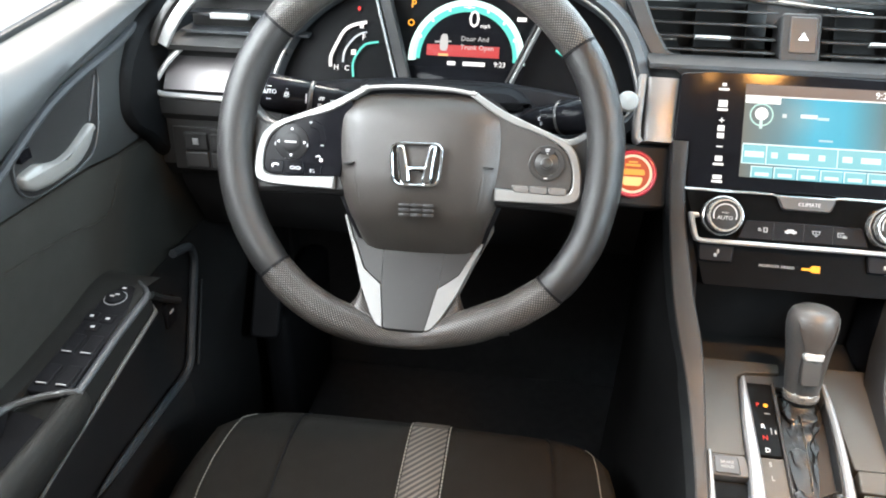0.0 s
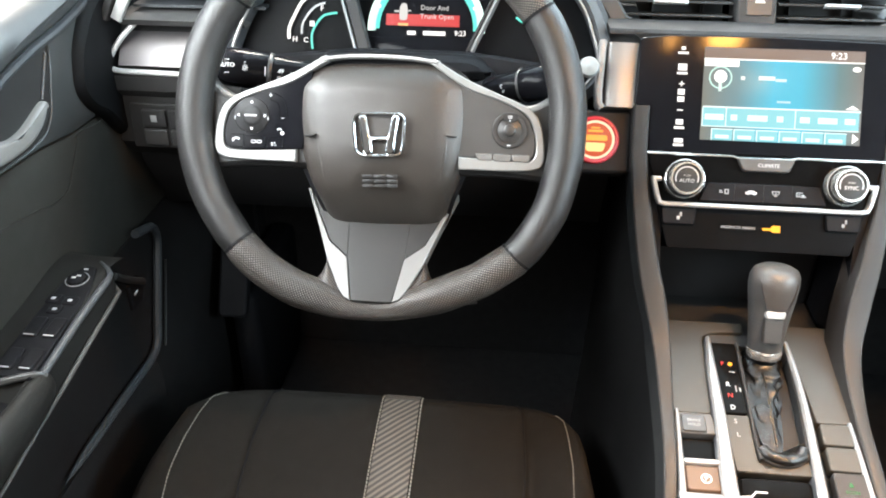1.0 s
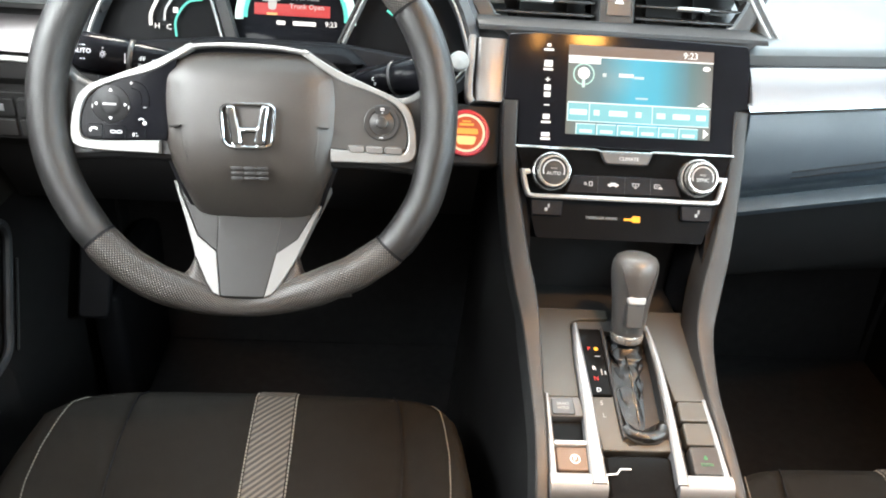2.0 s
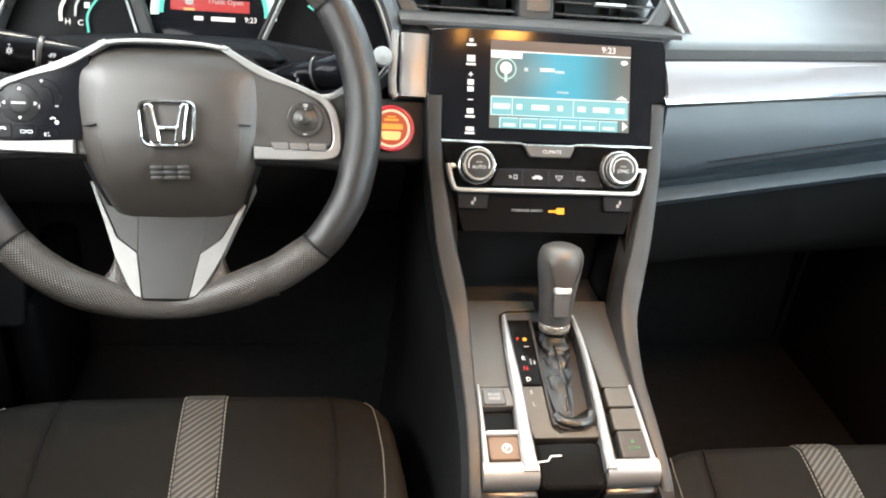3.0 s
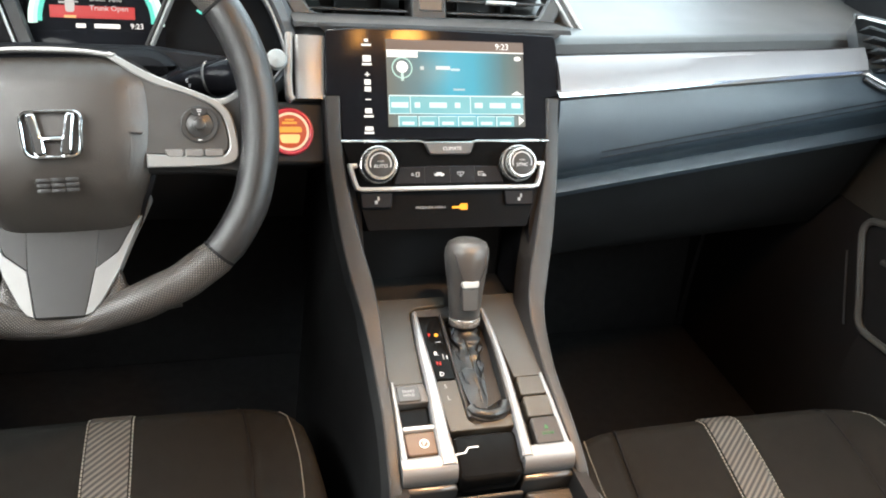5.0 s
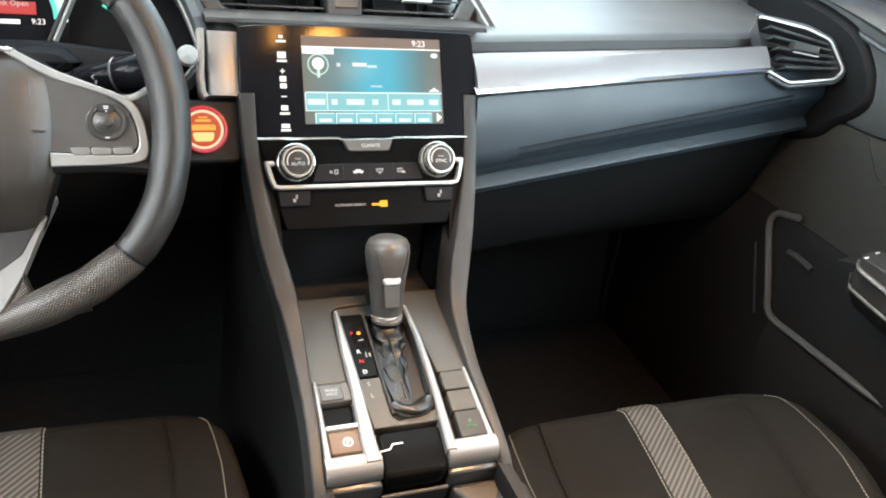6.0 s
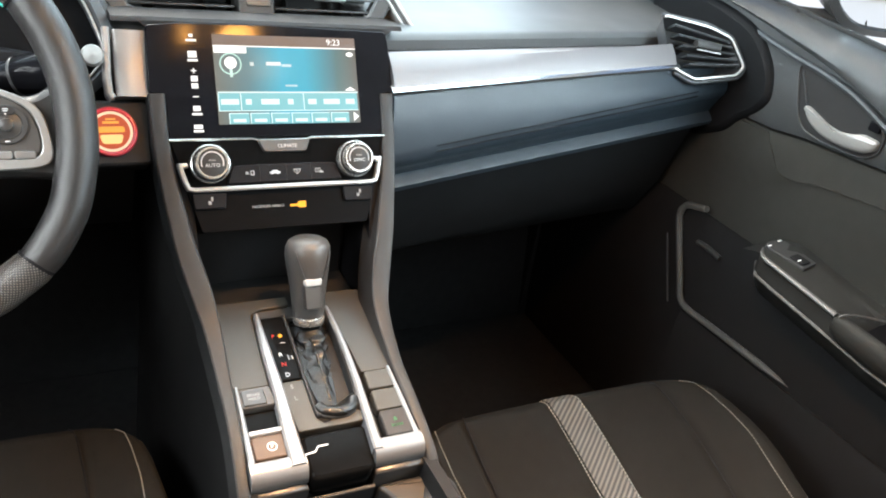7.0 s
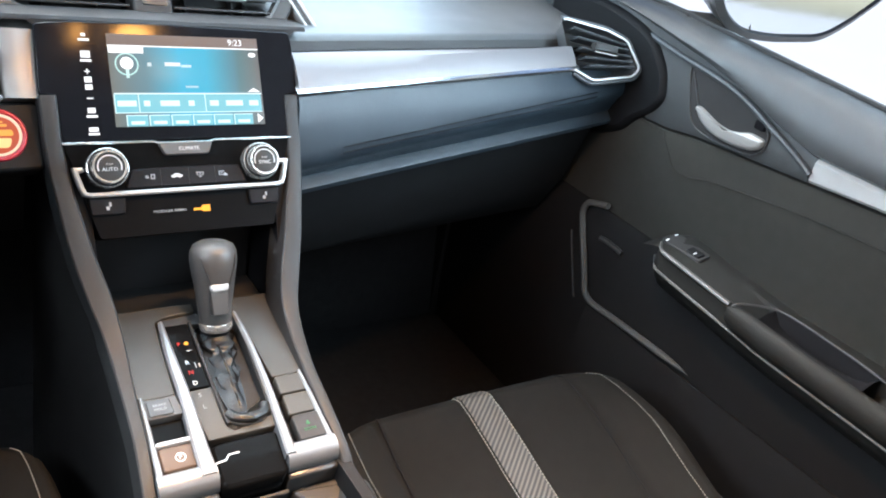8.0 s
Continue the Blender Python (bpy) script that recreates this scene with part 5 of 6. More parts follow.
t1, mark = stalk("indicator_stalk", (-0.411, 0.156, 0.676), (-0.546, 0.138, 0.6985), "black indicator stalk behind the steering wheel", 1.12)
for text, f, up, size in (("AUTO", 0.90, 0.001, 0.0060), ("*", 0.77, 0.001, 0.0056), ("OFF", 0.53, 0.002, 0.0056), ("--", 0.90, 0.0072, 0.008), ("--", 0.90, -0.0055, 0.008), ("|", 0.625, 0.001, 0.010), ("-", 0.77, 0.007, 0.006), ("ID", 0.53, -0.0045, 0.0045), ("--", 0.44, 0.003, 0.006)):
    mark(text, f, up, size)
t2, mark = stalk("wiper_stalk", (-0.292, 0.165, 0.668), (-0.2075, 0.130, 0.6985), "black wiper stalk behind the steering wheel")
for text, f, up, size in (("OFF", 0.40, 0.001, 0.0052), ("INT", 0.42, -0.004, 0.0046), ("--", 0.38, 0.006, 0.006), ("", 0.52, 0.005, 0.004), ("-", 0.54, -0.004, 0.006), ("", 0.73, 0.002, 0.003), ("-", 0.80, 0.001, 0.004)):
    mark(text, f, up, size)
part("white_cap", put(lathe([(0.004, -0.004), (0.0085, 0.0), (0.0105, 0.006), (0.0085, 0.012), (0.001, 0.0145)], 20), Matrix.Translation((-0.176, 0.163, 0.700)) @ Vector((0, -1, 0.5)).to_track_quat("Z", "Y").to_matrix().to_4x4()), mat("white_plastic", (0.15, 0.16, 0.16), 0.55), t2, "pale round end cap")

# ---- centre console ----
con = thing("center_console", (0, -0.05, 0.3), "dark centre console with grey side rails and silver frames", "centre console")


# stations down each rail: y, z, inner edge, outer edge
RAIL = [(0.1475, 0.6690, 0.1140, 0.1288), (0.1180, 0.6100, 0.1115, 0.1270), (0.0770, 0.5430, 0.0985, 0.1180), (0.0500, 0.5030, 0.0870, 0.1085), (0.0200, 0.4710, 0.0820, 0.0992), (-0.0350, 0.4445, 0.0832, 0.0958), (-0.0850, 0.4285, 0.0845, 0.0962), (-0.1350, 0.4030, 0.0875, 0.0990), (-0.1500, 0.3800, 0.0880, 0.0995)]


def rail_edge(s, k):
    """A smooth line along the rail through column k, which the passenger's side draws in a little towards the seats."""
    pts = []
    for y, z, a, b in RAIL:
        d = -0.003 * min(1, max(0, (0.03 - y) / 0.08)) if s > 0 else 0.0
        pts.append((s * ((a, b)[k] + d), y, z))
    return smooth_path(pts, 6)


for s in (-1, 1):
    inner, outer = rail_edge(s, 0), rail_edge(s, 1)
    loops = []
    for i, (p, q) in enumerate(zip(inner, outer)):
        a, b = inner[max(0, i - 1)], inner[min(len(inner) - 1, i + 1)]
        t = (b - a).normalized()
        side = Vector((s, 0, 0))
        top = t.cross(side)
        if top.z < 0:
            top = -top
        m = p.lerp(q, 0.45)
        # the inner wall falls away to the deck, the crown is gently rounded
        loops.append([v[:] for v in (p - side * 0.0060 - top * 0.030, p - side * 0.0010 - top * 0.0015, p + top * 0.0016, p + side * 0.0014 + top * 0.0028, m + top * 0.0036, q - side * 0.0014 + top * 0.0026, q + top * 0.0012, q + side * 0.0003 - top * 0.001, q + side * 0.002 - top * 0.030)])
    part("side_rail", rings(bmesh.new(), loops), M["rail"], con, "matt grey side rail", sharp=28)
    # flank down to the floor
    bm = rings(bmesh.new(), [[(s * x, y, z), (s * (x + 0.024), y, 0.02), (s * (x - 0.012), y, 0.02), (s * (x - 0.012), y, z)] for y, z, x in ((0.30, 0.56, 0.118), (0.13, 0.60, 0.118), (0.085, 0.53, 0.113), (0.05, 0.48, 0.103), (0.02, 0.45, 0.095), (-0.04, 0.43, 0.091), (-0.13, 0.40, 0.093), (-0.45, 0.40, 0.10))])
    # flank takes the same tone, its shade painted in
    part("flank", bm, M["low_shade"], con)
    bm = rings(bmesh.new(), [[(s * 0.098, 0.20, 0.66), (s * 0.124, 0.20, 0.66), (s * 0.112, 0.20, 0.40), (s * 0.098, 0.20, 0.40)], [(s * 0.098, 0.145, 0.66), (s * 0.124, 0.145, 0.66), (s * 0.104, 0.05, 0.47), (s * 0.09, 0.05, 0.47)]])
    part("stack_cheek", bm, M["dialface"], con)
# cavity behind the deck
part("tray_back", box(-0.095, 0.095, 0.16, 0.18, 0.43, 0.58, 0.003), M["hard"], con)
part("tray_floor", box(-0.095, 0.095, 0.06, 0.18, 0.40, 0.435, 0.003), M["dark"], con)
part("deck_core", put(slab([(-0.09, -0.135), (0.09, -0.135), (0.09, 0.07), (-0.09, 0.07)], -0.10, -0.012, 0.002), DECK), M["dark"], con)


def deck(pts, z0, z1, name, m, label="", edge=0.0012, r=0.0015, dome=0.0, parent=None):
    return part(name, put(slab(pts, z0, z1, edge, r, dome=dome), DECK), m, parent or con, label)


deck([(-0.086, -0.040), (-0.047, -0.040), (-0.0455, 0.02), (-0.044, 0.052), (-0.036, 0.058), (-0.002, 0.060), (-0.002, 0.073), (-0.084, 0.073)], -0.012, 0.0, "deck_plate", M["console"], "warm grey deck plate")
deck([(0.048, -0.042), (0.086, -0.042), (0.084, 0.073), (0.018, 0.073), (0.022, 0.060), (0.036, 0.052), (0.042, 0.02)], -0.012, 0.0, "deck_plate", M["console"], "warm grey deck plate")
deck([(-0.044, 0.046), (0.036, 0.046), (0.028, 0.062), (-0.038, 0.060)], -0.014, -0.004, "gate_back", M["satin"])
# silver frames: outer arm, front bar and inner strip
for s in (-1, 1):
    k = 0.0 if s < 0 else 0.001
    arm = [(-0.0795, -0.038), (-0.0805, -0.075), (-0.0818, -0.110), (-0.0828, -0.132)] if s < 0 else [(0.0768, -0.041), (0.0778, -0.075), (0.0780, -0.110), (0.0785, -0.132)]
    part("silver_arm", put(band([(p.x, p.y) for p in smooth_path([(*q, 0) for q in arm], 4)], lambda t: 0.0035 + 0.003 * t, -0.01, 0.0035, 0.0012), DECK), M["frame_silver"], con, "satin silver frame")
    ins = [(-0.0403, 0.049), (-0.0412, 0.0), (-0.0405, -0.05), (-0.0418, -0.095), (-0.0420, -0.134)]
    wide = [0.0045, 0.0100, 0.0115, 0.0135, 0.0150]
    if s > 0:
        ins = [(0.0352, 0.048), (0.0388, 0.010), (0.0392, -0.040), (0.0372, -0.090), (0.0350, -0.134)]
        wide = [0.0055, 0.0062, 0.0072, 0.0085, 0.0100]
    part("silver_strip", put(band([(p.x, p.y) for p in smooth_path([(*q, 0) for q in ins], 5)], lambda t: wide[min(3, int(t * 4))] * (1 - (t * 4 - min(3, int(t * 4)))) + wide[min(3, int(t * 4)) + 1] * (t * 4 - min(3, int(t * 4))), -0.012, 0.006, 0.002), DECK), M["frame_silver"], con, "satin silver strip beside the shift gate")
    xo, xi = s * (0.0862 if s < 0 else 0.0825), s * (0.034 if s < 0 else 0.0315)
    loops = []
    for y, z in ((-0.1225, 0.002), (-0.125, 0.0042), (-0.131, 0.0048), (-0.1375, 0.0024), (-0.1420, -0.0040), (-0.1440, -0.0120), (-0.1420, -0.0165), (-0.125, -0.0165)):
        loops.append((y, z))
    bm = rings(bmesh.new(), [[(x, y, z) for y, z in loops] for x in (xi, xi + s * 0.0015, xo - s * 0.003, xo)])
    part("silver_front", put(bm, DECK), M["frame_silver"], con, "rounded silver front bar")
    part("front_foot", put(slab([(xi, -0.1490), (xo + s * 0.003, -0.1490), (xo + s * 0.003, -0.135), (xi, -0.135)], -0.06, -0.0150, 0.003), DECK), M["satin"], con)
# driver-side switches
deck([(-0.0785, -0.063), (-0.0445, -0.063), (-0.0475, -0.0405), (-0.0785, -0.0405)], -0.008, 0.0015, "switch_surround", M["button"])
deck([(-0.0765, -0.0615), (-0.0535, -0.0615), (-0.0545, -0.043), (-0.0765, -0.043)], 0.001, 0.003, "brake_hold_switch", M["satin"], "grey brake hold switch")
for txt, y in (("BRAKE", -0.050), ("HOLD", -0.0545)):
    part("lettering", put(words(txt, 0.0042), DECK @ at2(-0.065, y, 0.0031)), M["dimprint"], con, smooth=False)
deck([(-0.0785, -0.122), (-0.0425, -0.122), (-0.044, -0.064), (-0.0785, -0.064)], -0.03, -0.006, "switch_well", M["lid"], "gloss black switch well")
BR = mat("bronze_brown_switch", (0.055, 0.030, 0.016), 0.4, 0.1)
deck([(-0.0785, -0.1205), (-0.0435, -0.1205), (-0.0435, -0.0945), (-0.0785, -0.0945)], -0.022, 0.001, "parking_brake_switch", BR, "brown parking brake switch", 0.002, 0.003)
deck([(-0.0785, -0.0945), (-0.0435, -0.0945), (-0.0435, -0.0895), (-0.0785, -0.0895)], -0.01, 0.0035, "switch_lip", M["silver"], "silver pull lip")
part("ring_mark", put(band(circle(0.0042, 20), 0.001, 0.0010, 0.0015, 0.0001, True), DECK @ at2(-0.0605, -0.108)), M["print"], con)
part("lettering", put(words("P", 0.006), DECK @ at2(-0.0605, -0.108, 0.0013)), M["print"], con, smooth=False)
# passenger-side covers
for y0, y1, nm in ((-0.0655, -0.043, "blank_cover"), (-0.0915, -0.067, "blank_cover"), (-0.1225, -0.093, "econ_switch")):
    deck([(0.0485, y0), (0.0775, y0), (0.0765, y1), (0.0495, y1)], -0.008, 0.002 if nm == "blank_cover" else 0.003, nm, M["console"] if nm == "blank_cover" else M["dark"])
part("lettering", put(words("ECON", 0.0042), DECK @ at2(0.0625, -0.112, 0.0031)), M["green"], con, smooth=False)
part("leaf_icon", put(slab(rounded([(0.0600, -0.107), (0.0650, -0.107), (0.0625, -0.1015)], 0.002, 3), 0.003, 0.0034, 0.0001), DECK), M["green"], con)
# shift gate
gate = [(-0.0355, 0.046), (-0.0125, 0.046), (0.034, 0.046), (0.0375, 0.0), (0.038, -0.06), (0.034, -0.0975), (-0.0325, -0.0975), (-0.036, -0.04)]
deck([(-0.0125, 0.046), (-0.0115, -0.086), (-0.0055, -0.0915), (-0.0055, -0.0975), (-0.0325, -0.0975), (-0.0365, -0.038), (-0.0125, -0.038)], -0.012, -0.001, "gate_plate", M["console"], "warm grey shift gate plate")
deck([(-0.0120, -0.086), (0.0335, -0.084), (0.036, -0.06), (0.038, -0.06), (0.034, -0.0975), (-0.0325, -0.0975), (-0.012, -0.0895)], -0.012, -0.0012, "gate_plate", M["console"])
deck([(-0.0375, -0.0372), (-0.0128, -0.0372), (-0.0128, 0.046), (-0.0385, 0.046)], -0.012, 0.0, "gear_panel", M["lid"], "gloss black gear letter panel")
slot = [(-0.0115, 0.046), (-0.0105, -0.072), (-0.0065, -0.0825), (0.003, -0.0885), (0.019, -0.0885), (0.029, -0.0825), (0.0335, -0.072), (0.0365, 0.0), (0.035, 0.046)]
part("gate_rim", put(band([(p.x, p.y) for p in smooth_path([(*q, 0) for q in slot], 5)], 0.003, -0.012, 0.0022, 0.001), DECK), M["dark"], con)
for t, y, m, x in (("R", -0.005, M["print"], -0.027), ("N", -0.0175, M["red"], -0.0265), ("D", -0.031, M["print"], -0.026), ("S", -0.0455, M["dimprint"], -0.0255), ("L", -0.0595, M["dimprint"], -0.025)):
    part("lettering", put(words(t, 0.0068), DECK @ at2(x, y, 0.0003 if y > -0.04 else -0.0008)), m, con, smooth=False)
part("lettering", put(words("P", 0.0062), DECK @ at2(-0.029, 0.0195, 0.0003)), M["red"], con, smooth=False)
part("gear_lamp", put(slab(circle(0.0022, 12), 0, 0.0005, 0.0001), DECK @ at2(-0.0215, 0.0195)), M["amber"], con, "lit amber gear lamp")
for x0, x1, y0, y1 in ((-0.024, -0.0185, 0.0095, 0.0105), (-0.017, -0.0155, -0.008, -0.0125), (-0.0205, -0.0195, -0.006, -0.013)):
    plate(x0, x1, min(y0, y1), max(y0, y1), 0.0002, "gate_mark", M["dimprint"], con, DECK)
deck([(-0.0335, -0.148), (0.0305, -0.148), (0.0345, -0.0985), (-0.0325, -0.0985)], -0.03, -0.004, "gloss_lid", M["lid"], "gloss black sliding lid", 0.004, 0.003)
part("lid_mark", put(band([(-0.032, -0.1205), (-0.022, -0.1195), (-0.018, -0.1145), (-0.008, -0.1145)], 0.0014, -0.005, -0.0034, 0.0002), DECK), M["print"], con)
ARMF = mat("console_side_skin", (0.016, 0.0165, 0.0165), 0.5, bump=0.2, grain=1200)
# cup holder in front of the lid
deck([(-0.1, -0.31), (0.1, -0.31), (0.1, -0.152), (-0.1, -0.152)], -0.11, -0.10, "cup_floor", M["black"], "gloss black cup holder floor")
for s in (-1, 1):
    deck([(s * 0.098, -0.42), (s * 0.098, -0.15), (s * 0.034, -0.15), (s * 0.044, -0.165), (s * 0.060, -0.19), (s * 0.066, -0.23), (s * 0.066, -0.42)], -0.06, -0.034, "cup_rim", M["satin"], "grey cup holder rim", 0.004, 0.004)
    part("armrest_front", put(slab([(s * 0.06, -0.45), (s * 0.115, -0.45), (s * 0.118, -0.165), (s * 0.108, -0.15), (s * 0.085, -0.15), (s * 0.07, -0.17)], -0.08, -0.026, 0.018, 0.02), DECK), ARMF, con)
part("cup_edge", put(band([(-0.034, -0.152), (0.032, -0.152)], 0.004, -0.06, -0.030, 0.001), DECK), M["satin"], con)

# ---- gear shifter ----
gs = thing("gear_shifter", (0.012, 0.03, 0.44), "leather gear shifter with a silver release button", "gear shifter")
ax0, ax1 = Vector((0.0135, 0.036, 0.462)), Vector((0.0135, 0.060, 0.548))
kdir = (ax1 - ax0).normalized()
KM = Matrix.Translation(ax0) @ kdir.to_track_quat("Z", "Y").to_matrix().to_4x4()
L = (ax1 - ax0).length
loops = []
for f, rx, ry in ((0.0, 0.0165, 0.0165), (0.12, 0.0178, 0.0182), (0.3, 0.0192, 0.0202), (0.48, 0.0212, 0.0225), (0.62, 0.0232, 0.024), (0.76, 0.0246, 0.0250), (0.86, 0.0240, 0.0243), (0.925, 0.0212, 0.0216), (0.96, 0.0155, 0.016), (0.978, 0.0075, 0.008), (0.98, 0.001, 0.001)):
    loops.append([(rx * 0.93 * math.cos(a) * (1 + 0.05 * math.cos(2 * a) ** 2), ry * math.sin(a), f * L) for a in [2 * math.pi * i / 28 for i in range(28)]])
part("knob", put(rings(bmesh.new(), loops), KM), M["knob"], gs, "pear-shaped leather knob")
# which way is the driver's side of the knob
for s in (-1, 1):
    st = []
    for f, rx, ry, turn in ((0.50, 0.0214, 0.0227, 20), (0.62, 0.0232, 0.024, 27), (0.76, 0.0246, 0.0250, 38), (0.86, 0.0240, 0.0243, 47), (0.925, 0.0212, 0.0216, 58), (0.955, 0.0165, 0.017, 75)):
        a = radians(-90 + s * turn)
        st.append(ax0 + Vector((rx * 0.97 * math.cos(a), ry * 1.03 * math.sin(a), 0)) + kdir * f * L)
    part("seam", sweep(smooth_path(st, 4), circle(0.0007, 6), (1, 0, 0)), M["dark"], gs)
bfr = frame_of(ax0 + kdir * 0.036 + Vector((-0.0014, -0.0215, 0.000)), (0, 0.40, 0.9), (0.05, -0.92, 0.40))
part("release_plate", put(slab([(-0.0085, -0.016), (0.0085, -0.016), (0.0095, 0.016), (-0.0095, 0.016)], -0.006, 0.002, 0.001, 0.002), bfr), M["gunmetal"], gs, "grey metal plate under the knob")
part("release_button", put(slab([(-0.0092, 0.0085), (0.0092, 0.0085), (0.0098, 0.0165), (-0.0098, 0.0165)], -0.004, 0.005, 0.0014, 0.0015), bfr), M["silver"], gs, "silver release button")
part("collar", put(lathe([(0.0160, -0.008), (0.0168, -0.006), (0.0172, -0.001), (0.0165, 0.001), (0.013, 0.001)], 28), KM), M["knobring"], gs, "chrome collar")
# gathered leather boot down to the slot
loops = []
NB, NK = 48, 22
for k in range(NK + 1):
    f = k / NK
    top_c = ax0 + Vector((0, 0, -0.010))
    loop = []
    for i in range(NB):
        a = 2 * math.pi * i / NB
        ca, sa = math.cos(a), math.sin(a)
        bx = (0.0132 - 0.0030 * max(0, -sa)) * math.copysign(abs(ca) ** 0.7, ca)
        by = 0.055 * math.copysign(abs(sa) ** 0.75, sa)
        flare = math.exp(-((f - 0.2) / 0.11) ** 2)
        r = 0.0142 + 0.0048 * flare * (1 + 0.5 * max(0, -ca))
        p0 = top_c + Vector((r * ca, r * sa, -0.012 * f))
        p1 = DECK @ Vector((0.0068 + bx, -0.024 + by, -0.008))
        p = p0.lerp(p1, f ** 1.6)
        p.z = p0.z * (1 - f) + p1.z * f + 0.008 * math.sin(math.pi * f) * max(0, -sa)
        env = math.sin(math.pi * min(1, f * 1.05))
        crease = abs(noise.noise(Vector((p.x * 95, p.y * 70, p.z * 75)))) * 0.0062 - 0.0016
        fold = 0.0014 * math.sin(f * 30 + 1.3 * math.sin(a * 3)) + 0.0012 * math.sin(a * 5 + f * 4)
        p += Vector((ca, sa, 0.6)) * (crease + fold) * env
        loop.append(p[:])
    loops.append(loop)
part("boot", rings(bmesh.new(), loops), M["boot"], gs, "creased black leather boot", sharp=70)
ridge = [ax0 + Vector((-0.003, -0.0165, -0.016)), DECK @ Vector((0.003, -0.02, 0.0165)), DECK @ Vector((0.0050, -0.05, 0.008)), DECK @ Vector((0.0065, -0.076, 0.001))]
part("boot_hem", put(sweep(smooth_path([(-0.0065, -0.073, -0.001), (-0.002, -0.0805, 0.000), (0.0115, -0.0845, 0.001), (0.0250, -0.0805, 0.000), (0.0300, -0.072, -0.001)], 4), circle(0.0062, 10)), DECK), M["boot"], gs, "rolled leather hem")
part("boot_seam", tube(ridge, 0.0008, 5, 6), M["boot"], gs)


# ---- seats ----
def seat(x0, yf, z0, label, wide, grow, shrink):
    st = thing("car_seat", (x0, yf - 0.2, 0.15), label, "seat", "front seats")
    prof = [(0.0, -0.24), (0.006, -0.14), (0.008, -0.07), (0.005, -0.03), (-0.002, -0.010), (-0.016, -0.003), (-0.045, -0.007), (-0.09, -0.017), (-0.14, -0.030), (-0.2, -0.044), (-0.28, -0.058), (-0.36, -0.066), (-0.46, -0.07)]

    def surf(u, v):
        """A place on the cushion, u across from -1 to 1, v along the profile."""
        i = min(len(prof) - 2, max(0, int(v)))
        f = v - i
        dy = prof[i][0] * (1 - f) + prof[i + 1][0] * f
        dz = prof[i][1] * (1 - f) + prof[i + 1][1] * f
        hw = wide + 0.010 * min(1, max(0, -dy / 0.08)) - 0.030 * min(1, max(0, (-dy - 0.13) / 0.2))
        au = abs(u)
        # wider towards the door, narrower beside the console
        over = max(0, au - 0.4) / 0.6
        hw += over * (grow if u * x0 > 0 else -shrink) / max(au, 0.1)
        k = min(1, max(0, (au - 0.58) / 0.22))
        bol = 0.020 * k * k * (3 - 2 * k) * min(1, max(0, (-dy) / 0.12))
        groove = -0.004 * math.exp(-(((au - 0.60) / 0.018) ** 2)) if dy < -0.01 else 0
        drop = 0.0 if au < 0.86 else -0.20 * ((au - 0.86) / 0.14) ** 2.2
        corner = 0.12 * au**9
        puff = 0.006 * (1 - au * au)
        return Vector((x0 + hw * u, yf + dy - corner, z0 + dz + bol + groove + drop * (0.4 if dz < -0.05 else 1) + puff))

    us = [-1 + 2 * i / 60 for i in range(61)]
    vs = [j * (len(prof) - 1) / 48 for j in range(49)]
    bm = rings(bmesh.new(), [[surf(u, v)[:] for u in us] for v in vs], closed=False)
    c = part("cushion", bm, M["seat"], st, "dark woven cushion with raised bolsters", sharp=75)
    # ribbed stripe up the middle
    bm = rings(bmesh.new(), [[(surf(u, v) + Vector((0, 0.0015 if v < 4 else 0, 0.0022)))[:] for u in [-0.0825 + 0.165 * i / 4 for i in range(5)]] for v in [1.5 + (len(prof) - 2.5) * j / 60 for j in range(61)]], closed=False)
    part("ribbed_stripe", bm, M["stripe"], st, "grey ribbed stripe")
    for u in (-0.091, 0.091):
        line_of(st, [surf(u, 1.5 + 10.4 * j / 44) + Vector((0, 0.001, 0.0006)) for j in range(45)], 0.0008)
    for u in (-0.80, 0.80, -0.58, 0.58):
        pts = [surf(u * (1 - 0.10 * max(0, 1 - (v - 3) / 3) ** 2), v) + Vector((0, 0.0004, 0.0008)) for v in [3.2 + 8.6 * j / 44 for j in range(45)]]
        if abs(u) > 0.7:
            line_of(st, pts, 0.0006)
        else:
            part("seam_groove", sweep(pts, circle(0.0010, 6), (0.3, 0.1, 1)), M["dialface"], st)
    part("base", box(x0 - 0.2, x0 + 0.2, yf - 0.44, yf - 0.05, 0.0, z0 - 0.09, 0.01), M["dark"], st)
    return st


def line_of(parent, pts, r):
    """A row of stitches along the points, as one thread with short gaps."""
    bm = bmesh.new()
    p = []
    for a, b in zip(pts, pts[1:]):
        n = max(1, int((b - a).length / 0.0014))
        p += [a.lerp(b, i / n) for i in range(n)]
    for i in range(0, len(p) - 2, 3):
        sweep([p[i], p[i + 2]], circle(r, 5), (0.3, 0.2, 1), bm)
    part("stitching", bm, M["thread"], parent, "pale stitching")


seat(-0.3605, 0.094, 0.316, "dark fabric driver seat cushion with grey ribbed stripe", 0.252, 0.036, 0.02)
seat(0.3585, 0.012, 0.298, "dark fabric passenger seat cushion with grey ribbed stripe", 0.268, 0.004, 0.035)


# ---- doors ----
def lin(y, table):
    """Straight lines between (y, z) pairs, y falling."""
    if y >= table[0][0]:
        return table[0][1]
    for (a, b), (c, d) in zip(table, table[1:]):
        if y >= c:
            return b + (d - b) * (a - y) / (a - c)
    return table[-1][1]


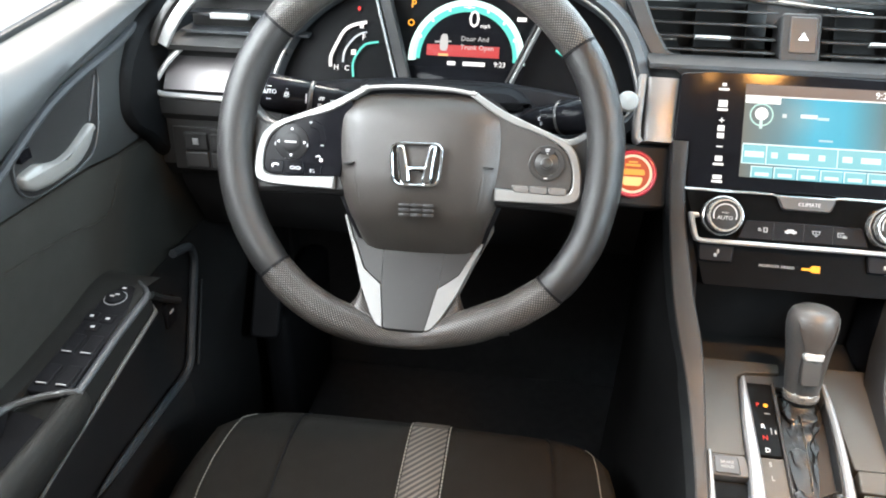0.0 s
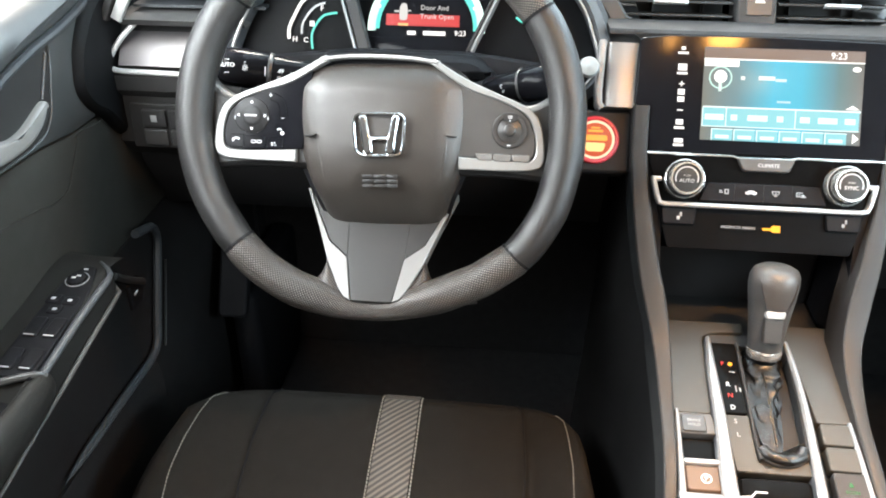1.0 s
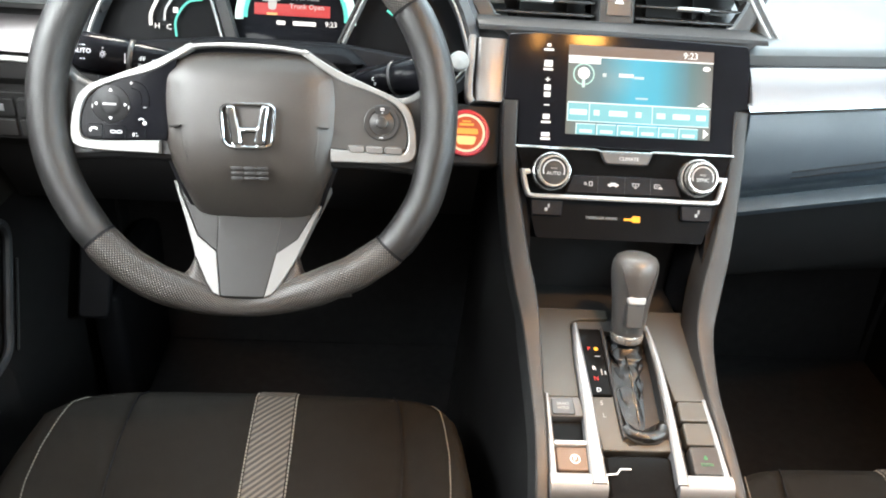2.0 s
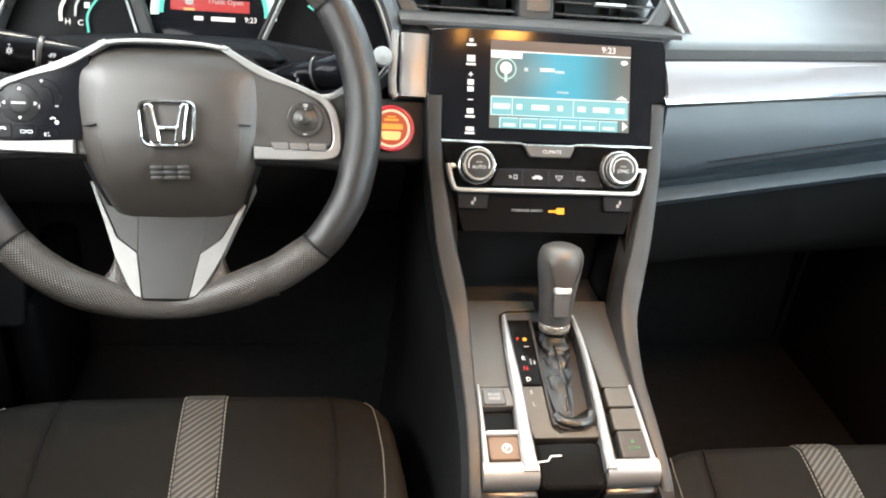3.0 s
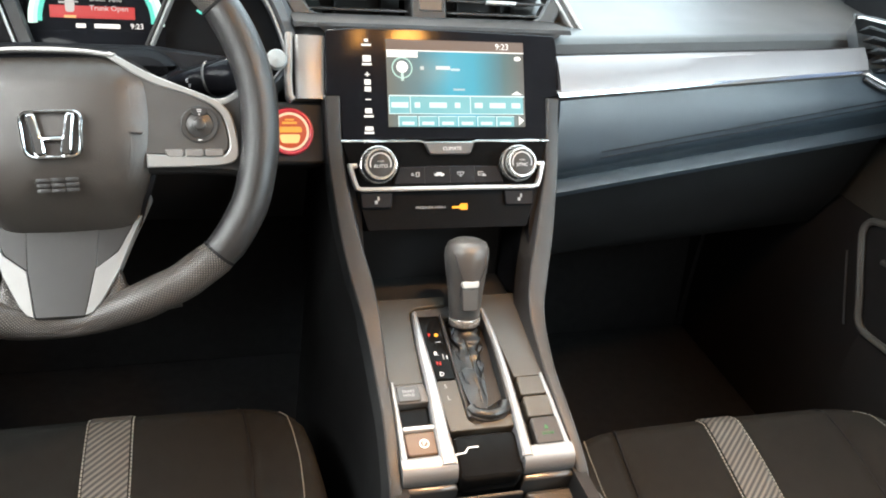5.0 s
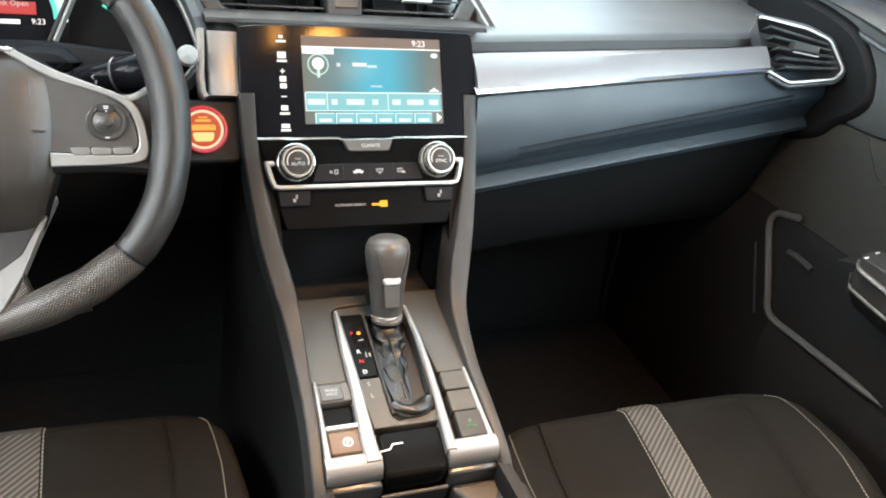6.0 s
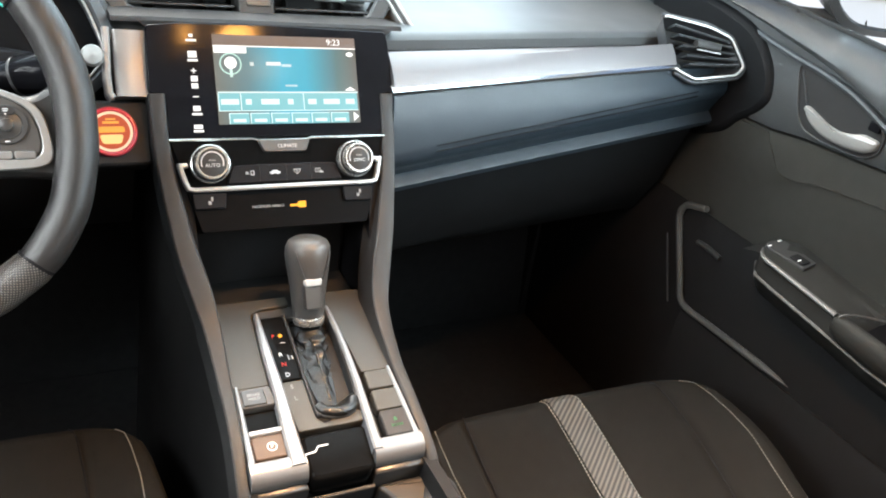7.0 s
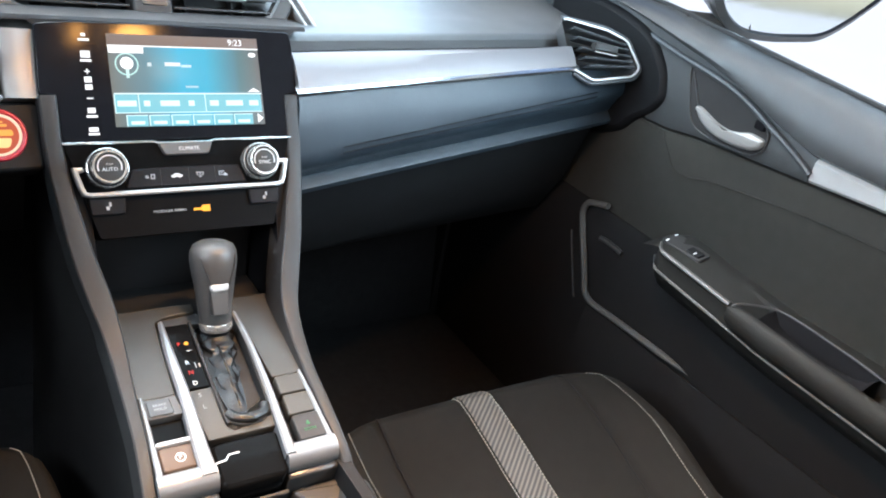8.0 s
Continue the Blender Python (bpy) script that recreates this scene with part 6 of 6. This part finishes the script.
ZB = [(0.60, 0.80), (0.40, 0.79), (0.243, 0.771), (0.18, 0.761), (0.12, 0.750), (0.064, 0.7396), (0.0106, 0.7267), (-0.0428, 0.7082), (-0.0917, 0.6938), (-0.125, 0.685), (-0.224, 0.684), (-0.9, 0.70)]
ZR = [(0.30, 0.759), (0.21, 0.748), (0.148, 0.740), (0.1131, 0.7345), (0.0699, 0.730), (0.0381, 0.725), (0.0067, 0.7181), (-0.0258, 0.707), (-0.0582, 0.6938), (-0.0893, 0.6816), (-0.1151, 0.6702), (-0.130, 0.662)]


def sill(y):
    """Height of the window sill along the door."""
    return max(0.775 + 0.08 * (max(-0.2, min(0.2, y)) - 0.05), lin(y, ZB) + 0.012)


ZC = [(0.40, 0.63), (0.166, 0.628), (0.108, 0.630), (0.055, 0.638), (-0.139, 0.650), (-0.234, 0.657), (-0.9, 0.67)]


ARM = mat("armrest_skin", (0.0092, 0.0091, 0.0082), 0.65, bump=0.25, grain=1200, spec=0.16)


def door(s):
    nm = "right" if s > 0 else "left"
    d = thing("door_panel", (s * 0.72, -0.2, 0.4), "dark grey door panel with silver handle and armrest", "door", "front doors")
    ys = span(0.60, -0.85, 58)

    def skin(name, sec, m, label="", rows=ys):
        return part(name, rings(bmesh.new(), [[(s * x, y, z) for x, z in sec(y)] for y in rows]), m, d, label)

    skin("upper_trim", lambda y: [(0.745, 0.60), (0.752, sill(y) - 0.012), (0.747, sill(y) - 0.001), (0.738, sill(y) + 0.001), (0.722, sill(y) - 0.003), (0.705, sill(y) * 0.78 + lin(y, ZB) * 0.22), (0.694, sill(y) * 0.5 + lin(y, ZB) * 0.5), (0.690, sill(y) * 0.25 + lin(y, ZB) * 0.75), (0.692, lin(y, ZB) + 0.004), (0.702, lin(y, ZB) - 0.001), (0.72, lin(y, ZB) - 0.002)], M["door"], "padded upper door trim")
    part("trim_edge", sweep(smooth_path([(s * (0.698 + 0.02 * max(0, (y - 0.15) / 0.15)), y, lin(y, ZR)) for y in span(0.30, -0.13, 24)], 2), circle(0.0045, 8), (s, 0, 0)), M["soft"], d, "rounded rib above the handle")
    skin("handle_panel", lambda y: [(0.745, lin(y, ZC)), (0.703, lin(y, ZC) + 0.001), (0.7005, lin(y, ZC) + 0.006), (0.701, (lin(y, ZB) + lin(y, ZC)) / 2), (0.704, lin(y, ZB) - 0.001), (0.745, lin(y, ZB))], M["door"], "smooth panel round the handle", span(0.60, -0.128, 40))
    strip = skin("silver_strip", lambda y: [(0.745, lin(y, ZC)), (0.703, lin(y, ZC) + 0.002), (0.699, lin(y, ZC) + 0.006), (0.6985, lin(y, ZB) - 0.006), (0.703, lin(y, ZB) - 0.001), (0.745, lin(y, ZB))], M["strip_silver"], "satin silver strip", span(-0.13, -0.85, 16))
    sy = span(0.26, -0.70, 20)
    part("window_seal", sweep([Vector((s * 0.7375, y, sill(y) + 0.0015)) for y in sy], rounded([(-0.0040, -0.004), (0.0040, -0.004), (0.0040, 0.004), (-0.0040, 0.004)], 0.002, 2), (0, 0, 1)), M["dark"], d, "black rubber window seal")
    part("seal_line", sweep([Vector((s * 0.7440, y, sill(y) + 0.0030)) for y in sy], circle(0.0017, 6), (0, 0, 1)), M["satin"], d, "thin satin line beside the seal")
    # handle recess with the crescent handle
    FACE = Matrix(((0, 0, -s, s * 0.7005), (1, 0, 0, 0), (0, 1, 0, 0), (0, 0, 0, 1)))
    eye = [(0.1002, 0.7307), (0.0908, 0.7031), (0.0765, 0.667), (0.0603, 0.6499), (0.0255, 0.6455), (-0.0221, 0.6475), (-0.0435, 0.651), (-0.0575, 0.664), (-0.0560, 0.689), (-0.0246, 0.7045), (0.0089, 0.7165), (0.0409, 0.7237), (0.0738, 0.7290)]
    eye = rounded(eye, 0.012, 3)
    part("recess", put(slab(eye, -0.006, 0.0006, 0.0003), FACE), M["dark"], d, "dark handle recess")
    part("recess_edge", put(band(eye, 0.0022, -0.002, 0.0028, 0.0008, True), FACE), M["door"], d)
    part("recess_post", put(band([(0.0905, 0.7215), (0.0770, 0.700), (0.0660, 0.683)], 0.0025, 0, 0.003, 0.001), FACE), M["soft"], d)
    crescent = [(0.0667, 0.6822), (0.0580, 0.6820), (0.0402, 0.6761), (0.0210, 0.6700), (0.0015, 0.6689), (-0.0130, 0.6722), (-0.0283, 0.6785), (-0.0420, 0.6782), (-0.0545, 0.6770), (-0.0535, 0.6660), (-0.0423, 0.6575), (-0.0150, 0.6530), (0.0145, 0.6529), (0.0330, 0.6560), (0.0506, 0.6638), (0.0600, 0.6725)]
    part("door_handle", put(slab(crescent, 0.0, 0.0095, 0.0045, 0.009, dome=0.002), FACE), M["pearl"], d, "crescent-shaped pale silver door handle")
    part("lock_knob", put(slab(rounded([(-0.008, -0.006), (0.008, -0.006), (0.008, 0.006), (-0.008, 0.006)], 0.002), 0, 0.006, 0.001), Matrix(((0, 0, -s, s * 0.7005), (1, 0, 0, -0.0405), (0, 1, 0, 0.6925), (0, 0, 0, 1)))), M["black"], d)
    skin("cloth_panel", lambda y: [(0.745, 0.45), (0.745, lin(y, ZC) - 0.002), (0.706, lin(y, ZC) - 0.003), (0.703, lin(y, ZC) - 0.008), (0.704, 0.58), (0.708, 0.53), (0.712, 0.45)], M["cloth"], "woven cloth door insert")
    cs = [(0.36, 0.622), (0.17, 0.621), (0.118, 0.625), (0.1078, 0.615), (0.0939, 0.5997), (0.0734, 0.580), (0.0412, 0.5804), (0.0078, 0.5897), (-0.085, 0.603), (-0.174, 0.6128), (-0.45, 0.632)]
    part("cloth_seam", tube([(s * 0.7030, y, z) for y, z in cs], 0.0009, 6, 6), M["cloth"], d)
    # shade below the armrest is in this panel's colour
    skin("lower_panel", lambda y: [(0.765, -0.02), (0.745, 0.46), (0.709, 0.46), (0.700, 0.44), (0.702, 0.30), (0.706, 0.10), (0.715, -0.02)], M["low_shade"], "hard lower panel, near-black with painted shade")
    # armrest: flat top, upper corner and lower line paler as painted highlights, dark side band between
    nose = 0.045 if s > 0 else 0.060
    arm = span(nose, nose - 0.08, 14) + span(nose - 0.10, -0.85, 24)
    if s > 0:
        ZI, ZO, ZL = [(0.05, 0.4905), (0.03, 0.489), (-0.125, 0.478), (-0.3, 0.474), (-0.9, 0.480)], [(0.05, 0.503), (-0.023, 0.499), (-0.084, 0.492), (-0.18, 0.486), (-0.9, 0.490)], [(0.05, 0.467), (0.033, 0.4647), (-0.027, 0.4587), (-0.113, 0.4515), (-0.194, 0.4436), (-0.271, 0.4425), (-0.9, 0.430)]
    else:
        ZI, ZO, ZL = [(0.05, 0.518), (0.0, 0.5155), (-0.053, 0.5120), (-0.128, 0.5030), (-0.9, 0.505)], [(0.05, 0.524), (-0.031, 0.512), (-0.109, 0.506), (-0.9, 0.510)], [(0.05, 0.503), (-0.034, 0.4916), (-0.081, 0.4836), (-0.129, 0.4746), (-0.172, 0.4688), (-0.2045, 0.4613), (-0.9, 0.440)]

    dz, dy = (0, 0) if s > 0 else (0.022, 0.012)

    def taper(y):
        g = min(1, max(0, (nose - y) / 0.05))
        return math.sin(g * math.pi / 2)

    def arm_sec(y):
        k = taper(y)
        xi, zi, zo, zl = 0.700 - 0.0620 * k, lin(y, ZI), lin(y, ZO), lin(y, ZL)
        zi, zo = zl + (zi - zl) * (0.35 + 0.65 * k), zl + (zo - zl) * (0.45 + 0.55 * k)
        xa = xi + 0.010 * k
        # the pull cup is a trough between the elbow pad and the door
        c = min(1, max(0, (-0.146 + dy - y) / 0.030))
        c *= min(1, max(0, (y + 0.350 - dy) / 0.035))
        c = 0.030 * c * c * (3 - 2 * c)
        return [(0.718, zo + 0.003), (0.703, zo + 0.001), (0.6925, zo), (0.690, zo - 0.001 - c), (0.672, zo * 0.6 + zi * 0.4 - c), (0.655, zi + 0.002 - c), (0.652, zi + 0.002 - 0.1 * c), (xa, zi), (xi + 0.004, zi - 0.005), (xi + 0.003, zl + 0.006), (xi + 0.0015, zl), (xi + 0.006, zl - 0.012), (xi + 0.02, zl - 0.03), (0.718, zl - 0.05)]

    skin("armrest", arm_sec, ARM, "padded armrest", arm)
    rimy = span(nose - 0.022, -0.128 if s > 0 else -0.124, 16)
    # edge highlight painted by a paler grey on the passenger door only
    part("armrest_rim", sweep([Vector((s * (0.7028 - 0.0595 * taper(y)), y, lin(y, ZI) + 0.0005)) for y in rimy], circle(0.0042, 10, 0.0032), (0, 0, 1), None, lambda f: 0.35 + 0.65 * min(1, f / 0.2)), M["rim_lit"] if s > 0 else M["soft"], d, "smooth rounded edge of the armrest")
    lowy = span(nose - 0.018, -0.8, 30)
    part("armrest_edge", sweep([Vector((s * (0.7010 - 0.0635 * taper(y)), y, lin(y, ZL))) for y in lowy], circle(0.0019, 8), (0, 0, 1), None, lambda f: 1.25 if f < 0.2 else 0.85), M["rim_lit"], d, "thin paler line painting the highlight along the armrest")
    # pull cup with its rim, a near-black liner and the elbow pad beside it
    lip = [(s * x, y + dy, z + dz) for x, y, z in ((0.640, -0.134, 0.4800), (0.648, -0.1385, 0.4850), (0.672, -0.153, 0.4865), (0.689, -0.171, 0.4872), (0.693, -0.20, 0.4874), (0.692, -0.25, 0.4872), (0.690, -0.29, 0.4866), (0.688, -0.325, 0.4845))]
    part("pull_lip", sweep(smooth_path(lip, 5), circle(0.0016 if s > 0 else 0.0034, 8), (0, 0, 1)), M["satin"], d, "grey rim of the pull handle")
    # liner laid over the trough to paint its shade
    liner = []
    for y in span(-0.166, -0.318, 12):
        zo, f = lin(y + dy, ZO), math.sin(math.pi * (-0.166 - y) / 0.152) ** 0.4 if -0.318 < y < -0.166 else 0.0
        liner.append([(s * x, y + dy, z) for x, z in ((0.6918, zo + 0.0004), (0.6885, zo - 0.002 - 0.024 * f), (0.672, zo - 0.003 - 0.026 * f), (0.6545, zo - 0.010 - 0.018 * f))])
    part("hollow_shade", rings(bmesh.new(), liner, closed=False), M["dialface"], d, "near-black liner that paints shade into the pull hollow")
    pad_ = []
    for y in [-0.129, -0.130, -0.132, -0.136, -0.142, -0.155] + span(-0.18, -0.85, 9):
        k = math.sqrt(min(1, (-0.1285 - y) / 0.022))
        zt, zb = lin(y, ZI) + 0.006, lin(y, ZL) + 0.0015
        zc_, rz = (zt + zb) / 2, (zt - zb) / 2
        pad_.append([(s * (0.6430 + (0.004 + 0.0085 * k) * math.cos(2 * math.pi * i / 20)), y + dy, zc_ + rz * (0.55 + 0.45 * k) * math.sin(2 * math.pi * i / 20)) for i in range(20)])
    part("arm_pad", rings(bmesh.new(), pad_), ARM, d, "soft padded elbow rest")
    # map pocket; rim paler on the passenger door, brighter light put into its colour
    pk = [(0.165, 0.475), (0.185, 0.469), (0.207, 0.461), (0.215, 0.443), (0.205, 0.415), (0.172, 0.345), (0.160, 0.318), (0.140, 0.307), (0.09, 0.309), (0.0, 0.313), (-0.055, 0.3145), (-0.078, 0.314)]
    part("pocket_rim", sweep(smooth_path([(s * 0.694, y, z) for y, z in pk], 5), circle(0.0055, 8), (s, 0, 0), None, lambda f: 1.0 if f < 0.85 else max(0.1, (1 - f) / 0.15)), M["rim_lit"] if s > 0 else M["soft"], d, "rounded grey pocket rim")
    part("pocket_bin", rings(bmesh.new(), [[(s * 0.704, y, 0.10), (s * 0.692, y, 0.14), (s * 0.692, y, z - 0.03), (s * 0.697, y, z - 0.012), (s * 0.704, y, z - 0.012)] for y, z in ((0.15, 0.308), (0.0, 0.312), (-0.3, 0.318), (-0.7, 0.325))]), M["low_shade"], d)
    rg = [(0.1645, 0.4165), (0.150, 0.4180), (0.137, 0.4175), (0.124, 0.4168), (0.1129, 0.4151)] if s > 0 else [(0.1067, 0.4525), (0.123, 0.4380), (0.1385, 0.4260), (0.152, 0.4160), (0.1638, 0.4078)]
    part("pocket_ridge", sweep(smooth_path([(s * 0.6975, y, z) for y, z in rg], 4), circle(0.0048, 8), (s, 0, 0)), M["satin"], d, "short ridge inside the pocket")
    # glint on the edge, modelled as a thin satin tube
    part("edge_glint", tube([(s * 0.698, 0.2318, 0.3968), (s * 0.698, 0.209, 0.345), (s * 0.698, 0.1843, 0.2904)], 0.0018, 4, 6), M["satin"], d)
    # switches on the armrest
    if s < 0:
        sp_ = [(0.046, -0.008), (0.02, -0.017), (-0.112, -0.019), (-0.112, 0.021), (0.01, 0.017), (0.046, 0.006)]
        SP = Matrix(((0, 1, 0, -0.668), (1, 0, 0, -0.02), (0.075, 0.0, 1, 0.5150), (0, 0, 0, 1)))
        sp = part("switch_plate", put(slab(sp_, -0.004, 0.002, 0.001, 0.005), SP), M["dialface"], d, "black window switch plate")
        for y in (-0.091, -0.049):
            for x in (-0.0085, 0.0105):
                part("window_switch", put(slab([(y - 0.013, x - 0.007), (y + 0.013, x - 0.007), (y + 0.013, x + 0.007), (y - 0.013, x + 0.007)], 0.001, 0.0042, 0.0012, 0.002), SP), M["dialface"], sp)
                part("switch_edge", put(slab([(y - 0.0125, x - 0.005), (y - 0.0112, x - 0.005), (y - 0.0116, x + 0.005), (y - 0.0125, x + 0.005)], 0.0035, 0.0046, 0.0002), SP), M["keyprint"], sp)
        for y, x in ((-0.008, -0.012), (-0.010, 0.0055), (-0.0235, -0.003)):
            part("lock_switch", put(slab([(y - 0.006, x - 0.007), (y + 0.006, x - 0.007), (y + 0.006, x + 0.007), (y - 0.006, x + 0.007)], 0.001, 0.0034, 0.001, 0.002), SP), M["dialface"], sp)
            part("legend", put(slab([(y - 0.002, x - 0.002), (y + 0.001, x - 0.002), (y + 0.001, x + 0.002), (y - 0.002, x + 0.002)], 0.0034, 0.0038, 0.0001), SP), M["keyprint"], sp)
        part("mirror_dial", put(lathe([(0.0095, 0.001), (0.0095, 0.0045), (0.008, 0.0055), (0.0005, 0.0058)], 24), SP @ at2(0.023, -0.004)), M["dialface"], sp)
        for y, x in ((0.040, -0.003), (0.0245, -0.002), (0.0215, -0.006)):
            part("legend", put(slab([(y - 0.001, x - 0.0022), (y + 0.001, x - 0.0022), (y + 0.001, x + 0.0022), (y - 0.001, x + 0.0022)], 0.0018 if y > 0.03 else 0.0055, 0.0024 if y > 0.03 else 0.0062, 0.0001), SP), M["keyprint"], sp)
        tr = part("trunk_switch", box(-0.706, -0.6965, 0.128, 0.158, 0.388, 0.422, 0.002), M["dialface"], d, "small dark boot release switch")
        part("legend", box(-0.6967, -0.6958, 0.137, 0.147, 0.4045, 0.4075, 0.0002), M["keyprint"], tr)
        part("dial_ring", put(band(circle(0.0112, 24), 0.0008, 0.001, 0.0027, 0.0002, True), SP @ at2(0.023, -0.004)), M["dimprint"], sp)
    else:
        SP = Matrix(((0, -1, 0, 0.679), (1, 0, 0, -0.010), (0.0, -0.20, 1, 0.4945), (0, 0, 0, 1)))
        sp = part("switch_plate", put(slab([(0.036, -0.015), (0.026, -0.018), (-0.034, -0.014), (-0.036, 0.010), (0.020, 0.014), (0.036, 0.010)], -0.004, 0.002, 0.001, 0.004), SP), M["dark"], d, "black window switch plate")
        part("window_switch", put(slab([(-0.030, -0.007), (-0.006, -0.007), (-0.006, 0.008), (-0.030, 0.008)], 0.001, 0.0042, 0.0012, 0.002), SP), M["dialface"], sp)
        part("switch_edge", put(slab([(-0.0215, 0.0015), (-0.0195, 0.0015), (-0.0195, 0.0075), (-0.0215, 0.0075)], 0.0035, 0.0046, 0.0002), SP), M["print"], sp)
        for y, x in ((0.0275, 0.0095), (0.0305, -0.0110)):
            part("legend", put(slab([(y - 0.0012, x - 0.003), (y + 0.0012, x - 0.003), (y + 0.0012, x + 0.003), (y - 0.0012, x + 0.003)], 0.002, 0.0026, 0.0001), SP), M["print"], sp)
    return d


door(1)
door(-1)

# ---- door mirror outside ----
dm = thing("door_mirror", (0.90, 0.06, 0.84), "grey car door mirror outside the window", "mirror")
face = rounded([(-0.195, 0.10), (-0.187, -0.015), (-0.150, -0.048), (-0.090, -0.0560), (0.005, -0.0530), (0.045, -0.032), (0.105, 0.012), (0.125, 0.05), (0.13, 0.10)], 0.03, 4)
MF = frame_of((0.905, 0.062, 0.845), (-0.05, 0.08, 1), (-0.22, -0.97, 0.06))
if area2(face) < 0:
    face = face[::-1]
shell = inset(face, -0.012)
deep = inset(face, 0.02)
bm = rings(bmesh.new(), [[(x, y, -0.004) for x, y in face], [(x, y, 0.0) for x, y in inset(face, -0.003)], [(x, y, -0.008) for x, y in shell], [(x, y, -0.05) for x, y in face], [(x, y, -0.10) for x, y in deep]], cap0=False)
part("housing", put(bm, MF), M["satin"], dm, "dark grey housing")
part("mirror_glass", put(slab(face, -0.008, -0.004, 0.0008), MF), mat("mirror_face", (0.85, 0.87, 0.88), 0.02, 1.0, vary=0.01), dm, "mirror glass")
part("foot", tube([(0.80, 0.10, 0.79), (0.77, 0.14, 0.775), (0.74, 0.17, 0.77)], 0.02, 4, 10), M["dark"], dm)

# ---- pedals ----
fr_ = thing("foot_rest", (-0.66, 0.38, 0.26), "dark ribbed foot rest at the edge of the footwell", "foot rest")
part("pad", put(slab(rounded([(-0.022, -0.06), (0.022, -0.06), (0.022, 0.06), (-0.022, 0.06)], 0.01), -0.01, 0.008, 0.004), frame_of((-0.662, 0.36, 0.285), (0, 0.5, 0.86), (0.1, -0.86, 0.5))), M["dialface"], fr_)
part("bracket", box(-0.685, -0.640, 0.37, 0.62, 0.0, 0.24, 0.01), M["dialface"], fr_)
